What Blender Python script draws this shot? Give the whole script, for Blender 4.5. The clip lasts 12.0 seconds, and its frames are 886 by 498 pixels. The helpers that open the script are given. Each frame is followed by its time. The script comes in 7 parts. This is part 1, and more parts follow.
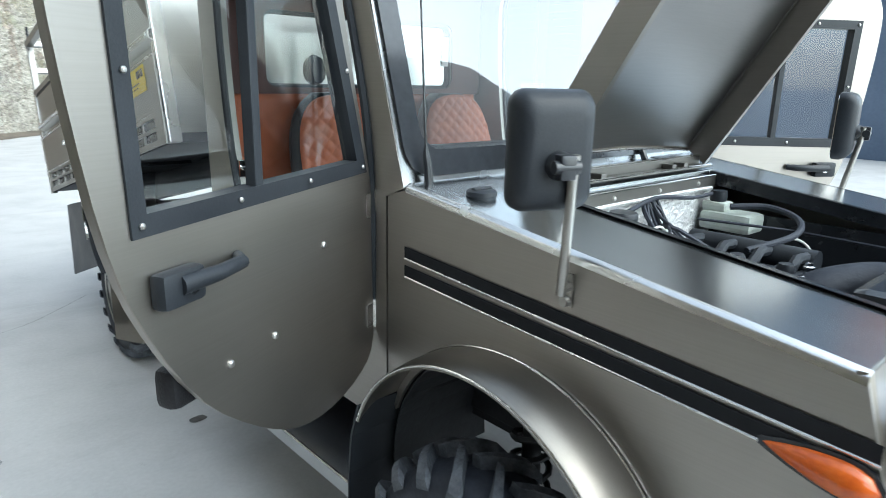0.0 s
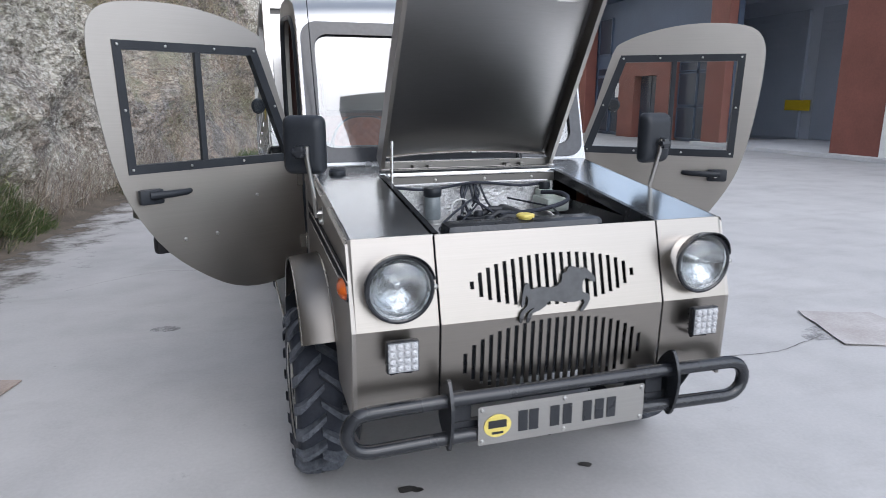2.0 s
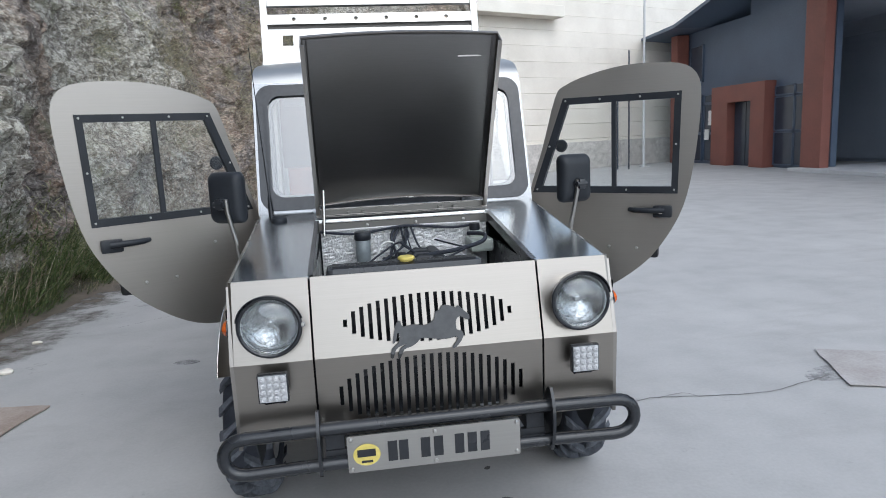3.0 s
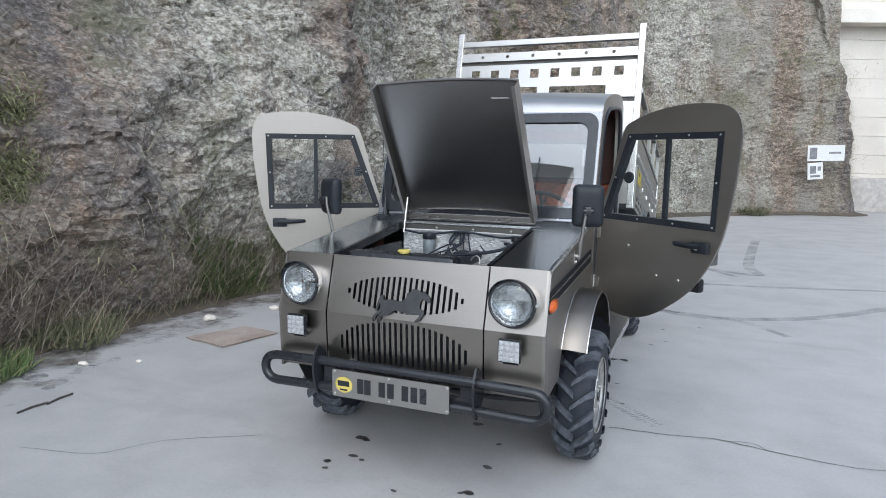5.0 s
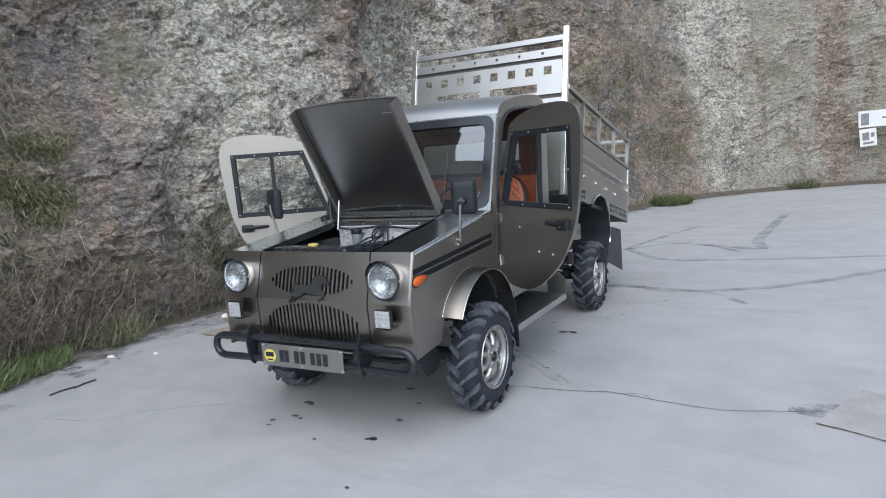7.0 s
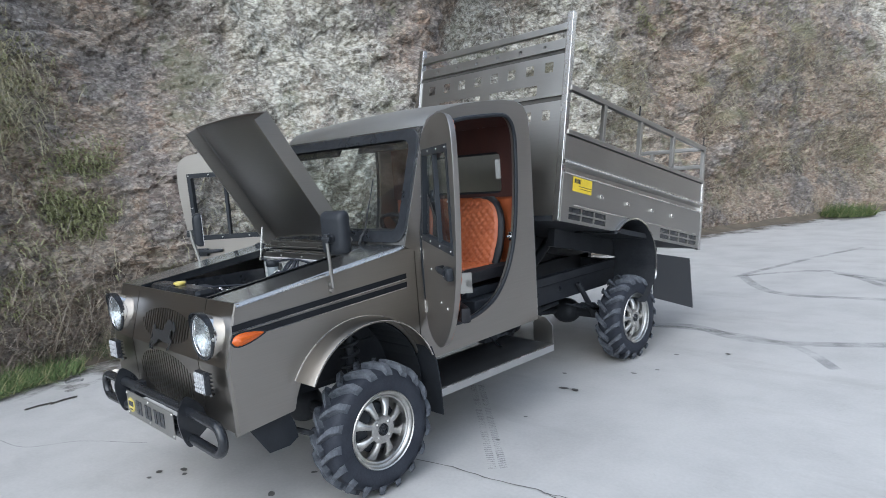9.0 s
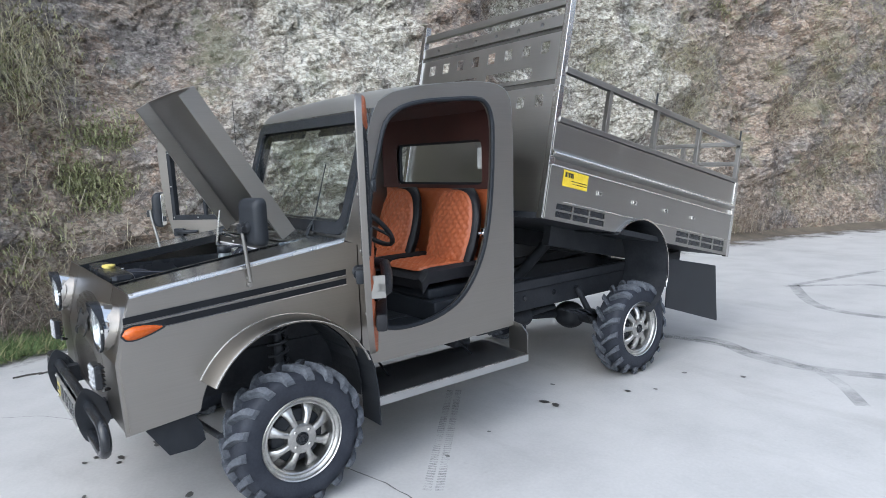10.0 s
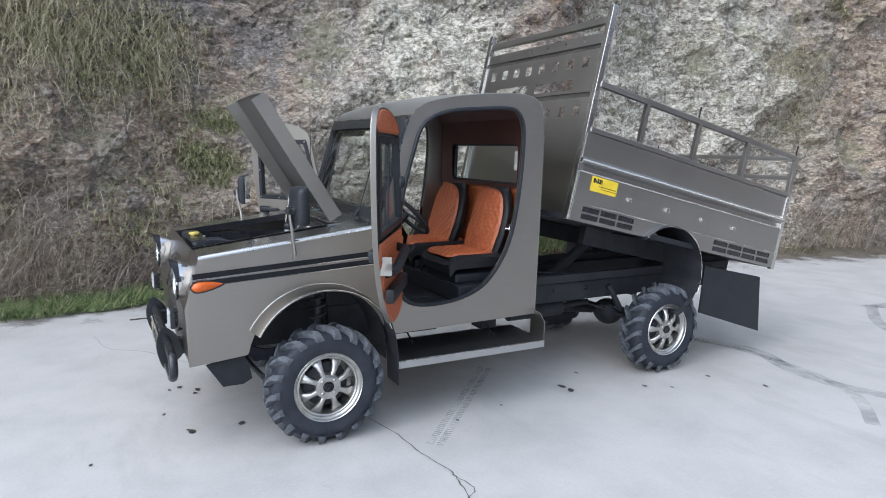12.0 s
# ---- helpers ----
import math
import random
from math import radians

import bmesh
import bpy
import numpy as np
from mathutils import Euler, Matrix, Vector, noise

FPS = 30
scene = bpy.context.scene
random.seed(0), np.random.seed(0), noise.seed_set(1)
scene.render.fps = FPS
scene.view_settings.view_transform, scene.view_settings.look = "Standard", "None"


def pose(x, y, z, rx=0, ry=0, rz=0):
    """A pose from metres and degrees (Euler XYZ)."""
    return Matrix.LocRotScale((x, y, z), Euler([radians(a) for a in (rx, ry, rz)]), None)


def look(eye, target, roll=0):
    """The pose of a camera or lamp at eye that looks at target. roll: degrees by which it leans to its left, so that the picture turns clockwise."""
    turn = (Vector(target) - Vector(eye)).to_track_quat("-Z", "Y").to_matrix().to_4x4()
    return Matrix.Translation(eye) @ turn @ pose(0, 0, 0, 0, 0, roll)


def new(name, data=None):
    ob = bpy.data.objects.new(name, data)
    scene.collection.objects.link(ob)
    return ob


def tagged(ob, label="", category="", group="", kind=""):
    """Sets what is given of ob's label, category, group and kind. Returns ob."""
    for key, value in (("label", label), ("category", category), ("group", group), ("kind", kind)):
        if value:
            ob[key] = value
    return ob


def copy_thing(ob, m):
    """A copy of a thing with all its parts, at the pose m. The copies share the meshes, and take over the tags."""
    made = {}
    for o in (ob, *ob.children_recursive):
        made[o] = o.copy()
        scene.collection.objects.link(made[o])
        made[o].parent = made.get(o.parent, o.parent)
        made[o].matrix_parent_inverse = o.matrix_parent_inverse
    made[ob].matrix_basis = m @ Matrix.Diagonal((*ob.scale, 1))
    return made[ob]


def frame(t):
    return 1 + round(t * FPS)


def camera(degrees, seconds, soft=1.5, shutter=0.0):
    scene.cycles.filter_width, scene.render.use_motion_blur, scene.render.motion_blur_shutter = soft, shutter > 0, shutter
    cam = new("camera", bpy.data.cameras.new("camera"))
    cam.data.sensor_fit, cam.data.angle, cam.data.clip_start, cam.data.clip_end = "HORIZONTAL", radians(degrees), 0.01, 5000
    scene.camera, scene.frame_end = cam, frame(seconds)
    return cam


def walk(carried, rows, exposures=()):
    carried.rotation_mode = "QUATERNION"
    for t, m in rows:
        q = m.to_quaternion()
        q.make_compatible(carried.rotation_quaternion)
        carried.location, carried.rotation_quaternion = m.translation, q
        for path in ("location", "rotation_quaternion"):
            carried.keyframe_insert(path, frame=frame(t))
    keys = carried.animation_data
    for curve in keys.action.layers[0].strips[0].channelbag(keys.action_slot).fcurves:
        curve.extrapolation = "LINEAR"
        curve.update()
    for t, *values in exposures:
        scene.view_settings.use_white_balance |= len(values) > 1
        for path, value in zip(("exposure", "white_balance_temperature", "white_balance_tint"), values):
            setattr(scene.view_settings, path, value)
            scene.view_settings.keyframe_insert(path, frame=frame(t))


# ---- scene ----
cam = camera(68.5, 12.0, 0.5, 0.22)
PATH = [
    (0, (-1.527, -0.197, 1.353), (-0.233, 1.244, 0.854), 1.1),
    (0.5, (-1.46, -0.655, 1.354), (-0.408, 0.991, 0.927), 0.7),
    (1, (-1.325, -1.087, 1.361), (-0.483, 0.688, 0.985), 0.8),
    (1.5, (-1.109, -1.462, 1.364), (-0.392, 0.359, 0.952), 1.0),
    (2, (-0.912, -1.783, 1.399), (-0.325, 0.075, 0.949), 0.0),
    (2.5, (-0.552, -2.062, 1.43), (-0.115, -0.15, 1.042), -1.5),
    (3, (-0.235, -2.099, 1.433), (0.043, -0.147, 1.098), -2.7),
    (3.5, (0.123, -2.101, 1.479), (0.081, -0.119, 1.218), -1.5),
    (3.7, (0.282, -2.139, 1.444), (0.035, -0.169, 1.209), 1.1),
    (5.3, (1.383, -2.686, 1.454), (0.617, -0.858, 1.185), 0.4),
    (5.5, (1.489, -2.782, 1.449), (0.735, -0.945, 1.213), 0.1),
    (6, (1.725, -2.936, 1.46), (0.902, -1.142, 1.132), -1.3),
    (6.5, (2.076, -2.921, 1.463), (1.174, -1.156, 1.193), -2.7),
    (7, (2.314, -2.711, 1.455), (1.35, -0.98, 1.184), -4.0),
    (7.2, (2.38, -2.591, 1.457), (1.428, -0.85, 1.204), -2.7),
    (8.8, (3.033, -1.354, 1.47), (1.695, 0.115, 1.243), -3.3),
    (9, (3.077, -1.213, 1.478), (1.663, 0.183, 1.245), -4.2),
    (9.5, (3.225, -0.882, 1.501), (1.669, 0.346, 1.236), -2.8),
    (10, (3.245, -0.534, 1.468), (1.68, 0.682, 1.199), -2.0),
    (10.5, (3.278, -0.312, 1.485), (1.551, 0.663, 1.228), -1.1),
    (11, (3.441, -0.212, 1.517), (1.698, 0.717, 1.205), 1.6),
    (11.5, (3.665, -0.283, 1.517), (1.939, 0.687, 1.237), 0.8),
    (12, (3.887, -0.402, 1.538), (2.14, 0.525, 1.236), 1.0),
]
walk(cam, [(t, look(eye, target, roll)) for t, eye, target, roll in PATH], [(0.0, 2.0, 5890, -2), (0.5, 1.79, 5900, -2), (1.0, 1.55, 5980, 4), (1.5, 1.33, 6040, 11), (2.0, 1.08, 6040, 11), (2.5, 0.87, 6010, 8), (3.5, 0.81, 5970, 7), (5.5, 0.94, 5930, 7), (7.0, 0.91, 5940, 7), (9.0, 1.20, 5950, 6), (10.0, 1.46, 5970, 7), (11.0, 1.63, 6000, 9), (12.0, 1.40, 5990, 8)])

# ---- world and light ----
SUN_EL, SUN_AZ = 47.0, 165.0
world = bpy.data.worlds.new("sky")
world.use_nodes = True
scene.world = world
wn, wl = world.node_tree.nodes, world.node_tree.links
sky = wn.new("ShaderNodeTexSky")
sky.sky_type = "NISHITA"
sky.sun_disc = False
sky.sun_elevation, sky.sun_rotation = radians(SUN_EL), radians(SUN_AZ)
sky.dust_density, sky.ozone_density = 1.6, 1.0
haze = wn.new("ShaderNodeHueSaturation")
haze.inputs["Saturation"].default_value = 0.45
wl.new(sky.outputs["Color"], haze.inputs["Color"])
wl.new(haze.outputs["Color"], wn["Background"].inputs["Color"])
wn["Background"].inputs["Strength"].default_value = 0.15
sun = new("sun", bpy.data.lights.new("sun", "SUN"))
sun.data.energy, sun.data.angle, sun.data.color = 0.64, radians(90), (1.0, 0.975, 0.945)
sd = Vector((math.sin(radians(SUN_AZ)) * math.cos(radians(SUN_EL)), math.cos(radians(SUN_AZ)) * math.cos(radians(SUN_EL)), math.sin(radians(SUN_EL))))
sun.matrix_world = look(sd * 30, (0, 0, 0))


# ---- materials ----
def shader(name):
    m = bpy.data.materials.new(name)
    m.use_nodes = True
    return m, m.node_tree.nodes, m.node_tree.links, m.node_tree.nodes["Principled BSDF"]


def noise_node(ns, ls, scale, detail=4.0, vec=None, rough=0.55):
    n = ns.new("ShaderNodeTexNoise")
    n.inputs["Scale"].default_value, n.inputs["Detail"].default_value, n.inputs["Roughness"].default_value = scale, detail, rough
    if vec is not None:
        ls.new(vec, n.inputs["Vector"])
    return n.outputs["Fac"]


def ramp(ns, ls, fac, *stops):
    r = ns.new("ShaderNodeValToRGB")
    el = r.color_ramp.elements
    while len(el) < len(stops):
        el.new(0.5)
    for e, (p, c) in zip(el, stops):
        e.position, e.color = p, (*c, 1) if len(c) == 3 else c
    ls.new(fac, r.inputs["Fac"])
    return r.outputs["Color"]


def blend(ns, ls, fac, a, b, mode="MIX"):
    n = ns.new("ShaderNodeMix")
    n.data_type, n.blend_type = "RGBA", mode
    for sock, v in ((n.inputs[0], fac), (n.inputs[6], a), (n.inputs[7], b)):
        if isinstance(v, (int, float)):
            sock.default_value = v
        elif isinstance(v, tuple):
            sock.default_value = (*v, 1)
        else:
            ls.new(v, sock)
    return n.outputs[2]


def place(ns, ls, scale=(1, 1, 1)):
    tc, mp = ns.new("ShaderNodeTexCoord"), ns.new("ShaderNodeMapping")
    mp.inputs["Scale"].default_value = scale
    ls.new(tc.outputs["Object"], mp.inputs["Vector"])
    return mp.outputs["Vector"]


def bumped(ns, ls, b, height, strength, distance):
    n = ns.new("ShaderNodeBump")
    n.inputs["Strength"].default_value, n.inputs["Distance"].default_value = strength, distance
    ls.new(height, n.inputs["Height"])
    ls.new(n.outputs["Normal"], b.inputs["Normal"])


def surface(name, c1, c2, scale=6.0, rough=0.5, metal=0.0, bump=0.0, fine=60.0, spread=0.12, coat=0.0):
    """Two colours mixed by a coarse and a fine noise, with wear in the gloss and fine relief."""
    m, ns, ls, b = shader(name)
    v = place(ns, ls)
    coarse, grain = noise_node(ns, ls, scale, 5, v), noise_node(ns, ls, fine, 3, v)
    col = blend(ns, ls, ramp(ns, ls, coarse, (0.32, (0, 0, 0)), (0.68, (1, 1, 1))), c1, c2)
    col = blend(ns, ls, 0.22, col, ramp(ns, ls, grain, (0.3, tuple(0.75 * x for x in c1)), (0.7, tuple(min(1, 1.2 * x) for x in c2))))
    ls.new(col, b.inputs["Base Color"])
    r = ns.new("ShaderNodeMapRange")
    r.inputs["To Min"].default_value, r.inputs["To Max"].default_value = max(0.02, rough - spread), min(1, rough + spread)
    ls.new(coarse, r.inputs["Value"])
    ls.new(r.outputs["Result"], b.inputs["Roughness"])
    b.inputs["Metallic"].default_value = metal
    b.inputs["Coat Weight"].default_value = coat
    if bump:
        bumped(ns, ls, b, grain, bump, 0.004)
    return m


def brushed(name, base, scale, rough=0.3, bump=0.05):
    """Sheet steel with fine brush lines along one axis and soft smudges."""
    m, ns, ls, b = shader(name)
    line = noise_node(ns, ls, 1.0, 3, place(ns, ls, scale), 0.7)
    smudge = noise_node(ns, ls, 3.5, 5, place(ns, ls))
    col = blend(ns, ls, ramp(ns, ls, line, (0.3, (0, 0, 0)), (0.7, (1, 1, 1))), tuple(0.96 * x for x in base), tuple(min(1, 1.04 * x) for x in base))
    col = blend(ns, ls, 0.25, col, ramp(ns, ls, smudge, (0.35, tuple(0.8 * x for x in base)), (0.65, base)))
    ls.new(col, b.inputs["Base Color"])
    b.inputs["Metallic"].default_value = 1.0
    r = ns.new("ShaderNodeMapRange")
    r.inputs["To Min"].default_value, r.inputs["To Max"].default_value = rough - 0.06, rough + 0.08
    ls.new(smudge, r.inputs["Value"])
    ls.new(r.outputs["Result"], b.inputs["Roughness"])
    bumped(ns, ls, b, line, bump, 0.001)
    return m


def glass(name, tint, rough=0.02, f0=0.05):
    """Thin pane: a clear sheet with a mirror-like gloss that grows at a slant."""
    m, ns, ls, b = shader(name)
    out = ns["Material Output"]
    tr, gl, mx = ns.new("ShaderNodeBsdfTransparent"), ns.new("ShaderNodeBsdfGlossy"), ns.new("ShaderNodeMixShader")
    tr.inputs["Color"].default_value = (*tint, 1)
    gl.inputs["Roughness"].default_value = rough
    lw, pw, mr = ns.new("ShaderNodeLayerWeight"), ns.new("ShaderNodeMath"), ns.new("ShaderNodeMapRange")
    lw.inputs["Blend"].default_value = 0.5
    pw.operation = "POWER"
    pw.inputs[1].default_value = 4.6
    ls.new(lw.outputs["Facing"], pw.inputs[0])
    ls.new(pw.outputs[0], mr.inputs["Value"])
    mr.inputs["To Min"].default_value, mr.inputs["To Max"].default_value = f0, 0.9
    ls.new(mr.outputs["Result"], mx.inputs["Fac"])
    ls.new(tr.outputs["BSDF"], mx.inputs[1])
    ls.new(gl.outputs["BSDF"], mx.inputs[2])
    ls.new(mx.outputs["Shader"], out.inputs["Surface"])
    return m


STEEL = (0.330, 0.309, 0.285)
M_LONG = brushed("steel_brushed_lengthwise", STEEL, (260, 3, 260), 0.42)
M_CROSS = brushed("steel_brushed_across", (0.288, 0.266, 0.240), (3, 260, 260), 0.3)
# tops and cowl: paler, bluer than STEEL, sky reflection put into the colour
M_TOP = brushed("steel_polished_skylit_top", (0.60, 0.63, 0.65), (220, 3, 220), 0.2, 0.012)
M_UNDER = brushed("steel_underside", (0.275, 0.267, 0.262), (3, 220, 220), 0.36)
M_EDGE = brushed("steel_bright_edge", (0.62, 0.61, 0.59), (60, 60, 60), 0.25)
M_FRAME = brushed("steel_screen_frame", (0.30, 0.31, 0.32), (60, 60, 60), 0.26)
M_DULL = brushed("dull_hinge_steel", (0.17, 0.165, 0.155), (3, 220, 220), 0.45)
M_HEAD = brushed("steel_headboard", (0.46, 0.45, 0.43), (3, 220, 220), 0.3)
M_BED = brushed("steel_bed", (0.36, 0.35, 0.33), (260, 3, 260), 0.34)
M_BLACK = surface("satin_black_paint", (0.011, 0.0125, 0.0155), (0.021, 0.023, 0.027), 5, 0.26, 0, 0.06)
M_MATT = surface("matt_black_plastic", (0.013, 0.015, 0.019), (0.024, 0.027, 0.032), 8, 0.40, 0, 0.06, 240)
M_CHASSIS = surface("dusty_chassis_black", (0.015, 0.017, 0.021), (0.034, 0.036, 0.041), 9, 0.55, 0, 0.3)
M_SEAL = surface("glossy_screen_rubber", (0.016, 0.018, 0.022), (0.028, 0.031, 0.036), 8, 0.16, 0, 0.02, 60, 0.05)
M_RUBBER = surface("worn_tyre_rubber", (0.018, 0.021, 0.030), (0.036, 0.040, 0.051), 10, 0.6, 0, 0.3, 90)
M_LUG = surface("dusty_tread_rubber", (0.028, 0.033, 0.043), (0.112, 0.121, 0.14), 34, 0.8, 0, 0.9, 110)
M_ALLOY = surface("cast_alloy", (0.36, 0.355, 0.34), (0.57, 0.56, 0.54), 24, 0.33, 0.95, 0.12, 140)
M_CHROME = surface("chrome", (0.82, 0.82, 0.82), (0.9, 0.9, 0.9), 10, 0.1, 1.0, 0.0, 60, 0.05)
M_ORANGE = surface("orange_leather", (0.31, 0.075, 0.027), (0.43, 0.115, 0.042), 9, 0.42, 0, 0.35, 220)
M_LINING = surface("maroon_lining", (0.05, 0.018, 0.015), (0.085, 0.03, 0.024), 7, 0.6, 0, 0.3, 160)
M_LEATHER = surface("black_leather", (0.010, 0.010, 0.012), (0.021, 0.021, 0.024), 12, 0.45, 0, 0.35, 220)
M_AMBER = surface("amber_lens", (0.46, 0.075, 0.010), (0.58, 0.12, 0.015), 30, 0.14, 0, 0.1, 120)
M_FOIL = surface("crumpled_foil", (0.50, 0.50, 0.50), (0.68, 0.68, 0.68), 30, 0.5, 0.5, 1.0, 160)
M_YELLOW = surface("yellow_plastic", (0.66, 0.46, 0.02), (0.76, 0.56, 0.04), 20, 0.4)
M_POT = surface("smoky_plastic", (0.13, 0.15, 0.16), (0.20, 0.225, 0.235), 12, 0.35)
M_CAPYELLOW = surface("faded_yellow_cap", (0.52, 0.42, 0.09), (0.64, 0.53, 0.15), 20, 0.4)
M_WHITE = surface("white_paint", (0.74, 0.74, 0.72), (0.82, 0.82, 0.8), 10, 0.5)
M_TANK = surface("milky_plastic", (0.36, 0.40, 0.37), (0.46, 0.50, 0.46), 12, 0.4)
for dull in (M_MATT, M_CHASSIS, M_LEATHER, M_RUBBER):
    dull.node_tree.nodes["Principled BSDF"].inputs["Specular IOR Level"].default_value = 0.25
M_GLASS = glass("clear_glass", (0.90, 0.93, 0.93), 0.02, 0.06)
M_SCREEN = glass("windscreen_glass", (0.82, 0.89, 0.89), 0.02, 0.24)
M_LENS = glass("lamp_glass", (0.86, 0.88, 0.89), 0.03, 0.08)


# ---- mesh helpers ----
def part(name, bm, material, parent, label="", m=None, smooth=False):
    bmesh.ops.recalc_face_normals(bm, faces=bm.faces)
    me = bpy.data.meshes.new(name)
    bm.to_mesh(me)
    bm.free()
    for mat in material if isinstance(material, (list, tuple)) else (material,):
        me.materials.append(mat)
    if smooth:
        me.polygons.foreach_set("use_smooth", [True] * len(me.polygons))
        me.set_sharp_from_angle(angle=radians(40))
    ob = new(name, me)
    if parent is not None:
        ob.parent = parent
    if m is not None:
        ob.matrix_basis = m
    return tagged(ob, label)


def thing(name, bm, material, label, category, group="", kind="", m=None, smooth=False):
    return tagged(part(name, bm, material, None, label, m, smooth), "", category, group, kind)


def bm_new():
    return bmesh.new()


def box(bm, x0, x1, y0, y1, z0, z1, bevel=0.0, m=None):
    r = bmesh.ops.create_cube(bm, size=1, matrix=Matrix.Translation(((x0 + x1) / 2, (y0 + y1) / 2, (z0 + z1) / 2)) @ Matrix.Diagonal((abs(x1 - x0), abs(y1 - y0), abs(z1 - z0), 1)))
    vs = r["verts"]
    if bevel:
        es = list({e for v in vs for e in v.link_edges})
        vs = list({v for f in bmesh.ops.bevel(bm, geom=es, offset=bevel, segments=2, affect="EDGES", profile=0.6)["faces"] for v in f.verts} | {v for v in vs if v.is_valid})
    if m is not None:
        bmesh.ops.transform(bm, matrix=m, verts=vs)
    return vs


def tube(bm, pts, r, seg=10, closed=False, caps=True):
    """A round bar along a line of points; r may be a list, one a point."""
    pts = [Vector(p) for p in pts]
    n = len(pts)
    rs = r if isinstance(r, (list, tuple)) else [r] * n
    rings, up = [], None
    for i, p in enumerate(pts):
        d = (pts[(i + 1) % n] - pts[i - 1]) if closed else (pts[min(i + 1, n - 1)] - pts[max(i - 1, 0)])
        d.normalize()
        if up is None:
            up = d.orthogonal().normalized()
        up = (up - d * up.dot(d)).normalized()
        side = d.cross(up)
        rings.append([bm.verts.new(p + rs[i] * (math.cos(a) * up + math.sin(a) * side)) for a in (2 * math.pi * k / seg for k in range(seg))])
    for i in range(n if closed else n - 1):
        a, b = rings[i], rings[(i + 1) % n]
        for k in range(seg):
            bm.faces.new((a[k], a[(k + 1) % seg], b[(k + 1) % seg], b[k]))
    if caps and not closed:
        bm.faces.new(rings[0][::-1])
        bm.faces.new(rings[-1])


def arc(c, r, a0, a1, n, f):
    """Points on an arc round c = (u, v), put into space by f(u, v)."""
    return [f(c[0] + r * math.cos(radians(a0 + (a1 - a0) * i / n)), c[1] + r * math.sin(radians(a0 + (a1 - a0) * i / n))) for i in range(n + 1)]


def lathe(bm, prof, seg=32, m=None):
    """Turns a profile of (radius, height) round the x axis; height runs along x."""
    rings = []
    for r, h in prof:
        if r < 1e-5:
            rings.append([bm.verts.new((h, 0, 0))] * seg)
        else:
            rings.append([bm.verts.new((h, r * math.cos(2 * math.pi * k / seg), r * math.sin(2 * math.pi * k / seg))) for k in range(seg)])
    for a, b in zip(rings, rings[1:]):
        for k in range(seg):
            q = []
            for v in (a[k], a[(k + 1) % seg], b[(k + 1) % seg], b[k]):
                if v not in q:
                    q.append(v)
            if len(q) > 2:
                bm.faces.new(q)
    if m is not None:
        bmesh.ops.transform(bm, matrix=m, verts=list({v for r in rings for v in r}))


def sheet(bm, loops, f, thick):
    """A flat sheet with holes: loops of (u, v), put into space by f, thickened along the vector thick."""
    es = []
    for lp in loops:
        vs = [bm.verts.new(f(u, v)) for u, v in lp]
        es += [bm.edges.new((vs[i], vs[(i + 1) % len(vs)])) for i in range(len(vs))]
    faces = [g for g in bmesh.ops.triangle_fill(bm, use_beauty=True, use_dissolve=False, edges=es)["geom"] if isinstance(g, bmesh.types.BMFace)]
    if thick is not None:
        ex = bmesh.ops.extrude_face_region(bm, geom=faces, use_keep_orig=True)["geom"]
        bmesh.ops.translate(bm, vec=thick, verts=[g for g in ex if isinstance(g, bmesh.types.BMVert)])


def rounded(u0, u1, v0, v1, r, n=5):
    out = []
    for cu, cv, a in ((u1 - r, v1 - r, 0), (u0 + r, v1 - r, 90), (u0 + r, v0 + r, 180), (u1 - r, v0 + r, 270)):
        out += [(cu + r * math.cos(radians(a + 90 * i / n)), cv + r * math.sin(radians(a + 90 * i / n))) for i in range(n + 1)]
    return out


def smooth_loop(pts, n=3, closed=True):
    """A rounder line through the same points (Catmull-Rom)."""
    out, k = [], len(pts)
    for i in range(k if closed else k - 1):
        p = [Vector(pts[(i + j) % k] if closed else pts[min(max(i + j, 0), k - 1)]) for j in (-1, 0, 1, 2)]
        for s in range(n):
            t = s / n
            out.append(tuple(0.5 * (2 * p[1] + (p[2] - p[0]) * t + (2 * p[0] - 5 * p[1] + 4 * p[2] - p[3]) * t * t + (3 * p[1] - p[0] - 3 * p[2] + p[3]) * t ** 3)))
    if not closed:
        out.append(tuple(pts[-1]))
    return out


def strip(bm, rows):
    """A skin through rows of points of equal length."""
    vs = [[bm.verts.new(p) for p in r] for r in rows]
    for a, b in zip(vs, vs[1:]):
        for i in range(len(a) - 1):
            bm.faces.new((a[i], a[i + 1], b[i + 1], b[i]))
    return vs


def thicken(bm, t):
    bmesh.ops.recalc_face_normals(bm, faces=bm.faces)
    bmesh.ops.solidify(bm, geom=list(bm.faces), thickness=t)


def empty(name, label, category, parent=None, m=None, kind="", group=""):
    ob = new(name)
    ob.empty_display_size = 0.1
    if parent is not None:
        ob.parent = parent
    if m is not None:
        ob.matrix_basis = m
    return tagged(ob, label, category, group, kind)


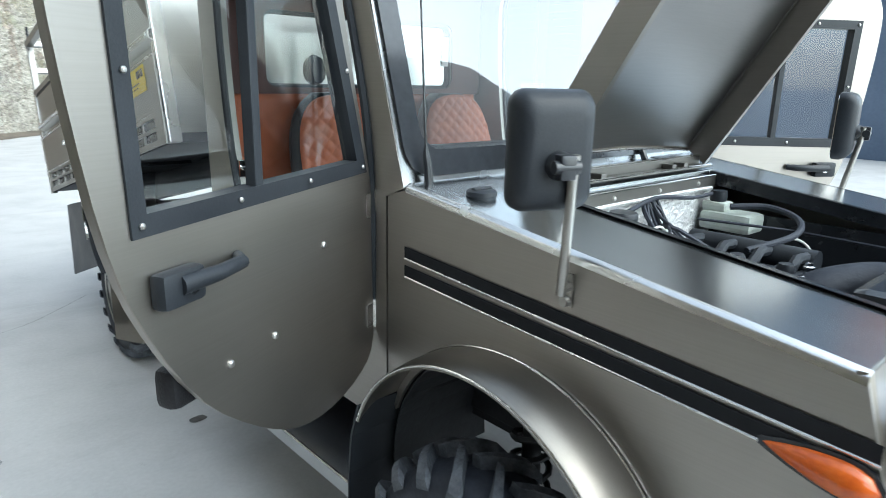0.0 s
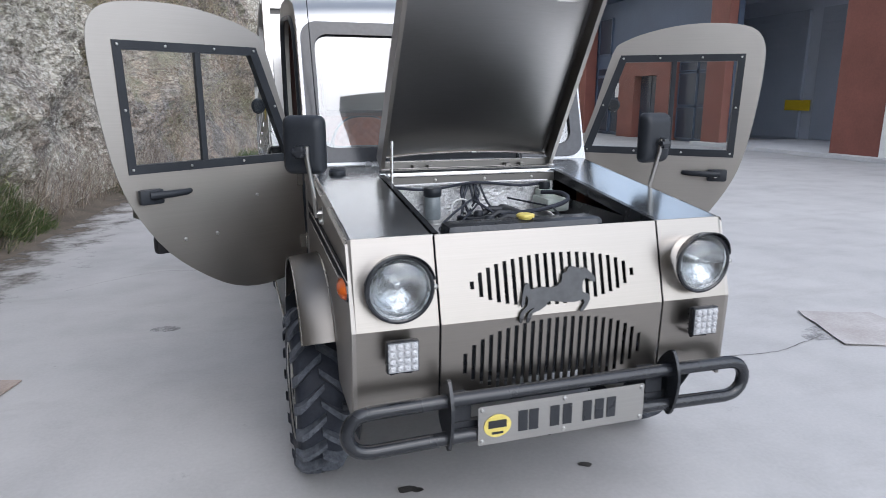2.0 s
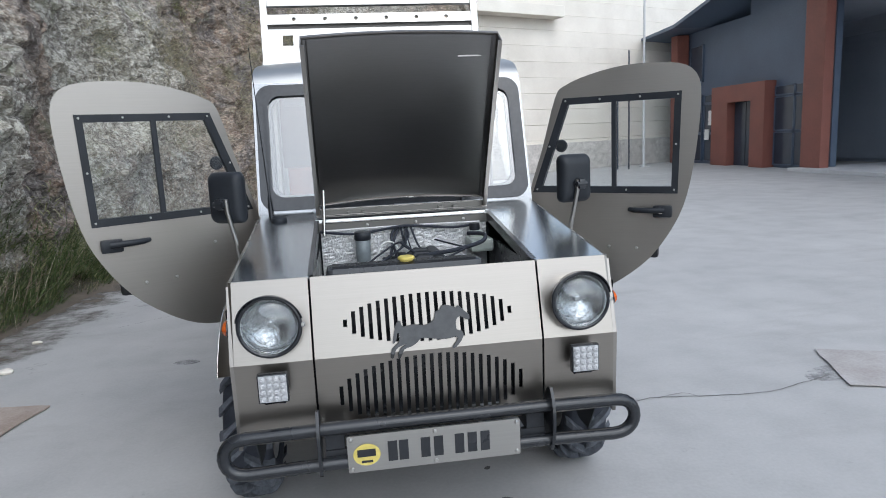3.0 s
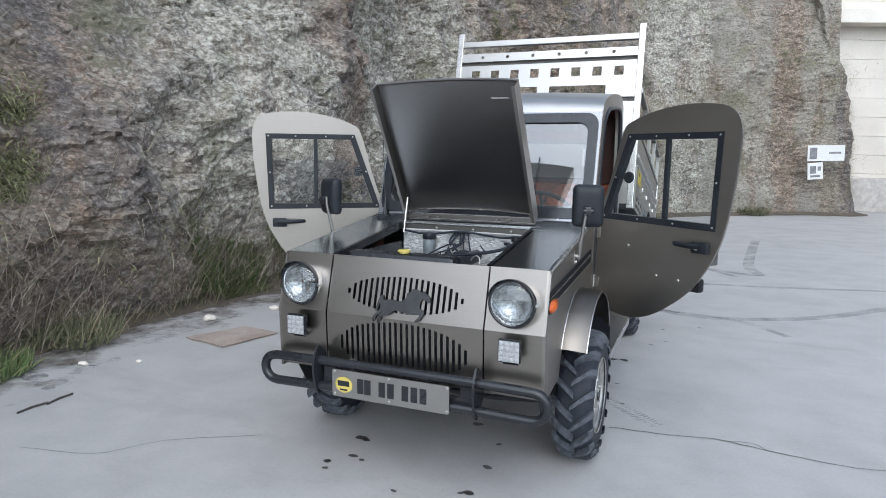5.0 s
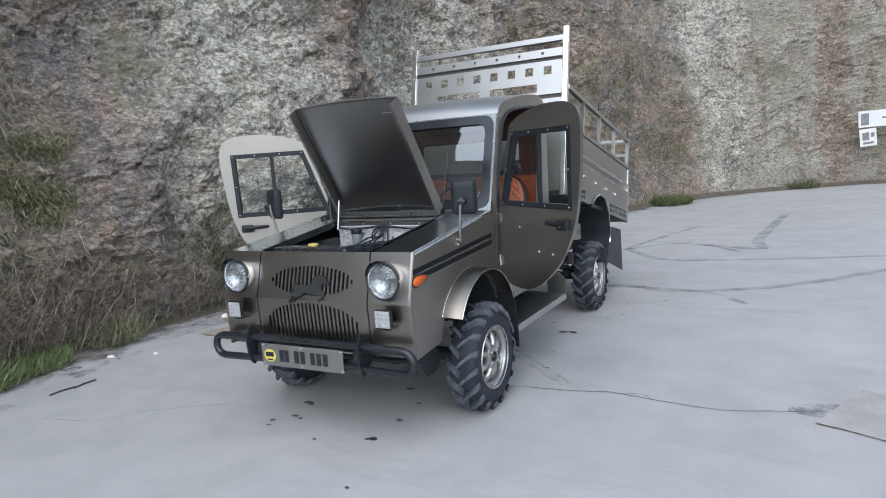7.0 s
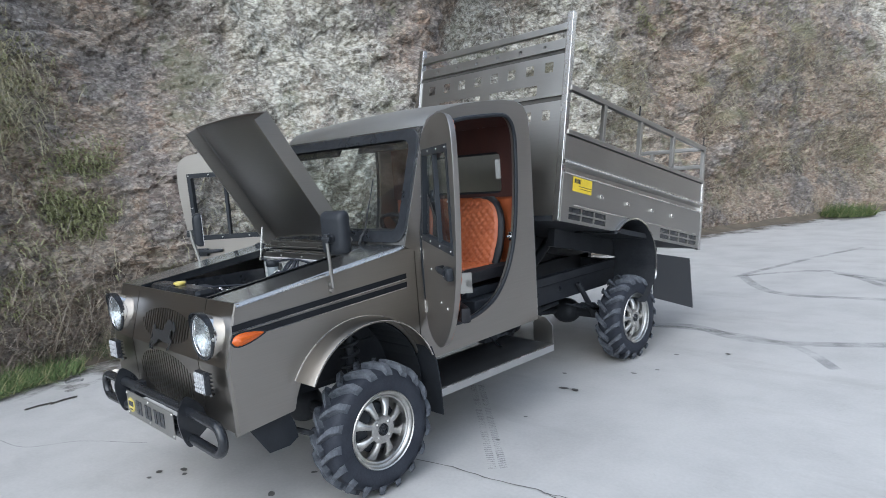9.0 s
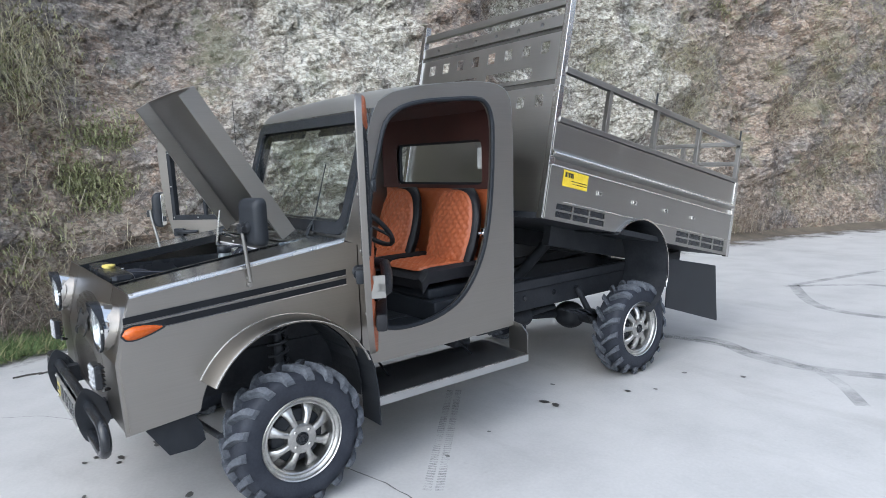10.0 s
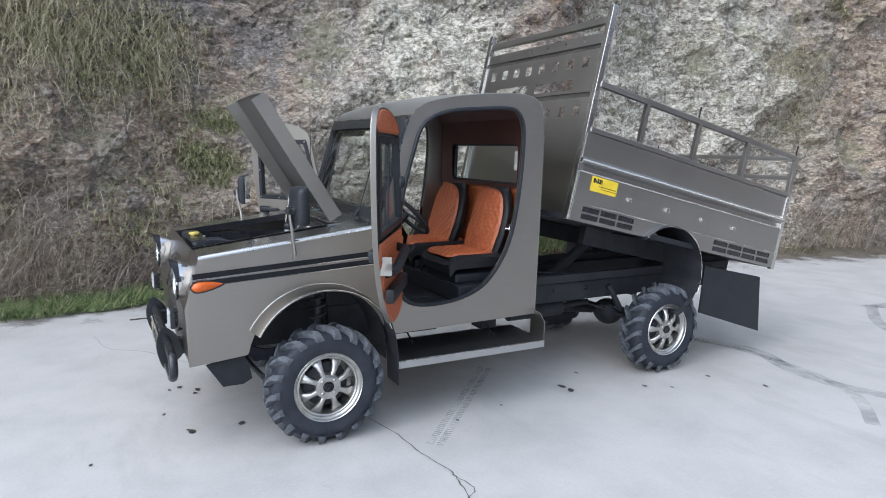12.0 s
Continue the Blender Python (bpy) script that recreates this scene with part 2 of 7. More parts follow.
# ---- the yard: ground, rock face, retaining wall, hall ----
def ground_material():
    m, ns, ls, b = shader("worn_concrete")
    v = place(ns, ls)
    big, mid, fine = noise_node(ns, ls, 0.35, 5, v), noise_node(ns, ls, 2.2, 6, v), noise_node(ns, ls, 55, 4, v)
    col = ramp(ns, ls, big, (0.3, (0.365, 0.358, 0.350)), (0.7, (0.485, 0.475, 0.460)))
    col = blend(ns, ls, 0.45, col, ramp(ns, ls, mid, (0.32, (0.315, 0.308, 0.303)), (0.52, (0.43, 0.422, 0.416)), (0.72, (0.51, 0.50, 0.488))))
    col = blend(ns, ls, 0.09, col, ramp(ns, ls, fine, (0.3, (0.24, 0.24, 0.24)), (0.7, (0.6, 0.6, 0.6))))
    rub = noise_node(ns, ls, 1.0, 8, place(ns, ls, (0.5, 1.7, 1)), 0.68)
    col = blend(ns, ls, ramp(ns, ls, rub, (0.54, (0, 0, 0)), (0.66, (0.4, 0.4, 0.4))), col, (0.31, 0.295, 0.285))
    pit = noise_node(ns, ls, 7.0, 7, v, 0.75)
    col = blend(ns, ls, ramp(ns, ls, pit, (0.64, (0, 0, 0)), (0.72, (0.45, 0.45, 0.45))), col, (0.24, 0.23, 0.22))
    ls.new(col, b.inputs["Base Color"])
    b.inputs["Roughness"].default_value = 0.62
    bumped(ns, ls, b, blend(ns, ls, 0.3, fine, mid), 0.25, 0.004)
    return m


def rock_material():
    """Pale limestone rubble with bands of brown earth that run down between the pale parts."""
    m, ns, ls, b = shader("weathered_limestone")
    v = place(ns, ls)
    wob = ns.new("ShaderNodeVectorMath")
    wob.operation = "MULTIPLY_ADD"
    wv = ns.new("ShaderNodeTexNoise")
    wv.inputs["Scale"].default_value, wv.inputs["Detail"].default_value = 8.0, 5
    ls.new(v, wv.inputs["Vector"])
    ls.new(wv.outputs["Color"], wob.inputs[0])
    wob.inputs[1].default_value = (0.035, 0.035, 0.035)
    ls.new(v, wob.inputs[2])

    def stones(scale):
        n = ns.new("ShaderNodeTexVoronoi")
        n.inputs["Scale"].default_value = scale
        mp = ns.new("ShaderNodeMapping")
        mp.inputs["Scale"].default_value = (1.0, 1.0, 1.55)
        ls.new(wob.outputs[0], mp.inputs["Vector"])
        ls.new(mp.outputs["Vector"], n.inputs["Vector"])
        sep = ns.new("ShaderNodeSeparateColor")
        ls.new(n.outputs["Color"], sep.inputs["Color"])
        return sep.outputs["Red"], n.outputs["Distance"]
    mid, fine, patch = noise_node(ns, ls, 2.6, 9, v, 0.7), noise_node(ns, ls, 24, 7, v, 0.72), noise_node(ns, ls, 0.9, 6, v, 0.65)
    (s1, d1), (s2, d2), (s3, d3) = stones(8.0), stones(20.0), stones(42.0)
    lump = blend(ns, ls, 0.40, mid, s1)
    lump = blend(ns, ls, 0.32, lump, s2)
    lump = blend(ns, ls, 0.22, lump, s3)
    stone = ramp(ns, ls, lump, (0.28, (0.165, 0.147, 0.115)), (0.40, (0.29, 0.267, 0.215)), (0.53, (0.42, 0.395, 0.33)), (0.68, (0.64, 0.61, 0.53)))
    mauve = ramp(ns, ls, lump, (0.28, (0.066, 0.056, 0.055)), (0.48, (0.142, 0.123, 0.119)), (0.68, (0.31, 0.278, 0.256)))
    earth = ramp(ns, ls, lump, (0.28, (0.092, 0.068, 0.051)), (0.48, (0.215, 0.163, 0.124)), (0.68, (0.42, 0.34, 0.272)))
    rust = ramp(ns, ls, lump, (0.28, (0.14, 0.09, 0.064)), (0.48, (0.295, 0.204, 0.148)), (0.68, (0.49, 0.39, 0.305)))
    # bands along the face
    xyz, sway = ns.new("ShaderNodeSeparateXYZ"), ns.new("ShaderNodeMath")
    ls.new(v, xyz.inputs[0])
    sway.operation = "MULTIPLY_ADD"
    ls.new(noise_node(ns, ls, 1.0, 6, place(ns, ls, (0.8, 0.8, 0.45)), 0.65), sway.inputs[0])
    sway.inputs[1].default_value = 2.6
    ls.new(xyz.outputs["Y"], sway.inputs[2])
    along_ = ns.new("ShaderNodeMapRange")
    along_.inputs["From Min"].default_value, along_.inputs["From Max"].default_value = -5.0 + 1.3, 25.0 + 1.3
    ls.new(sway.outputs[0], along_.inputs["Value"])

    def at(y, g):
        return ((y + 5.0) / 30.0, (g, g, g))
    band = ramp(ns, ls, along_.outputs["Result"], at(-4.0, 0.9), at(1.8, 0.95), at(2.3, 0.6), at(2.8, 0.0), at(4.3, 0.0), at(4.6, 1.0), at(5.6, 1.0), at(5.9, 0.05), at(8.6, 0.1), at(9.6, 0.75), at(10.6, 1.0), at(15.9, 0.95), at(16.4, 0.0), at(18.5, 0.0), at(18.8, 0.9), at(19.5, 0.2))
    streak = ramp(ns, ls, noise_node(ns, ls, 1.0, 7, place(ns, ls, (0.9, 0.9, 0.2)), 0.62), (0.53, (0, 0, 0)), (0.58, (0.8, 0.8, 0.8)))
    brown = blend(ns, ls, ramp(ns, ls, patch, (0.47, (0, 0, 0)), (0.55, (0.9, 0.9, 0.9))), earth, mauve)
    brown = blend(ns, ls, ramp(ns, ls, noise_node(ns, ls, 1.5, 7, v, 0.65), (0.50, (0, 0, 0)), (0.56, (0.85, 0.85, 0.85))), brown, rust)
    col = blend(ns, ls, band, stone, brown)
    col = blend(ns, ls, blend(ns, ls, 0.2, streak, (0, 0, 0)), col, mauve)
    # brown and mauve runs of washed-out soil down the far face
    drift = ns.new("ShaderNodeMath")
    drift.operation = "MULTIPLY_ADD"
    ls.new(noise_node(ns, ls, 1.0, 6, place(ns, ls, (0.9, 0.9, 0.55)), 0.6), drift.inputs[0])
    drift.inputs[1].default_value = 1.1
    ls.new(xyz.outputs["X"], drift.inputs[2])
    over = ns.new("ShaderNodeMapRange")
    over.inputs["From Min"].default_value, over.inputs["From Max"].default_value = -1.0 + 0.55, 7.0 + 0.55
    ls.new(drift.outputs[0], over.inputs["Value"])

    def run(x, g):
        return ((x + 1.0) / 8.0, (g, g, g))
    far_pale = ramp(ns, ls, over.outputs["Result"], run(0.85, 0.0), run(1.0, 0.85), run(4.5, 0.85), run(4.65, 0.3))
    far_pale = blend(ns, ls, 0.45, far_pale, blend(ns, ls, s3, (0, 0, 0), far_pale))
    col = blend(ns, ls, far_pale, col, blend(ns, ls, fine, (0.27, 0.25, 0.205), (0.43, 0.405, 0.35)))
    soil = ramp(ns, ls, over.outputs["Result"], run(2.72, 0.0), run(2.85, 0.85), run(3.35, 0.9), run(3.5, 0.0), run(4.55, 0.0), run(4.65, 0.2))
    col = blend(ns, ls, soil, col, blend(ns, ls, 0.45, earth, rust))
    col = blend(ns, ls, ramp(ns, ls, over.outputs["Result"], run(4.5, 0.0), run(4.62, 0.9)), col, mauve)
    thin = ramp(ns, ls, noise_node(ns, ls, 1.0, 6, place(ns, ls, (2.3, 2.3, 0.22)), 0.6), (0.56, (0, 0, 0)), (0.61, (0.75, 0.75, 0.75)))
    col = blend(ns, ls, blend(ns, ls, ramp(ns, ls, over.outputs["Result"], run(0.6, 0.0), run(1.0, 1.0)), (0, 0, 0), thin), col, earth)
    shelf = noise_node(ns, ls, 0.55, 8, v, 0.7)
    col = blend(ns, ls, ramp(ns, ls, shelf, (0.52, (0, 0, 0)), (0.60, (0.7, 0.7, 0.7))), col, earth)
    seam = noise_node(ns, ls, 1.0, 6, place(ns, ls, (1.2, 1.2, 3.4)), 0.6)
    col = blend(ns, ls, ramp(ns, ls, seam, (0.60, (0, 0, 0)), (0.66, (0.6, 0.6, 0.6))), col, mauve)
    speck = noise_node(ns, ls, 1.0, 8, place(ns, ls, (11.0, 11.0, 19.0)), 0.72)
    col = blend(ns, ls, ramp(ns, ls, speck, (0.415, (0.85, 0.85, 0.85)), (0.45, (0, 0, 0))), col, (0.11, 0.097, 0.08))
    chip = noise_node(ns, ls, 17.0, 9, place(ns, ls, (1.0, 1.0, 0.7)), 0.8)
    pale = blend(ns, ls, band, (0.7, 0.7, 0.7), (0.15, 0.15, 0.15))
    pale = blend(ns, ls, ramp(ns, ls, over.outputs["Result"], run(0.6, 0.0), run(1.0, 0.8)), pale, (0, 0, 0))
    col = blend(ns, ls, blend(ns, ls, ramp(ns, ls, chip, (0.53, (0, 0, 0)), (0.55, (1, 1, 1))), (0, 0, 0), pale), col, (0.66, 0.645, 0.575))
    gap = ramp(ns, ls, d2, (0.54, (0, 0, 0)), (0.66, (0.42, 0.42, 0.42)))
    col = blend(ns, ls, gap, col, (0.16, 0.14, 0.12))
    moss = ramp(ns, ls, noise_node(ns, ls, 1.3, 9, v, 0.75), (0.55, (0, 0, 0)), (0.62, (0.5, 0.5, 0.5)))
    col = blend(ns, ls, moss, col, (0.17, 0.175, 0.10))
    ls.new(col, b.inputs["Base Color"])
    b.inputs["Roughness"].default_value = 0.92
    bumped(ns, ls, b, blend(ns, ls, 0.4, blend(ns, ls, 0.5, lump, speck), fine), 1.0, 0.06)
    return m


M_GROUND = ground_material()
M_ROCK = rock_material()
M_SLAB = surface("pale_concrete", (0.66, 0.61, 0.535), (0.80, 0.75, 0.67), 0.8, 0.8, 0, 0.3, 30)
M_RUST = surface("rust_red_steel", (0.17, 0.060, 0.045), (0.235, 0.085, 0.064), 1.2, 0.55, 0, 0.1, 25)
# cladding blue is lifted, with the bright haze before the hall mixed in
M_NAVY = surface("hazed_blue_cladding", (0.062, 0.088, 0.135), (0.09, 0.122, 0.178), 0.7, 0.45, 0, 0.1, 20)
M_RUBBLE = surface("rubble_plinth", (0.40, 0.375, 0.345), (0.66, 0.625, 0.585), 5.0, 0.85, 0, 0.5, 14)
M_PANE = surface("dark_window", (0.03, 0.04, 0.058), (0.045, 0.058, 0.08), 1.0, 0.12, 0, 0.0)
M_GREYWALL = surface("pale_grey_render", (0.48, 0.48, 0.49), (0.58, 0.58, 0.58), 0.9, 0.8, 0, 0.3, 25)
M_STAIN = surface("oil_stain", (0.035, 0.033, 0.032), (0.09, 0.085, 0.08), 30, 0.35, 0, 0.1)
M_CRACK = surface("crack_dirt", (0.075, 0.072, 0.07), (0.16, 0.155, 0.15), 40, 0.9)
M_CARD = surface("torn_cardboard", (0.30, 0.235, 0.195), (0.46, 0.39, 0.34), 5, 0.85, 0, 0.3)
M_CARDGREY = surface("grey_dusty_cardboard", (0.33, 0.30, 0.285), (0.45, 0.43, 0.42), 4, 0.85, 0, 0.3)

# ground: one sheet to the horizon, finer near the truck
bm = bm_new()
xs = [-600, -120, -40, -12, -6, -3, 0, 3, 6, 12, 30, 90, 600]
strip(bm, [[(x, y, 0) for x in xs] for y in (-600, -120, -40, -12, -6, -3, 0, 3, 6, 9, 12, 18, 30, 90, 600)])
thing("ground", bm, M_GROUND, "pale grey worn concrete yard", "ground", kind="structure")

# foot of the rock face, from beside the truck round to the far side
FOOT = smooth_loop([(-3.6, -22), (-3.5, -14), (-3.35, -7), (-3.2, -2), (-3.45, 0), (-3.58, 1), (-3.38, 3.4), (-3.08, 6), (-2.62, 9), (-1.5, 12.6), (0.5, 16.3), (3.4, 18.55), (4.6, 18.85), (5.15, 19.4), (5.05, 20.8), (4.8, 24)], 8, False)


def along(pts, d):
    """The point and the way, d metres along a line."""
    for a, b in zip(pts, pts[1:]):
        s = math.dist(a, b)
        if d <= s:
            return Vector(a).lerp(Vector(b), d / s), (Vector(b) - Vector(a)).normalized()
        d -= s
    return Vector(pts[-1]), (Vector(pts[-1]) - Vector(pts[-2])).normalized()


LEN = sum(math.dist(a, b) for a, b in zip(FOOT, FOOT[1:]))


def crest(y):
    """The face runs out lower ahead of the truck."""
    t = min(1.0, max(0.0, (-2.6 - y) / 8.0))
    return 1.0 - 0.72 * t * t * (3 - 2 * t)


def chips(c, across, up, wobble):
    """Broken stone: a step for each fragment and the gap round it."""
    q = Vector((c.x * across, c.y * across, c.z * up)) + wobble * noise.noise_vector(c * across * 0.8)
    dist, pts = noise.voronoi(q)
    return noise.cell(pts[0] * 3.7), min(1.0, (dist[1] - dist[0]) / 0.16)


def rock_point(d, h):
    """A place on the rock: d metres along its foot, h metres up."""
    p, w = along(FOOT, d)
    n = Vector((-w.y, w.x, 0))
    h *= crest(p.y)
    q = Vector((p.x, p.y, h)) + n * (0.10 * h + 0.010 * h * h)
    c = Vector((p.x * 0.9, p.y * 0.9, h))
    k = min(1.0, 0.22 + h / 1.2)
    far = min(1.0, max(0.0, (p.y - 11.0) / 3.0))           # finer rubble and a flatter face towards the far end
    out = 0.72 * (1 - 0.45 * far) * noise.noise(c * 0.33) + 0.34 * (1 - 0.6 * far) * noise.ridged_multi_fractal(c * 0.55 + Vector((7, 3, 1)), 0.9, 2.1, 4, 0.9, 2.0) - 0.30
    s1, g1 = chips(c, 1.7, 2.4, 0.45)
    s2, g2 = chips(c, 4.6, 7.0, 0.40)
    s3, g3 = chips(c, 11.0, 15.0, 0.30)
    out += (0.07 * s1 + 0.03) * g1 * (1 - 0.6 * far) + (0.042 * s2 + 0.016) * g2 * (1 - 0.4 * far) + (0.020 * s3 + 0.009) * g3 * (1 - 0.4 * far)
    out += 0.10 * noise.noise(c * 1.7) + 0.010 * noise.noise(c * 17.0)
    return q - n * out * k, n


bm = bm_new()
ds, d = [], 0.0
while d < LEN:
    ds.append(d)
    d += 0.036 if 18.0 < d < 33.0 else 0.055 if 33.0 < d < 44.0 else 0.12
hs = [9.5 * (i / 236) ** 1.15 - 0.06 for i in range(237)]
strip(bm, [[rock_point(d, h)[0] for h in hs] for d in ds + [LEN]])
thing("rock_face", bm, M_ROCK, "steep grey and brown weathered rock face", "cliff", kind="structure")
# hill behind and above the rock
bm = bm_new()
rows = []
for i in range(0, 81):
    p, w = along(FOOT, LEN * i / 80)
    n = Vector((-w.y, w.x, 0))
    rows.append([Vector((p.x, p.y, crest(p.y) * (9.2 + 0.55 * k ** 1.1))) + n * (1.6 + k) + Vector((0, 0, 0.5 * noise.noise(Vector((p.x, p.y, k)) * 0.4))) for k in (0, 3, 8, 16, 30)])
strip(bm, rows)
thing("hillside", bm, surface("scrub_slope", (0.10, 0.095, 0.055), (0.22, 0.19, 0.13), 0.9, 0.95, 0, 0.5, 12), "scrubby hillside above the rock face", "hill", kind="structure", smooth=True)
# retaining wall of pale blocks
wall = empty("retaining_wall", "stepped retaining wall of pale concrete courses", "wall", kind="structure")
A, B = Vector((3.4, 20.27, 0)), Vector((30.0, 31.5, 0))
wd = (B - A).normalized()
wn_ = Vector((-wd.y, wd.x, 0))
for k in range(16):
    bm = bm_new()
    o = A + wn_ * (0.035 * k)
    mw = Matrix.Translation(o) @ Matrix.Rotation(math.atan2(wd.y, wd.x), 4, "Z")
    box(bm, 0, (B - A).length, 0, 0.9, 0.58 * k + (0.012 if k else 0), 0.58 * (k + 1), 0.012, mw)
    part("course", bm, M_SLAB, wall)
bm = bm_new()
mw = Matrix.Translation(A - wn_ * 0.25) @ Matrix.Rotation(math.atan2(wd.y, wd.x), 4, "Z")
box(bm, 0, (B - A).length, 0, 0.3, 0, 1.05, 0.03, mw)
part("plinth", bm, M_RUBBLE, wall, "grey rubble plinth")
bm = bm_new()
box(bm, 0, 5.0, -0.30, 0.3, 5.62, 6.02, 0.02, Matrix.Translation(A) @ Matrix.Rotation(math.atan2(wd.y, wd.x), 4, "Z"))
part("ledge", bm, M_SLAB, wall, "projecting concrete ledge")

# ---- hall with rust-red columns ----
FX = 13.1
hall = empty("industrial_hall", "dark blue industrial hall with rust-red columns", "building")


def hall_part(name, mat, boxes, label="", parent=None, bevel=0.0):
    bm = bm_new()
    for b_ in boxes:
        box(bm, *b_, bevel)
    return part(name, bm, mat, parent or hall, label)


# the wall at y 1.5 to 7.75 stands in for a bay's shaded inside
for piece in ((FX + 0.5, FX + 0.7, 15.0, 23.5, 0.0, 5.05), (FX + 0.5, FX + 0.7, 15.0, 19.0, 5.05, 5.6), (FX + 0.5, FX + 0.7, 9.0, 15.0, 4.7, 7.2), (FX + 0.3, FX + 0.5, 1.5, 7.75, 0.0, 7.2), (FX, FX + 14, 23.3, 23.5, 0, 5.0)):
    hall_part("wall", M_NAVY, [piece])
for y0, y1, deep, top in ((14.72, 15.55, 0.3, 6.2), (9.45, 10.8, 0.5, 7.0), (22.9, 23.4, 0.5, 5.0), (1.2, 2.4, 0.5, 7.0)):
    hall_part("column", M_RUST, [(FX - 0.05, FX - 0.05 + deep, y0, y1, 0.0, top)], "rust-red steel column", None, 0.03)
hall_part("lintel", M_RUST, [(FX + 0.2, FX + 0.5, 9.0, 14.72, 4.75, 5.15)], "rust-red beam")
# the inside behind the open bays
# door and render colours are raised to carry the haze inside the bay
M_ROLLER = surface("hazed_roller_blue", (0.36, 0.40, 0.47), (0.44, 0.48, 0.55), 0.6, 0.5)
M_INNER = surface("hazed_inner_render", (0.52, 0.56, 0.63), (0.60, 0.64, 0.71), 0.6, 0.7)
hall_part("back_wall", M_INNER, [(FX + 4.0, FX + 4.2, 8.0, 22.0, 0.0, 4.9)])
hall_part("inner_ceiling", M_INNER, [(FX + 0.7, FX + 4.0, 8.0, 22.0, 4.72, 4.9)])
hall_part("inner_floor", M_GREYWALL, [(FX - 0.4, FX + 4.0, 7.0, 15.6, 0.0, 0.10)], "", None, 0.01)
for y0, y1 in ((11.4, 15.2), (15.7, 19.5)):
    door_ = hall_part("roller_door", M_ROLLER, [(FX + 3.92, FX + 3.99, y0, y1, 0.1, 4.2)])
    for k in range(17):
        hall_part("slat", M_ROLLER, [(FX + 3.89, FX + 3.92, y0 + 0.01, y1 - 0.01, 0.12 + 0.24 * k, 0.348 + 0.24 * k)], "", door_)
hall_part("sign", M_YELLOW, [(FX + 3.82, FX + 3.86, 15.25, 16.25, 1.02, 1.36)], "plain yellow sign")
for y0 in (15.6, 16.56, 20.75, 21.85):
    for z0, z1 in ((0.08, 1.14), (1.17, 2.25), (2.28, 2.6)) + (((3.1, 4.5),) if y0 > 21 else ()):
        win = hall_part("window", M_NAVY, [(FX + 0.44, FX + 0.50, y0, y0 + 0.94, z0, z0 + 0.04), (FX + 0.44, FX + 0.50, y0, y0 + 0.94, z1 - 0.04, z1), (FX + 0.44, FX + 0.50, y0, y0 + 0.04, z0, z1), (FX + 0.44, FX + 0.50, y0 + 0.90, y0 + 0.94, z0, z1)])
        hall_part("pane", M_PANE, [(FX + 0.46, FX + 0.48, y0 + 0.04, y0 + 0.90, z0 + 0.04, z1 - 0.04)], "", win)
portal = hall_part("doorway", M_RUST, [(FX + 0.1, FX + 0.5, 18.26, 19.6, 2.2, 2.78)], "rust-red framed doorway")
for y0, y1 in ((17.52, 18.26), (19.6, 20.6)):
    hall_part("jamb", M_RUST, [(FX + 0.1, FX + 0.5, y0, y1, 0, 2.78)], "", portal)
for y0 in (18.26, 18.95):
    hall_part("door_leaf", M_PANE, [(FX + 0.40, FX + 0.44, y0, y0 + 0.65, 0.02, 2.2)], "dark glazed door", portal)
for piece in ((FX + 0.42, FX + 0.44, 20.95, 21.35, 1.45, 2.0), (FX + 0.42, FX + 0.44, 21.3, 21.6, 0.9, 1.3)):
    hall_part("notice", M_WHITE, [piece], "white paper notice")
bm = bm_new()
sheet(bm, [[(25.0, 4.98), (25.0, 5.08), (21.6, 5.20), (17.5, 5.98), (0.6, 9.2), (0.6, 9.07), (17.5, 5.86), (21.6, 5.08)]], lambda u, v: (FX - 0.9, u, v), (16, 0, 0))
part("roof", bm, M_NAVY, hall, "dark blue sloping roof")
hall_part("gutter", M_GREYWALL, [(FX - 0.95, FX - 0.90, 8.0, 14.6, 5.05, 5.17)])
side_wall = empty("side_building", "white rendered pier between two open bays", "building")
bm = bm_new()
box(bm, FX - 0.02, FX + 0.6, 7.75, 9.42, 0, 7.0, 0.01)
part("wall", bm, M_WHITE, side_wall)
bm = bm_new()
box(bm, FX - 0.12, FX + 0.02, 8.98, 9.42, 0, 7.0, 0.02)
part("pilaster", bm, M_WHITE, side_wall)
bm = bm_new()
tube(bm, [(FX - 0.06, 8.88, 0.0), (FX - 0.06, 8.88, 5.0)], 0.03, 8)
box(bm, FX - 0.09, FX - 0.03, 8.84, 8.92, 1.5, 1.75, 0.01)
part("downpipe", bm, M_GREYWALL, side_wall)

# lamp post and two thin poles before the retaining wall
lp_ = bm_new()
tube(lp_, [(11.0, 21.5, 0), (11.0, 21.5, 9.0)], [0.055, 0.032], 10)
box(lp_, 10.85, 11.15, 21.35, 21.65, 0, 0.05)
post = thing("lamp_post", lp_, M_GREYWALL, "tall thin grey lamp post before the pale wall", "lamp post", smooth=True)
bm = bm_new()
tube(bm, [(11.0, 21.5, 8.95), (10.6, 21.2, 9.1), (10.2, 20.9, 9.1)], 0.03, 8)
box(bm, 9.95, 10.3, 20.8, 21.0, 9.05, 9.15, 0.02)
part("lamp_arm", bm, M_GREYWALL, post)
for x, y, h in ((10.0, 20.6, 4.2), (9.7, 20.9, 3.6)):
    bm = bm_new()
    tube(bm, [(x, y, 0), (x, y, h)], 0.03, 8)
    thing("flagpole", bm, M_PANE, "thin bare dark pole on the yard", "pole", "poles by the wall")

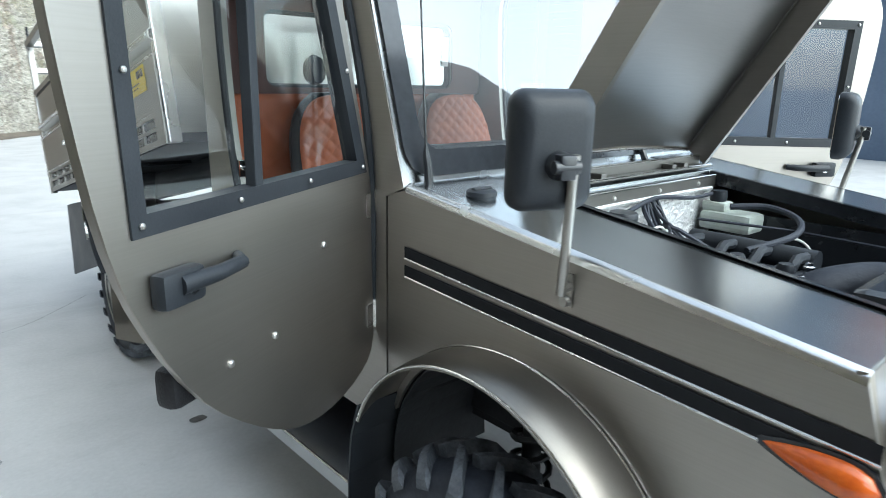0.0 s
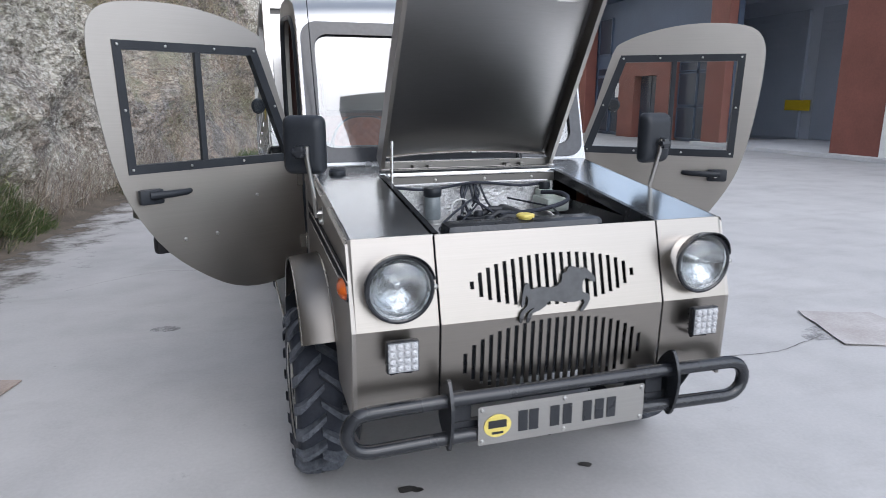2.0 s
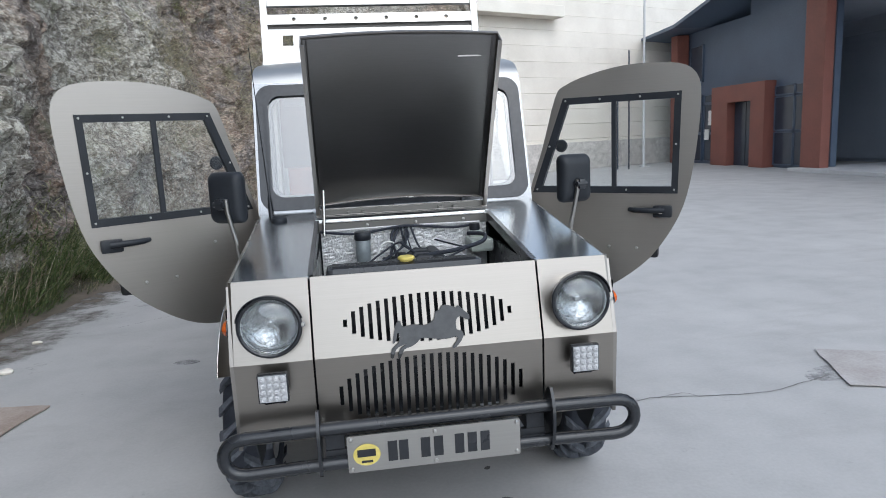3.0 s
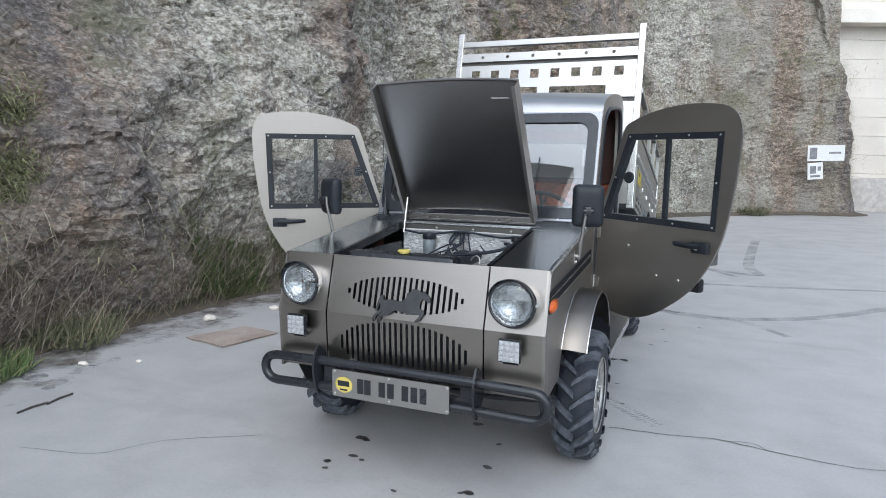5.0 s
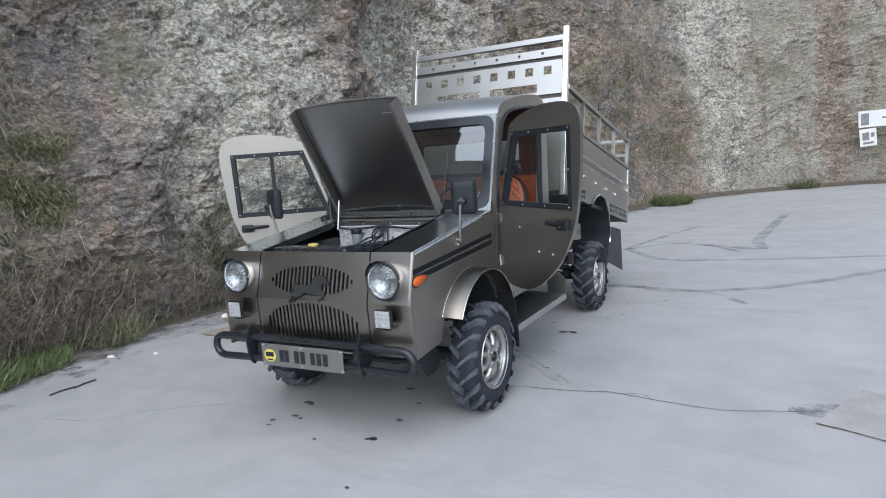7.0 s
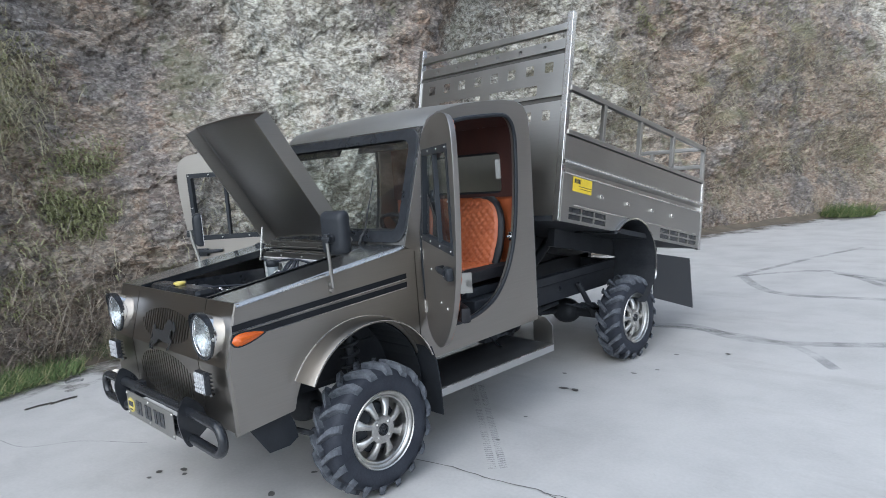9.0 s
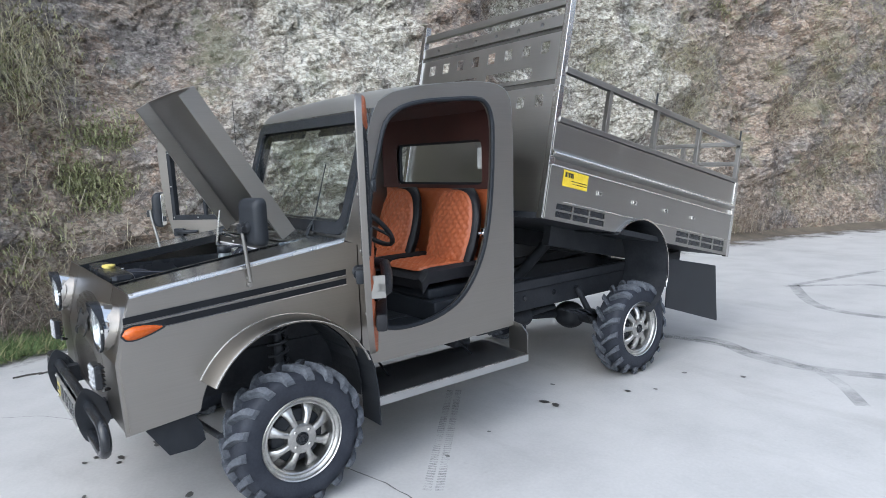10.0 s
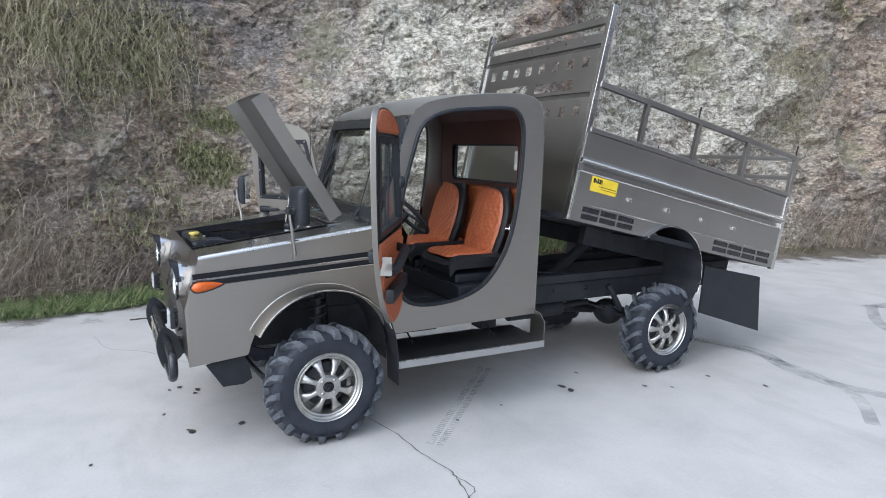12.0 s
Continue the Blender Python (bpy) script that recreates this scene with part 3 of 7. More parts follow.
# two boards on the rock
for k, (x0, x1, z0, z1, tilt) in enumerate(((3.60, 4.62, 1.54, 1.97, -1.5), (3.66, 4.08, 1.03, 1.49, -5))):
    m = Matrix.Translation(((x0 + x1) / 2, 18.15 + 0.35 * ((x0 + x1) / 2 - 3.6), (z0 + z1) / 2)) @ Matrix.Rotation(radians(22), 4, "Z") @ Matrix.Rotation(radians(tilt), 4, "Y")
    w_, h_ = (x1 - x0) / 2, (z1 - z0) / 2
    bm = bm_new()
    box(bm, -w_, w_, -0.02, 0.0, -h_, h_, 0.004)
    sg = thing("notice_board", bm, M_WHITE, "white notice board fixed to the rock face", "sign", "boards on the rock", m=m)
    for bx0, bx1, bz0, bz1 in (((-0.9, -0.5, -0.75, 0.7), (0.15, 0.8, -0.1, 0.15)) if k == 0 else ((-0.7, 0.1, -0.3, 0.6), (-0.7, 0.6, -0.75, -0.5), (0.3, 0.75, 0.0, 0.5))):
        bm = bm_new()
        box(bm, bx0 * w_, bx1 * w_, -0.024, -0.021, bz0 * h_, bz1 * h_)
        part("print_bar", bm, surface("faded_print", (0.16, 0.16, 0.17), (0.3, 0.3, 0.31), 12, 0.7), sg)


# ---- the truck: x to its left, y to its tail, z up; wheels on the ground ----
truck = empty("tipper_truck", "bronze-grey brushed steel tipper truck, doors and bonnet open", "truck")
S = 0.638          # half width of nose and cab
CAP = 0.378        # half width of the engine bay


def side(s, x=S):
    return lambda u, v: (s * x, u, v)


def front_y(z):
    return -0.07 + (z - 0.757) / 0.255 * 0.07 if z > 0.757 else -0.07 + (0.757 - z) / 0.27 * 0.012


M_STRIPE = surface("matt_black_vinyl", (0.008, 0.009, 0.011), (0.014, 0.015, 0.018), 8, 0.7, 0, 0.05)
M_STRIPE.node_tree.nodes["Principled BSDF"].inputs["Specular IOR Level"].default_value = 0.2
M_FLARE = brushed("steel_flare", (0.21, 0.195, 0.175), (260, 3, 260), 0.34)
# nose sides with the wheel arch
ARCH_C, ARCH_R = (0.60, 0.425), 0.385
for s in (1, -1):
    bm = bm_new()
    lp = [(0.0, 1.0), (0.92, 1.118), (0.985, 1.10), (0.985, 0.66)] + arc(ARCH_C, ARCH_R, 22, 168, 22, lambda u, v: (u, v)) + [(0.215, 0.497), (-0.058, 0.47), (-0.07, 0.757)]
    sheet(bm, [lp], side(s), (-s * 0.012, 0, 0))
    fender = part("nose_side", bm, M_LONG, truck)
    # bright rolled edge along the top
    bm = bm_new()
    rows = []
    for k in range(13):
        y = 0.0 + 0.92 * k / 12
        z = 1.0 + 0.118 * k / 12
        rows.append([(s * (S + 0.0015), y, z - 0.004), (s * (S - 0.001), y, z + 0.004), (s * (S - 0.006), y, z + 0.010), (s * (S - 0.016), y, z + 0.013)])
    strip(bm, rows)
    part("rolled_edge", bm, M_EDGE, fender, "bright rolled top edge", smooth=True)
    # two black stripes
    for z0, z1, w in ((0.915, 0.978, 0.026), (0.878, 0.935, 0.026)):
        bm = bm_new()
        rows = []
        for k in range(9):
            y = -0.03 + 0.95 * k / 8
            z = z0 + (z1 - z0) * k / 8
            rows.append([(s * (S + 0.003), y, z - w / 2), (s * (S + 0.003), y, z + w / 2)])
        strip(bm, rows)
        stripe = part("stripe", bm, M_STRIPE, fender, "black side stripe")
        bm = bm_new()
        tube(bm, [(s * (S + 0.002), -0.03, z0 - w / 2 - 0.003), (s * (S + 0.002), 0.92, z1 - w / 2 - 0.003)], 0.0024, 6)
        part("stripe_edge", bm, M_EDGE, stripe)
    # wheel arch flare
    bm = bm_new()
    rows = []
    for k in range(27):                               # the skirt widens towards its front end
        a = radians(22 + 130 * k / 26)
        grow = 0.008 + 0.014 * max(0.0, (k - 13) / 13)
        rows.append([(s * x, 0.60 + r * math.cos(a), 0.43 + r * math.sin(a)) for x, r in ((S - 0.005, 0.395 + grow), (0.66, 0.395 + grow), (0.70, 0.398 + grow * 0.4), (0.742, 0.395), (0.750, 0.390), (0.750, 0.383))])
    strip(bm, rows)
    thicken(bm, 0.004)
    flare = part("wheel_arch_flare", bm, M_FLARE, truck, smooth=True)
    for x, r in ((0.7495, 0.390), (S + 0.004, 0.404)):
        bm = bm_new()
        tube(bm, [(s * x, 0.60 + (r + (0.014 * max(0.0, (k - 13) / 13) if r > 0.4 else 0)) * math.cos(radians(22 + 5 * k)), 0.43 + (r + (0.014 * max(0.0, (k - 13) / 13) if r > 0.4 else 0)) * math.sin(radians(22 + 5 * k))) for k in range(27)], 0.0028, 6)
        part("flare_edge", bm, M_EDGE, flare, "thin bright edge", smooth=True)
    # inner arch and splash plate behind the wheel
    bm = bm_new()
    strip(bm, [[(s * 0.30, y, z), (s * (S - 0.012), y, z)] for y, z in arc(ARCH_C, ARCH_R - 0.004, -8, 170, 20, lambda u, v: (u, v))])
    box(bm, s * 0.34, s * 0.35, 0.2, 1.0, 0.45, 0.82)
    thicken(bm, 0.003)
    part("inner_arch", bm, M_CHASSIS, truck)
    bm = bm_new()
    strip(bm, [[(s * 0.60, y, z), (s * 0.752, y, z)] for y, z in ((0.955, 0.62), (0.985, 0.53), (1.0, 0.42), (1.004, 0.25))])
    thicken(bm, 0.006)
    part("splash_guard", bm, M_MATT, truck, "black rubber splash guard")
    bm = bm_new()
    sheet(bm, [[(0.20, 0.50), (0.235, 0.43), (0.245, 0.36), (0.20, 0.335), (0.10, 0.335), (0.02, 0.46)]], side(s, 0.60), (-s * 0.004, 0, 0))
    part("splash_guard", bm, M_MATT, truck, "black rubber splash guard")
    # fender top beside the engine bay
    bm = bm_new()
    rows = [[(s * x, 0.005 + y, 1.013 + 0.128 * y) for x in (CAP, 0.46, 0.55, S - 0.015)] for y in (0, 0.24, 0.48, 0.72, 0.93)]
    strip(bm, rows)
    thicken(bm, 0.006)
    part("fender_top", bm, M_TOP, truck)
    bm = bm_new()
    box(bm, s * (CAP - 0.012), s * CAP, 0.01, 0.72, 0.70, 1.0)
    strip(bm, [[(s * (CAP + 0.004), y, 1.018 + 0.128 * y), (s * (CAP - 0.014), y, 1.018 + 0.128 * y), (s * (CAP - 0.014), y, 0.98 + 0.128 * y)] for y in (0.0, 0.36, 0.72)])
    part("bay_wall", bm, M_BLACK, truck)

# nose front: side panels and the slotted middle panel
for s in (1, -1):
    bm = bm_new()
    rows = []
    for z in (1.012, 0.88, 0.757, 0.62, 0.485):
        w = S - 0.016 + 0.012 * (1.012 - z)
        rows.append([(s * x, front_y(z), z) for x in (CAP + 0.004, 0.5, w)] + [(s * (w + 0.011), front_y(z) + 0.004, z), (s * (w + 0.014), front_y(z) + 0.016, z)])
    strip(bm, rows)
    thicken(bm, 0.006)
    part("nose_panel", bm, M_CROSS, truck)


def slot_panel():
    """The middle panel: two ovals of upright slots cut through the sheet."""
    bm = bm_new()
    pitch, slot = 0.0272, 0.0128
    edges = [-CAP + 0.003]
    kinds = []
    for k in range(-11, 12):
        c = k * pitch
        edges += [c - slot / 2, c + slot / 2]
        kinds += [False, True]
    edges.append(CAP - 0.003)
    kinds.append(False)
    for (a, b), cut in zip(zip(edges, edges[1:]), kinds):
        spans = [(0.485, 0.757), (0.757, 1.012)]
        if cut:
            c = (a + b) / 2
            lo, up = 1 - (c / 0.312) ** 2, 1 - (c / 0.275) ** 2
            spans = []
            if lo > 0:
                h = 0.118 * math.sqrt(lo)
                spans += [(0.485, 0.624 - h), (0.624 + h, 0.757)]
            else:
                spans += [(0.485, 0.757)]
            if up > 0:
                h = 0.077 * math.sqrt(up)
                spans += [(0.757, 0.860 - h), (0.860 + h, 1.012)]
            else:
                spans += [(0.757, 1.012)]
        for z0, z1 in spans:
            q = [bm.verts.new((x, front_y(z) + d, z)) for d in (0, 0.006) for x, z in ((a, z0), (b, z0), (b, z1), (a, z1))]
            bm.faces.new(q[:4])
            bm.faces.new(q[:3:-1])
            for i in range(4):
                bm.faces.new((q[i], q[i + 4], q[(i + 1) % 4 + 4], q[(i + 1) % 4]))
    return bm


grille = part("grille_panel", slot_panel(), M_CROSS, truck, "steel grille panel with two ovals of slots")
bm = bm_new()
badge = [((x - 750) / 930, 0.802 - (y - 420) / 930) for x, y in smooth_loop([(634, 434), (641, 400), (650, 374), (662, 370), (668, 388), (700, 383), (735, 388), (764, 374), (769, 353), (784, 347), (791, 335), (812, 336), (834, 344), (841, 338), (856, 352), (873, 369), (872, 382), (861, 380), (845, 370), (832, 380), (830, 408), (848, 414), (850, 430), (834, 452), (819, 462), (815, 457), (830, 440), (828, 428), (802, 433), (760, 429), (722, 424), (711, 434), (690, 446), (667, 453), (656, 477), (647, 475), (655, 450), (676, 438), (660, 441), (642, 452), (634, 476), (625, 473), (631, 448), (651, 432), (656, 414), (651, 402), (645, 424)], 2)]
sheet(bm, [badge], lambda u, v: (u, front_y(v) - 0.008, v), (0, -0.005, 0.0))
part("badge", bm, surface("dark_grey_badge", (0.04, 0.041, 0.043), (0.065, 0.066, 0.068), 20, 0.4, 0.6), grille, "dark grey cut-out badge plate")
bm = bm_new()
box(bm, -CAP + 0.02, CAP - 0.02, 0.045, 0.095, 0.5, 0.93, 0.008)
box(bm, -0.325, 0.205, 0.025, 0.125, 0.925, 1.030, 0.024)
part("radiator", bm, M_BLACK, truck)
bm = bm_new()
lathe(bm, [(0.0, 0.014), (0.025, 0.014), (0.029, 0.010), (0.029, 0.004), (0.022, 0.002), (0.022, -0.01)], 20, Matrix.Translation((-0.054, 0.07, 1.032)) @ Matrix.Rotation(radians(-90), 4, "Y"))
part("filler_cap", bm, M_CAPYELLOW, truck, "yellow radiator filler cap", smooth=True)

# cab
PILLAR = [(0.925, 1.122), (1.02, 1.425), (1.10, 1.68), (1.14, 1.752), (1.22, 1.795), (1.38, 1.83), (1.55, 1.853), (1.76, 1.868), (1.88, 1.862), (1.95, 1.835), (1.985, 1.785), (1.997, 1.70), (1.99, 1.3), (1.975, 0.53), (1.03, 0.512), (0.99, 0.62), (0.99, 1.095)]
HOLE = smooth_loop([(1.045, 0.86), (1.06, 0.745), (1.11, 0.685), (1.22, 0.66), (1.386, 0.668), (1.52, 0.705), (1.615, 0.762), (1.70, 0.86), (1.767, 0.989), (1.81, 1.15), (1.838, 1.36), (1.852, 1.58), (1.845, 1.69), (1.81, 1.757), (1.74, 1.782), (1.546, 1.772), (1.38, 1.755), (1.258, 1.721), (1.175, 1.655), (1.13, 1.53), (1.068, 1.30), (1.042, 1.10)], 3)
for s in (1, -1):
    bm = bm_new()
    sheet(bm, [PILLAR, HOLE], side(s, S + 0.002), (-s * 0.03, 0, 0))
    cs = part("cab_side", bm, M_LONG, truck)
    bm = bm_new()
    tube(bm, [(s * (S + 0.003), u, v) for u, v in HOLE], 0.012, 8, True)
    part("door_seal", bm, M_MATT, cs, "black rubber door seal", smooth=True)
# roof
bm = bm_new()
roof = smooth_loop([(1.105, 1.69), (1.142, 1.754), (1.22, 1.797), (1.38, 1.832), (1.55, 1.855), (1.76, 1.87), (1.88, 1.864), (1.952, 1.837), (1.988, 1.786), (1.999, 1.70), (1.992, 1.62)], 3, False)
strip(bm, [[(x, y, z + 0.022 * (1 - (x / S) ** 2)) for x in (-S - 0.001, -S + 0.03, -0.5, -0.3, -0.1, 0.1, 0.3, 0.5, S - 0.03, S + 0.001)] for y, z in roof])
thicken(bm, 0.008)
part("roof", bm, brushed("steel_roof", (0.50, 0.50, 0.49), (3, 220, 220), 0.38), truck, smooth=True)
# rear wall with window
bm = bm_new()
sheet(bm, [[(-S, 0.53), (S, 0.53), (S, 1.64), (-S, 1.64)], rounded(-0.435, 0.435, 1.322, 1.582, 0.04)], lambda u, v: (u, 1.972 + 0.02 * (v - 0.53), v), (0, 0.012, 0))
rw = part("cab_rear", bm, M_BED, truck)
bm = bm_new()
tube(bm, [(u, 1.968 + 0.02 * (v - 0.53), v) for u, v in rounded(-0.435, 0.435, 1.322, 1.582, 0.04)], 0.014, 8, True)
part("window_seal", bm, M_MATT, rw, smooth=True)
bm = bm_new()
sheet(bm, [rounded(-0.435, 0.435, 1.322, 1.582, 0.04)], lambda u, v: (u, 1.979 + 0.02 * (v - 0.53), v), None)
part("rear_pane", bm, M_GLASS, rw).visible_shadow = False


# windscreen
def screen(u, v):
    return (u, 0.925 + 0.30 * (v - 1.122), v)


bm = bm_new()
sheet(bm, [[(-S, 1.122), (S, 1.122), (S, 1.722), (-S, 1.722)], rounded(-0.620, 0.620, 1.150, 1.708, 0.06)], screen, (0, 0.02, 0))
ws = part("windscreen_frame", bm, M_FRAME, truck)
bm = bm_new()
sheet(bm, [rounded(-0.626, 0.626, 1.144, 1.714, 0.066), rounded(-0.572, 0.572, 1.200, 1.662, 0.055)], lambda u, v: (u, screen(u, v)[1] - 0.008, v), (0, 0.014, 0))
part("windscreen_seal", bm, M_SEAL, ws, "dark grey windscreen rubber")
bm = bm_new()
sheet(bm, [rounded(-0.595, 0.595, 1.177, 1.685, 0.05)], lambda u, v: (u, screen(u, v)[1] + 0.006, v), None)
part("windscreen", bm, M_SCREEN, ws).visible_shadow = False
bm = bm_new()
sheet(bm, [[(-S + 0.02, 1.124), (S - 0.02, 1.124), (S - 0.02, 1.72), (-S + 0.02, 1.72)], rounded(-0.560, 0.560, 1.205, 1.650, 0.06)], lambda u, v: (u, screen(u, v)[1] + 0.024, v), (0, 0.030, 0))
part("screen_surround", bm, M_MATT, ws, "black inner windscreen surround")
for x in (-0.3, 0.3):
    bm = bm_new()
    box(bm, x - 0.21, x + 0.21, -0.008, 0.008, -0.055, 0.055, 0.007, Matrix.Translation((0, 1.135, 1.665)) @ Matrix.Rotation(radians(-28), 4, "X"))
    part("sun_visor", bm, M_LEATHER, truck, "black padded sun visor")
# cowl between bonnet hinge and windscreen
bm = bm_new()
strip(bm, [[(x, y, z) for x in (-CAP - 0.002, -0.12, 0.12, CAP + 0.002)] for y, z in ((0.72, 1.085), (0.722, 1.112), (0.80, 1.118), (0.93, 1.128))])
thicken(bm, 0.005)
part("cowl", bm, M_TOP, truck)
bm = bm_new()
box(bm, -CAP + 0.002, CAP - 0.002, 0.715, 0.72, 0.5, 1.09)
part("firewall", bm, M_BLACK, truck)
bm = bm_new()
n = 110
strip(bm, [[(-0.36 + 0.72 * i / n, 0.702 + 0.004 * noise.noise(Vector((i * 0.30, j * 1.1, 3))) + 0.003 * noise.noise(Vector((i * 0.8, j * 1.9, 7))), 0.72 + 0.345 * j / 50) for i in range(n + 1)] for j in range(51)])
part("heat_shield", bm, M_FOIL, truck, "crumpled silver foil heat shield")
bm = bm_new()
box(bm, -0.372, 0.372, 0.700, 0.706, 1.062, 1.098, 0.001)
box(bm, -0.372, 0.372, 0.722, 0.775, 1.121, 1.126, 0.001)
box(bm, -0.372, 0.372, 0.762, 0.768, 1.126, 1.150, 0.001)
for x in (-0.2, 0.2):
    for o in (-0.032, 0.032):
        box(bm, x + o - 0.011, x + o + 0.011, 0.728, 0.762, 1.126, 1.140, 0.003)
hinge = part("bonnet_hinge", bm, M_DULL, truck, "dull steel hinge plates")
for y, z, r in ((0.699, 1.100, 0.003), (0.724, 1.128, 0.0028), (0.764, 1.152, 0.0028)):
    bm = bm_new()
    tube(bm, [(-0.372, y, z), (0.372, y, z)], r, 6)
    part("hinge_edge", bm, M_EDGE, hinge, "thin bright edge", smooth=True)
for x in (-0.16, 0.05, 0.26):
    bm = bm_new()
    lathe(bm, [(0.0, 0.005), (0.005, 0.004), (0.007, 0.0)], 8, Matrix.Translation((x, 0.700, 1.082)) @ Matrix.Rotation(radians(-90), 4, "Z"))
    part("rivet", bm, M_ALLOY, hinge)

# bonnet, open and leaning forward
HD, HN = Vector((0, -math.sin(radians(32.6)), math.cos(radians(32.6)))), Vector((0, math.cos(radians(32.6)), math.sin(radians(32.6))))
H0 = Vector((0, 0.748, 1.128))
bm = bm_new()
rows = []
for k in range(9):
    t = 0.775 * k / 8
    row = []
    for x in [-CAP + 0.004, -0.3, -0.2, -0.1, 0, 0.1, 0.2, 0.3, CAP - 0.004]:
        row.append(Vector((x * (1 - 0.02 * k / 8), 0, 0)) + H0 + HD * t + HN * (0.072 + 0.034 * (1 - (x / CAP) ** 2)))
    s0, s1 = row[0] - HN * 0.080, row[-1] - HN * 0.080
    rows.append([s0 + Vector((0.016, 0, 0)), s0, row[0]] + row[1:-1] + [row[-1], s1, s1 - Vector((0.016, 0, 0))])
strip(bm, rows)
for r in (rows[0], rows[-1]):
    strip(bm, [[p for p in r[2:-2]], [p - HN * 0.014 for p in r[2:-2]]])
bmesh.ops.remove_doubles(bm, verts=bm.verts, dist=0.0005)
thicken(bm, 0.004)
bonnet = part("bonnet", bm, M_LONG, truck, "raised bonnet with crowned edge", smooth=True)
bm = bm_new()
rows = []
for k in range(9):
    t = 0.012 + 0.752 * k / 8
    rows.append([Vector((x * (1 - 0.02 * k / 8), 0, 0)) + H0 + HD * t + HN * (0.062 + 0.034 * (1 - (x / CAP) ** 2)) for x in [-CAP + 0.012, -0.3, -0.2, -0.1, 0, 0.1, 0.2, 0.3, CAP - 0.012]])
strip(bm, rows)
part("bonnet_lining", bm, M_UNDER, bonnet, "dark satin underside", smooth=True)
bm = bm_new()
box(bm, 0.22, 0.31, -0.003, 0.003, -0.003, 0.003, 0, Matrix.Translation(H0 + HD * 0.68 + HN * 0.075))
part("bonnet_catch", bm, M_UNDER, bonnet)


for s in (1, -1):
    bm = bm_new()
    tube(bm, [Vector((s * 0.352 * (1 - 0.02 * t), 0, 0)) + H0 + HD * (0.02 + 0.74 * t) + HN * 0.0615 for t in (0, 0.5, 1)], 0.0022, 6)
    part("lining_seam", bm, M_UNDER, bonnet)
bm = bm_new()
tube(bm, [Vector((x, 0, 0)) + H0 + HD * 0.004 + HN * (0.058 + 0.034 * (1 - (x / CAP) ** 2)) for x in (-0.362, -0.27, -0.18, -0.09, 0, 0.09, 0.18, 0.27, 0.362)], 0.0032, 6)
part("bonnet_lip", bm, M_EDGE, bonnet, "thin bright lip", smooth=True)


# ---- doors, swung wide open ----
DOOR = smooth_loop([(0.0, 0.74), (0.06, 0.672), (0.20, 0.645), (0.335, 0.664), (0.46, 0.732), (0.59, 0.842), (0.69, 0.99), (0.745, 1.13), (0.780, 1.33), (0.797, 1.53), (0.788, 1.64), (0.735, 1.70), (0.62, 1.722), (0.46, 1.72), (0.31, 1.692), (0.20, 1.652), (0.15, 1.60), (0.085, 1.37), (0.01, 1.13), (0.0, 0.95)], 3)
WIN = [(0.188, 1.592), (0.718, 1.592), (0.706, 1.138), (0.032, 1.15)]
WIN_IN = [(0.212, 1.562), (0.688, 1.562), (0.678, 1.170), (0.078, 1.18)]


def quilt(bm, poly, f, puff, pitch=0.046, step=0.0075):
    """A quilted pad inside an outline, puffed between diagonal seams and rolled down at its edge."""
    vs = [p[1] for p in poly]
    v0, v1 = min(vs) + 1e-4, max(vs) - 1e-4
    nv = int((v1 - v0) / step) + 1
    nu = int((max(p[0] for p in poly) - min(p[0] for p in poly)) / step) + 1
    rows = []
    for j in range(nv + 1):
        v = v0 + (v1 - v0) * j / nv
        cut = [a + (p - a) * (v - b) / (q - b) for (a, b), (p, q) in zip(poly[-1:] + poly[:-1], poly) if (b > v) != (q > v)]
        if len(cut) < 2:
            continue
        row = []
        for i in range(nu + 1):
            u = min(cut) + (max(cut) - min(cut)) * i / nu
            h = abs(math.sin(math.pi * (u + v) / pitch)) * abs(math.sin(math.pi * (u - v) / pitch))
            edge = min(1.0, min(u - min(cut), max(cut) - u, v - v0, v1 - v) / 0.014)
            row.append(f(u, v, puff * h ** 0.5 * edge - 0.008 * (1 - edge) ** 2))
        rows.append(row)
    strip(bm, rows)


BOLT = bpy.data.meshes.new("bolt")
_b = bm_new()
lathe(_b, [(0.0, 0.006), (0.006, 0.005), (0.009, 0.001), (0.009, -0.003)], 10)
_b.to_mesh(BOLT)
_b.free()
BOLT.materials.append(M_ALLOY)


def bolt(parent, p, turn=0.0, size=1.0):
    b = new("bolt", BOLT)
    b.parent = parent
    b.matrix_basis = Matrix.Translation(p) @ Matrix.Rotation(radians(turn), 4, "Z") @ Matrix.Diagonal((size, size, size, 1))


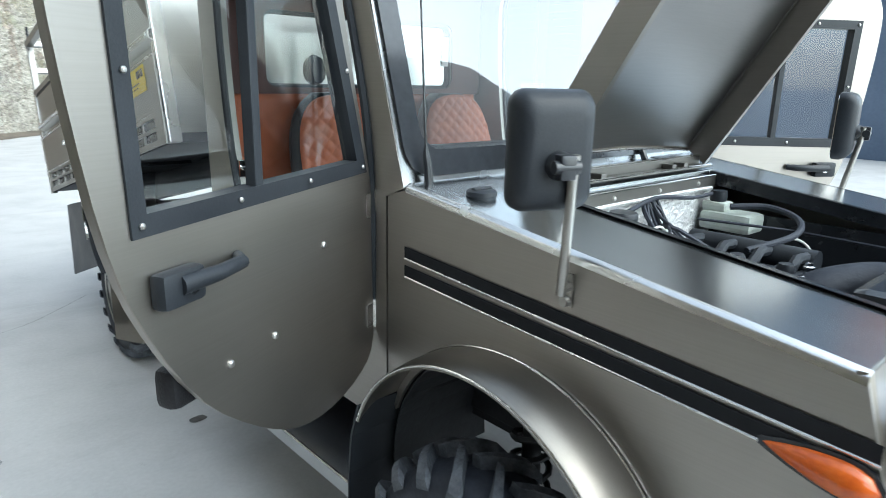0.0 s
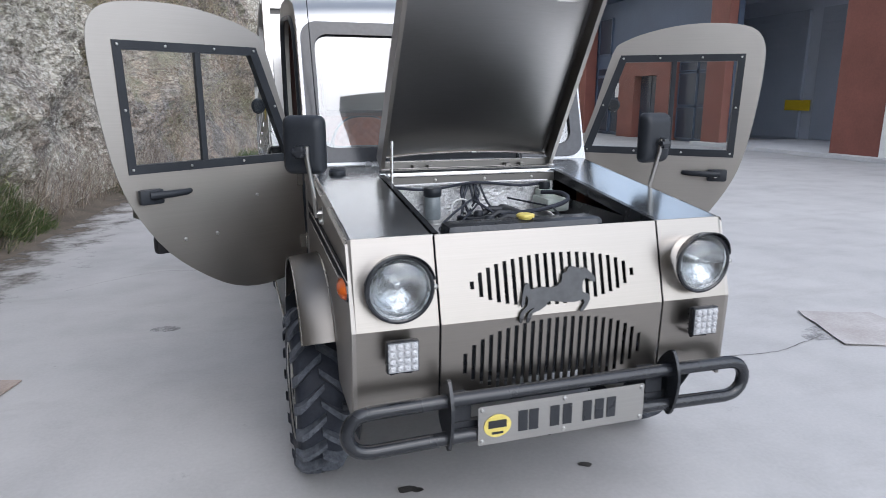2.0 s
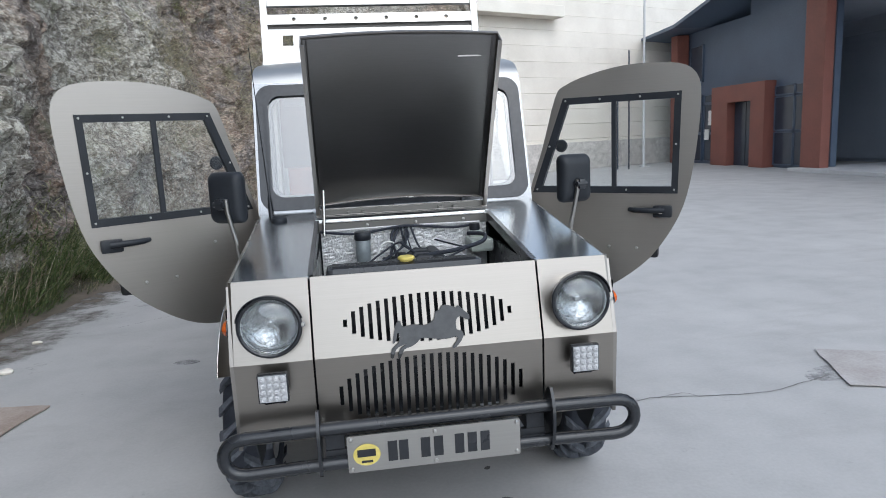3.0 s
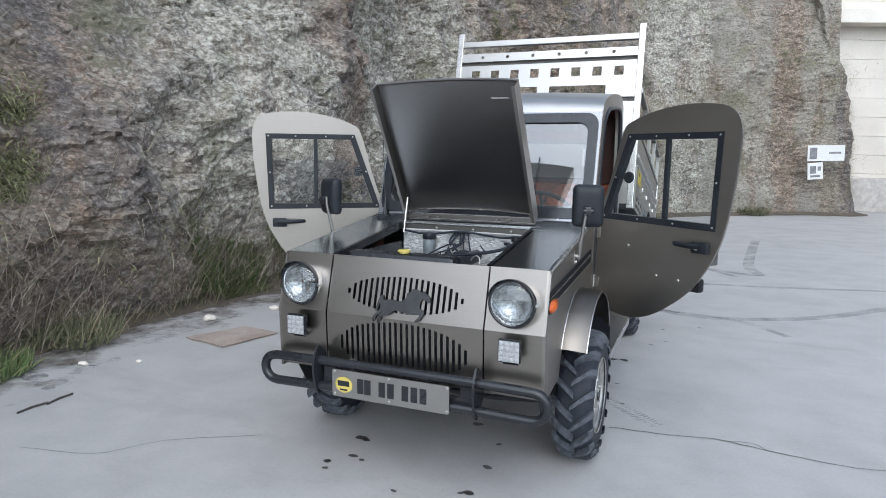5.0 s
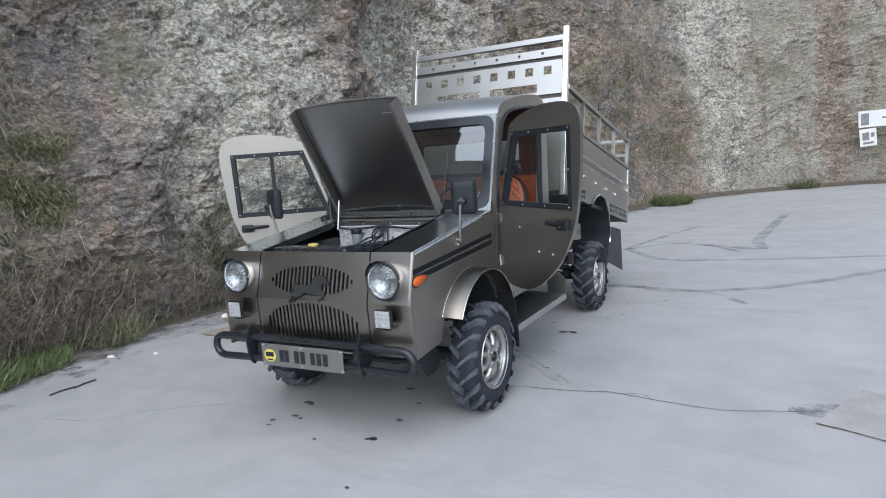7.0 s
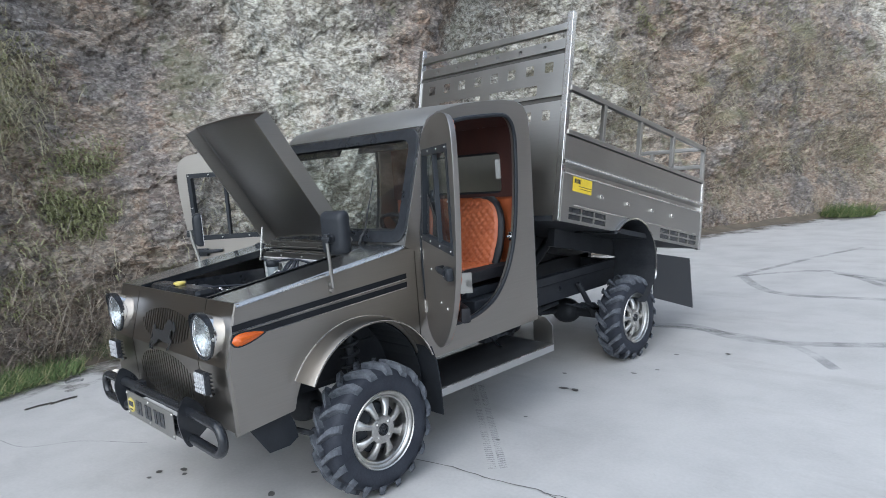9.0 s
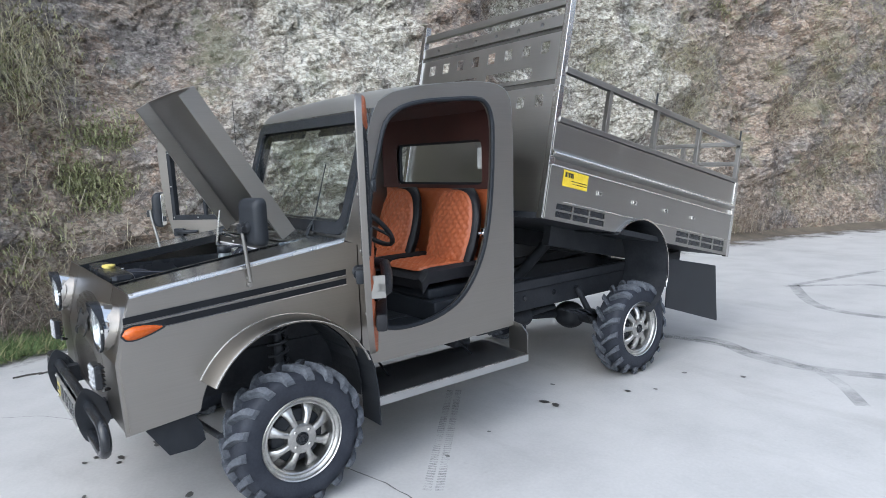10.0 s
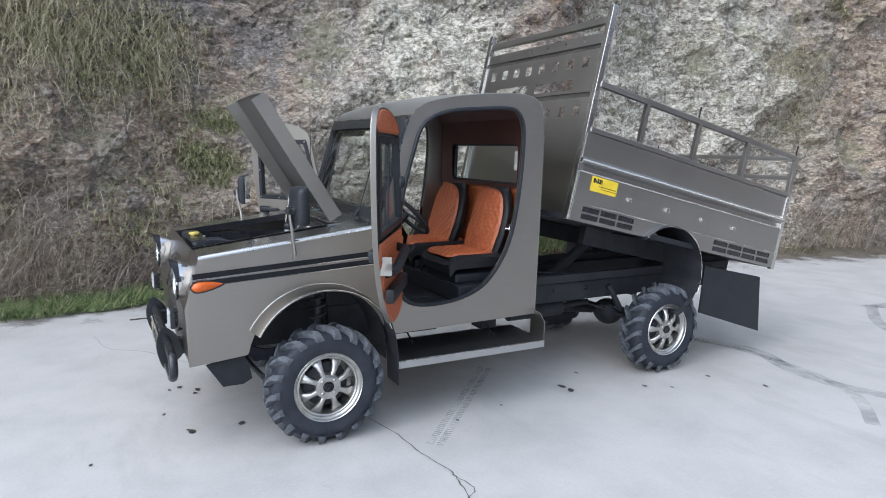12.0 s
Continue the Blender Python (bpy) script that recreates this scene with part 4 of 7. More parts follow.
def door(s, swing):
    m = Matrix.Translation((s * 0.648, 1.04, 0)) @ Matrix.Rotation(radians(-s * swing), 4, "Z")
    bm = bm_new()
    sheet(bm, [DOOR, WIN], lambda u, v: (0, u, v), (s * 0.004, 0, 0))
    d = part("door", bm, M_LONG, truck, "open door of brushed steel with sliding window", m)
    bm = bm_new()                                   # folded rim of the skin
    inn = [(0.985 * (u - 0.4) + 0.4, 0.99 * (v - 1.18) + 1.18) for u, v in DOOR]
    strip(bm, [[(0, u, v) for u, v in DOOR + DOOR[:1]], [(-s * 0.020, u, v) for u, v in inn + inn[:1]]])
    thicken(bm, 0.003)
    part("door_rim", bm, M_LONG, d, "bright folded edge", smooth=True)
    bm = bm_new()
    sheet(bm, [WIN, WIN_IN], lambda u, v: (s * 0.008, u, v), (-s * 0.034, 0, 0))
    part("window_frame", bm, M_MATT, d, "black window frame")
    bm = bm_new()
    box(bm, -s * 0.016, s * 0.006, 0.412, 0.434, 1.165, 1.57, 0.003)
    part("window_bar", bm, M_MATT, d)
    for k, lp in enumerate(([(0.212, 1.562), (0.43, 1.562), (0.43, 1.175), (0.078, 1.18)], [(0.41, 1.562), (0.688, 1.562), (0.678, 1.17), (0.41, 1.175)])):
        bm = bm_new()
        sheet(bm, [lp], lambda u, v: (-s * (0.004 + 0.008 * k), u, v), None)
        part("pane", bm, M_GLASS, d).visible_shadow = False
    for u, v in ((0.20, 1.578), (0.36, 1.578), (0.54, 1.578), (0.702, 1.578), (0.696, 1.36), (0.69, 1.155), (0.48, 1.158), (0.27, 1.162), (0.055, 1.165), (0.12, 1.37)):
        bolt(d, (s * 0.011, u, v), 0 if s > 0 else 180, 0.55)
    for u, v in ((0.22, 1.022), (0.40, 0.889), (0.526, 0.884)):
        bolt(d, (s * 0.006, u, v), 0 if s > 0 else 180, 0.8)
    # handle
    bm = bm_new()
    box(bm, s * 0.004, s * 0.034, 0.60, 0.685, 1.030, 1.085, 0.010)
    tube(bm, [(s * 0.028, 0.65, 1.062), (s * 0.040, 0.58, 1.064), (s * 0.036, 0.52, 1.066), (s * 0.008, 0.495, 1.066)], [0.016, 0.013, 0.012, 0.010], 10)
    h = part("door_handle", bm, M_MATT, d, "black plastic door handle", smooth=True)
    bm = bm_new()
    lathe(bm, [(0.0, 0.004), (0.010, 0.004), (0.011, 0.0), (0.011, -0.004)], 14, Matrix.Translation((s * 0.037, 0.635, 1.057)))
    part("lock", bm, M_CHROME, h, "chrome lock")
    # inner lining
    bm = bm_new()
    shr = [(0.966 * (u - 0.4) + 0.4, 0.984 * (v - 1.19) + 1.19) for u, v in DOOR]
    low = [p for p in shr if p[1] < 1.13]
    low = sorted([p for p in low], key=lambda p: p[0])
    outline = [(0.06, 1.12)] + [(u, v) for u, v in low if v < 1.1] + [(0.70, 1.12)]
    quilt(bm, outline, lambda u, v, h: (-s * (0.024 + h), u, v), 0.006)
    part("lining", bm, M_ORANGE, d, "quilted orange leather lining", smooth=True)
    bm = bm_new()
    top = [p for p in shr if p[1] > 1.61]
    top = sorted(top, key=lambda p: p[0])
    quilt(bm, [(0.18, 1.605)] + top + [(0.74, 1.605)], lambda u, v, h: (-s * (0.024 + h), u, v), 0.006)
    bmesh.ops.recalc_face_normals(bm, faces=bm.faces)
    part("lining", bm, M_ORANGE, d, "quilted orange leather lining", smooth=True)

    bm = bm_new()
    sheet(bm, [shr, [(0.06, 1.13), (0.17, 1.60), (0.73, 1.60), (0.72, 1.12)]], lambda u, v: (-s * 0.017, u, v), (-s * 0.002, 0, 0))
    part("inner_panel", bm, M_LEATHER, d)
    bm = bm_new()
    tube(bm, [(-s * 0.03, 0.22, 1.04), (-s * 0.075, 0.26, 1.035), (-s * 0.08, 0.42, 1.02), (-s * 0.075, 0.56, 0.985), (-s * 0.03, 0.60, 0.97)], 0.024, 10)
    box(bm, -s * 0.075, -s * 0.03, 0.16, 0.62, 0.83, 0.90, 0.015)
    part("armrest", bm, M_LEATHER, d, "black leather armrest and pocket", smooth=True)
    bm = bm_new()
    box(bm, -s * 0.072, -s * 0.02, 0.672, 0.680, 0.975, 1.06)
    box(bm, -s * 0.072, -s * 0.045, 0.64, 0.680, 1.0, 1.03)
    part("latch", bm, M_BED, d, "steel door latch plate")
    bm = bm_new()
    lathe(bm, [(0.0, 0.012), (0.026, 0.010), (0.031, 0.0), (0.026, -0.012), (0.0, -0.016)], 18, Matrix.Translation((-s * 0.04, 0.165, 1.37)))
    tube(bm, [(-s * 0.04, 0.165, 1.37), (-s * 0.022, 0.105, 1.37)], 0.008, 8)
    part("window_knob", bm, M_MATT, d, "round black knob", smooth=True)
    for z in (0.80, 1.07):
        bm = bm_new()
        tube(bm, [(s * 0.006, -0.006, z - 0.035), (s * 0.006, -0.006, z + 0.035)], 0.008, 8)
        box(bm, s * 0.002, s * 0.006, -0.03, 0.03, z - 0.028, z + 0.028)
        part("hinge", bm, M_EDGE, d, "bright steel hinge")
    return d


door(1, 122.5)
door(-1, 117.3)


# ---- wheels ----
def wheel_parts():
    hub = bm_new()
    lathe(hub, [(0.0, -0.045), (0.07, -0.045), (0.115, -0.06), (0.12, -0.065), (0.12, -0.12), (0.0, -0.12)], 24)
    tyre = bm_new()
    lathe(tyre, [(0.178, -0.015), (0.185, 0.0), (0.205, 0.006), (0.235, 0.008), (0.262, 0.005), (0.280, -0.010), (0.287, -0.035), (0.290, -0.08), (0.287, -0.125), (0.280, -0.148), (0.262, -0.162), (0.235, -0.168), (0.205, -0.166), (0.185, -0.160), (0.178, -0.145)], 64)
    # one chevron lug for each shoulder; the rest are turned copies
    lugs = []
    for q in (0, 1):
        lug = bm_new()
        secs = []
        for t, wdt, r0, r1 in ((0.0, 0.027, 0.258, 0.279), (0.12, 0.026, 0.276, 0.306), (0.35, 0.023, 0.282, 0.316), (0.75, 0.020, 0.285, 0.319), (1.0, 0.018, 0.285, 0.318)):
            x = (0.016 if t == 0 else 0.008) - 0.095 * t
            if q:
                x = -0.16 - x
            a = 0.26 * t
            secs.append([(x, r * math.cos(a + d / r), r * math.sin(a + d / r)) for r, d in ((r0, -wdt * 0.75), (r1, -wdt * 0.55), (r1, wdt * 0.55), (r0, wdt * 0.75))])
        vs = strip(lug, secs)
        for r in (vs[0], vs[-1]):
            lug.faces.new(r)
        bmesh.ops.recalc_face_normals(lug, faces=lug.faces)
        me = bpy.data.meshes.new("lug")
        lug.to_mesh(me)
        lug.free()
        me.materials.append(M_LUG)
        lugs.append(me)
    rim = bm_new()
    lathe(rim, [(0.178, 0.002), (0.183, 0.007), (0.186, 0.002), (0.184, -0.004), (0.176, -0.003), (0.168, -0.008), (0.164, -0.016), (0.158, -0.014), (0.152, -0.018), (0.149, -0.030), (0.146, -0.06), (0.146, -0.14), (0.178, -0.155)], 56)
    for k in range(8):                                # spokes: pinched at the hub, flared and dished into the rim
        a = 2 * math.pi * (k + 0.5) / 8
        ca, sa = math.cos(a), math.sin(a)
        secs = []
        for r, w, x in ((0.050, 0.017, -0.012), (0.070, 0.0142, -0.010), (0.090, 0.0142, -0.012), (0.112, 0.0182, -0.019), (0.132, 0.025, -0.030), (0.148, 0.033, -0.043)):
            secs.append([(x + dx, r * ca - w * c * sa, r * sa + w * c * ca) for c, dx in ((1, -0.026), (0.95, -0.006), (0.55, 0.002), (0, 0.004), (-0.55, 0.002), (-0.95, -0.006), (-1, -0.026))])
        strip(rim, secs)
    lathe(rim, [(0.0, -0.016), (0.026, -0.016), (0.030, -0.006), (0.058, -0.005), (0.066, -0.009), (0.069, -0.018), (0.070, -0.04)], 32)
    cap = bm_new()
    lathe(cap, [(0.0, 0.002), (0.007, 0.002), (0.009, -0.003), (0.015, -0.004), (0.017, 0.001), (0.021, 0.001), (0.023, -0.004), (0.026, 0.000), (0.028, -0.005), (0.028, -0.016)], 24)
    return hub, tyre, rim, cap, lugs


def wheel(m):
    w0 = None
    hub, tyre, rim, cap, lugs = wheel_parts()
    w0 = part("wheel", hub, M_CHASSIS, truck, "wheel with chunky tractor-pattern tyre", m)
    ty = part("tyre", tyre, M_RUBBER, w0, "dusty black tyre with chevron lugs", smooth=True)
    for k in range(18):
        for q in (0, 1):
            lug = new("lug", lugs[q])
            lug.parent = ty
            lug.matrix_basis = Matrix.Rotation(2 * math.pi * (k + 0.5 * q) / 18, 4, "X")
    r0 = part("rim", rim, M_ALLOY, w0, "eight-spoke alloy rim", smooth=True)
    part("hub_cap", cap, M_BLACK, w0, "black hub cap", smooth=True)
    for k in range(4):
        a = radians(45 + 90 * k)
        bolt(w0, (-0.003, 0.045 * math.cos(a), 0.045 * math.sin(a)), 0, 1.0)
    return w0


first = wheel(Matrix.Translation((0.764, 0.600, 0.308)))
for x, y, turn in ((0.694, 3.095, 17), (-0.764, 0.600, 9), (-0.694, 3.095, 31)):
    copy_thing(first, Matrix.Translation((x, y, 0.308)) @ Matrix.Rotation(radians(0 if x > 0 else 180), 4, "Z") @ Matrix.Rotation(radians(turn), 4, "X"))

# ---- lamps, bumper, plate, mirrors ----
M_REFLECTOR = surface("lamp_reflector", (0.20, 0.21, 0.22), (0.62, 0.63, 0.63), 42, 0.12, 1.0, 0.9, 70, 0.06)
M_LED = surface("led_cells", (0.32, 0.33, 0.34), (0.50, 0.50, 0.51), 90, 0.38, 0.2, 0.0)
for s in (1, -1):
    m = Matrix.Translation((s * 0.503, front_y(0.883), 0.883)) @ Matrix.Rotation(radians(-90), 4, "Z")
    bm = bm_new()
    lathe(bm, [(0.070, -0.03), (0.084, 0.0), (0.092, 0.03), (0.097, 0.045), (0.097, 0.058), (0.088, 0.062), (0.084, 0.056), (0.084, 0.03)], 40)
    lamp = part("headlight", bm, M_CHROME, truck, "round headlight with chrome bowl", m, True)
    bm = bm_new()
    tube(bm, [(0.058, 0.0935 * math.cos(2 * math.pi * k / 40), 0.0935 * math.sin(2 * math.pi * k / 40)) for k in range(40)], 0.0075, 8, True)
    part("lamp_ring", bm, M_BLACK, lamp, "black lamp ring", smooth=True)
    bm = bm_new()
    lathe(bm, [(0.012, 0.006), (0.02, 0.006), (0.05, 0.018), (0.075, 0.036), (0.084, 0.05)], 36)
    lathe(bm, [(0.0, 0.034), (0.011, 0.03), (0.013, 0.006)], 14)
    part("reflector", bm, M_REFLECTOR, lamp, smooth=True)
    bm = bm_new()
    lathe(bm, [(0.084, 0.056), (0.07, 0.066), (0.05, 0.073), (0.025, 0.077), (0.0, 0.078)], 36)
    part("lens", bm, M_LENS, lamp, smooth=True).visible_shadow = False
    bm = bm_new()                                    # peaked visor over the lamp
    strip(bm, [[(0.046 + (0.014 + 0.024 * math.cos(radians(a) * 1.1)) * t, (0.099 + 0.006 * t) * math.sin(radians(a)), (0.099 + 0.006 * t) * math.cos(radians(a))) for t in (0.0, 0.5, 1.0)] for a in range(-78, 79, 6)])
    thicken(bm, 0.003)
    part("visor", bm, M_BLACK, lamp, "black visor", smooth=True)
    bolt(lamp, (0.060, 0.102, 0.0), 0, 0.9)
    # square work lamp
    bm = bm_new()
    box(bm, s * 0.505 - 0.047, s * 0.505 + 0.047, -0.128, -0.102, 0.648, 0.742, 0.006)
    for k in range(5):
        box(bm, s * 0.505 - 0.04, s * 0.505 + 0.04, -0.102, -0.09, 0.66 + 0.017 * k, 0.664 + 0.017 * k)
    tube(bm, [(s * 0.505 - 0.03, -0.10, 0.64), (s * 0.505, -0.075, 0.632), (s * 0.505 + 0.03, -0.10, 0.64)], 0.006, 8)
    wl_ = part("work_lamp", bm, M_BLACK, truck, "square work lamp with sixteen clear cells")
    bm = bm_new()
    box(bm, s * 0.505 - 0.0425, s * 0.505 + 0.0425, -0.1295, -0.127, 0.6525, 0.7375)
    part("lamp_face", bm, M_LED, wl_, "pale lamp face")
    for i in range(4):
        for j in range(4):
            bm = bm_new()
            cx, cz = s * 0.505 - 0.0315 + 0.021 * i, 0.6635 + 0.021 * j
            lathe(bm, [(0.0105, 0.0), (0.0095, 0.004), (0.004, 0.006), (0.0, 0.0045)], 8, Matrix.Translation((cx, -0.1297, cz)) @ Matrix.Rotation(radians(-90), 4, "Z"))
            part("led_cell", bm, M_LED, wl_)
    # amber indicator on the fender
    bm = bm_new()
    rows = []
    for k in range(13):
        t = k / 12
        y = -0.038 + 0.150 * t
        hw = 0.025 * (math.sqrt(max(0.0, 1 - ((0.28 - t) / 0.28) ** 2)) if t < 0.28 else 1 - ((t - 0.28) / 0.72) ** 1.7) + 0.001
        zc = 0.862 + 0.012 * t
        rows.append([(s * (S + 0.003 + 0.9 * hw * math.sqrt(max(0, 1 - c * c))), y, zc + hw * c) for c in (-1, -0.8, -0.4, 0, 0.4, 0.8, 1)])
    strip(bm, rows)
    ind = part("indicator", bm, M_AMBER, truck, "amber teardrop indicator", smooth=True)
    bm = bm_new()
    sheet(bm, [[(r[0][1] - 0.004 + 0.008 * i / 12, r[0][2] - 0.005) for i, r in enumerate(rows)] + [(r[-1][1] - 0.004 + 0.008 * (12 - i) / 12, r[-1][2] + 0.005) for i, r in enumerate(rows[::-1])]], side(s, S + 0.001), (s * 0.004, 0, 0))
    part("indicator_base", bm, M_BLACK, ind)

# bumper of black tube
bm = bm_new()
for s in (1, -1):
    tube(bm, [(0, -0.135, 0.548), (s * 0.36, -0.135, 0.548), (s * 0.60, -0.135, 0.544)] + arc((0.614, 0.484), 0.058, 80, -80, 10, lambda u, v: (s * u, -0.135 + 0.02 * (u - 0.6), v)) + [(s * 0.60, -0.135, 0.424), (s * 0.36, -0.135, 0.43), (0, -0.135, 0.43)], 0.021, 12)
bumper = part("bumper", bm, M_BLACK, truck, "black tubular steel bumper", smooth=True)
for s in (1, -1):
    bm = bm_new()
    sheet(bm, [smooth_loop([(-0.185, 0.50), (-0.18, 0.56), (-0.15, 0.615), (-0.115, 0.60), (-0.075, 0.55), (-0.06, 0.47), (-0.10, 0.43), (-0.14, 0.395), (-0.165, 0.42)], 3)], lambda u, v: (s * 0.372, u, v), (s * 0.010, 0, 0))
    part("bumper_bracket", bm, M_BLACK, bumper)
    bm = bm_new()
    box(bm, s * 0.30, s * 0.36, -0.12, 0.3, 0.46, 0.54)
    part("bumper_arm", bm, M_CHASSIS, bumper)
bm = bm_new()
box(bm, -0.36, 0.36, -0.125, -0.105, 0.44, 0.47)
part("crossbar", bm, M_BLACK, bumper)
bm = bm_new()
sheet(bm, [rounded(-0.292, 0.266, 0.404, 0.527, 0.006)], lambda u, v: (u, -0.162, v), (0, 0.003, 0))
plate = part("number_plate", bm, brushed("plate_steel", (0.40, 0.39, 0.37), (3, 200, 200), 0.4), truck, "steel number plate with dark cut-out characters")
for u in (-0.165, -0.13, -0.06, -0.018, 0.05, 0.092, 0.134):
    bm = bm_new()
    box(bm, u, u + 0.03, -0.1645, -0.161, 0.432, 0.498)
    part("character_bar", bm, M_BLACK, plate)
bm = bm_new()
sheet(bm, [[(-0.232 + 0.043 * math.cos(2 * math.pi * k / 28), 0.462 + 0.036 * math.sin(2 * math.pi * k / 28)) for k in range(28)]], lambda u, v: (u, -0.1635, v), (0, -0.0012, 0))
disc = part("oval_sticker", bm, M_CAPYELLOW, plate, "yellow oval sticker")
bm = bm_new()
box(bm, -0.262, -0.204, -0.1665, -0.1645, 0.456, 0.480)
box(bm, -0.250, -0.214, -0.1665, -0.1645, 0.436, 0.443)
part("sticker_mark", bm, M_BLACK, disc)
for u, v in ((-0.28, 0.515), (0.255, 0.515), (-0.28, 0.416), (0.255, 0.416), (-0.013, 0.515), (-0.013, 0.416)):
    b = new("bolt", BOLT)
    b.parent = plate
    b.matrix_basis = Matrix.Translation((u, -0.163, v)) @ Matrix.Rotation(radians(-90), 4, "Z") @ Matrix.Diagonal((0.8, 0.8, 0.8, 1))

for s, yaw in ((1, 12), (-1, -24)):
    m = Matrix.Translation((s * 0.690, 0.478, 1.247)) @ Matrix.Rotation(radians(yaw), 4, "Z")
    bm = bm_new()
    rows = []
    for y, k in ((-0.030, 0.62), (-0.026, 0.80), (-0.016, 0.93), (0.0, 1.0), (0.018, 1.0), (0.022, 0.97), (0.022, 0.86)):
        rows.append([(u, y, v) for u, v in rounded(-0.072 * k, 0.072 * k, -0.098 * k, 0.098 * k, 0.026 * k)])
    rows = [r + r[:1] for r in rows]
    strip(bm, rows)
    bmesh.ops.remove_doubles(bm, verts=bm.verts, dist=0.0003)
    bmesh.ops.holes_fill(bm, edges=bm.edges, sides=0)
    mir = part("wing_mirror", bm, M_MATT, truck, "black wing mirror on a steel arm", m, True)
    bm = bm_new()
    sheet(bm, [rounded(-0.064, 0.064, -0.09, 0.09, 0.02)], lambda u, v: (u, 0.0225, v), (0, 0.002, 0))
    part("mirror_glass", bm, M_CHROME, mir)
    bm = bm_new()
    lathe(bm, [(0.0, 0.024), (0.014, 0.022), (0.02, 0.01), (0.024, 0.0), (0.024, -0.02)], 14, Matrix.Translation((0, -0.034, -0.02)) @ Matrix.Rotation(radians(-90), 4, "Z"))
    box(bm, -0.014, 0.014, -0.066, -0.036, -0.040, 0.0, 0.005)
    tube(bm, [(-0.022, -0.056, -0.02), (0.022, -0.056, -0.02)], 0.011, 10)
    part("clamp", bm, M_BLACK, mir, smooth=True)
    inv = m.inverted()
    bm = bm_new()
    tube(bm, [inv @ Vector(p) for p in ((s * 0.688, 0.430, 1.245), (s * 0.687, 0.433, 1.20), (s * 0.670, 0.450, 1.09), (s * 0.660, 0.462, 1.0))], 0.0085, 10)
    part("mirror_arm", bm, M_BED, mir, "steel mirror arm", smooth=True)
    bm = bm_new()
    box(bm, s * (S + 0.001), s * (S + 0.005), 0.452, 0.474, 0.975, 1.035, m=inv)
    lathe(bm, [(0.0, 0.012), (0.009, 0.011), (0.011, 0.004), (0.011, 0.0)], 10, inv @ Matrix.Translation((s * (S + 0.004), 0.463, 0.985)) @ Matrix.Rotation(radians(0 if s > 0 else 180), 4, "Z"))
    tube(bm, [inv @ Vector(p) for p in ((s * (S + 0.002), 0.462, 1.012), (s * (S + 0.026), 0.462, 1.012))], 0.011, 8)
    part("mirror_foot", bm, M_BED, mir)


# ---- tipping bed, raised at the front ----
MB = Matrix.Translation((0, 2.154, 1.127)) @ Matrix.Rotation(radians(-12.6), 4, "X")
BW, BL = 0.722, 2.05
bm = bm_new()
box(bm, -BW + 0.02, BW - 0.02, 0.01, BL - 0.01, 0.0, 0.035)
bed = part("tipping_bed", bm, M_CHASSIS, truck, "raised steel tipping bed with slatted rails", MB)
for s in (1, -1):
    bm = bm_new()
    box(bm, s * 0.30, s * 0.36, 0.46, BL - 0.05, -0.13, -0.001, 0.004)
    part("bed_runner", bm, M_CHASSIS, bed)
ARC = [(0.914 + 0.335 * math.cos(radians(a)), -0.213 + 0.335 * math.sin(radians(a))) for a in range(40, 141, 5)]


def slots(y0, y1, z0, z1, ny, nz, gap=0.012):
    w, h = (y1 - y0 - gap * (ny - 1)) / ny, (z1 - z0 - gap * (nz - 1)) / nz
    return [[(y0 + i * (w + gap), z0 + j * (h + gap)), (y0 + i * (w + gap) + w, z0 + j * (h + gap)), (y0 + i * (w + gap) + w, z0 + j * (h + gap) + h), (y0 + i * (w + gap), z0 + j * (h + gap) + h)] for i in range(ny) for j in range(nz)]


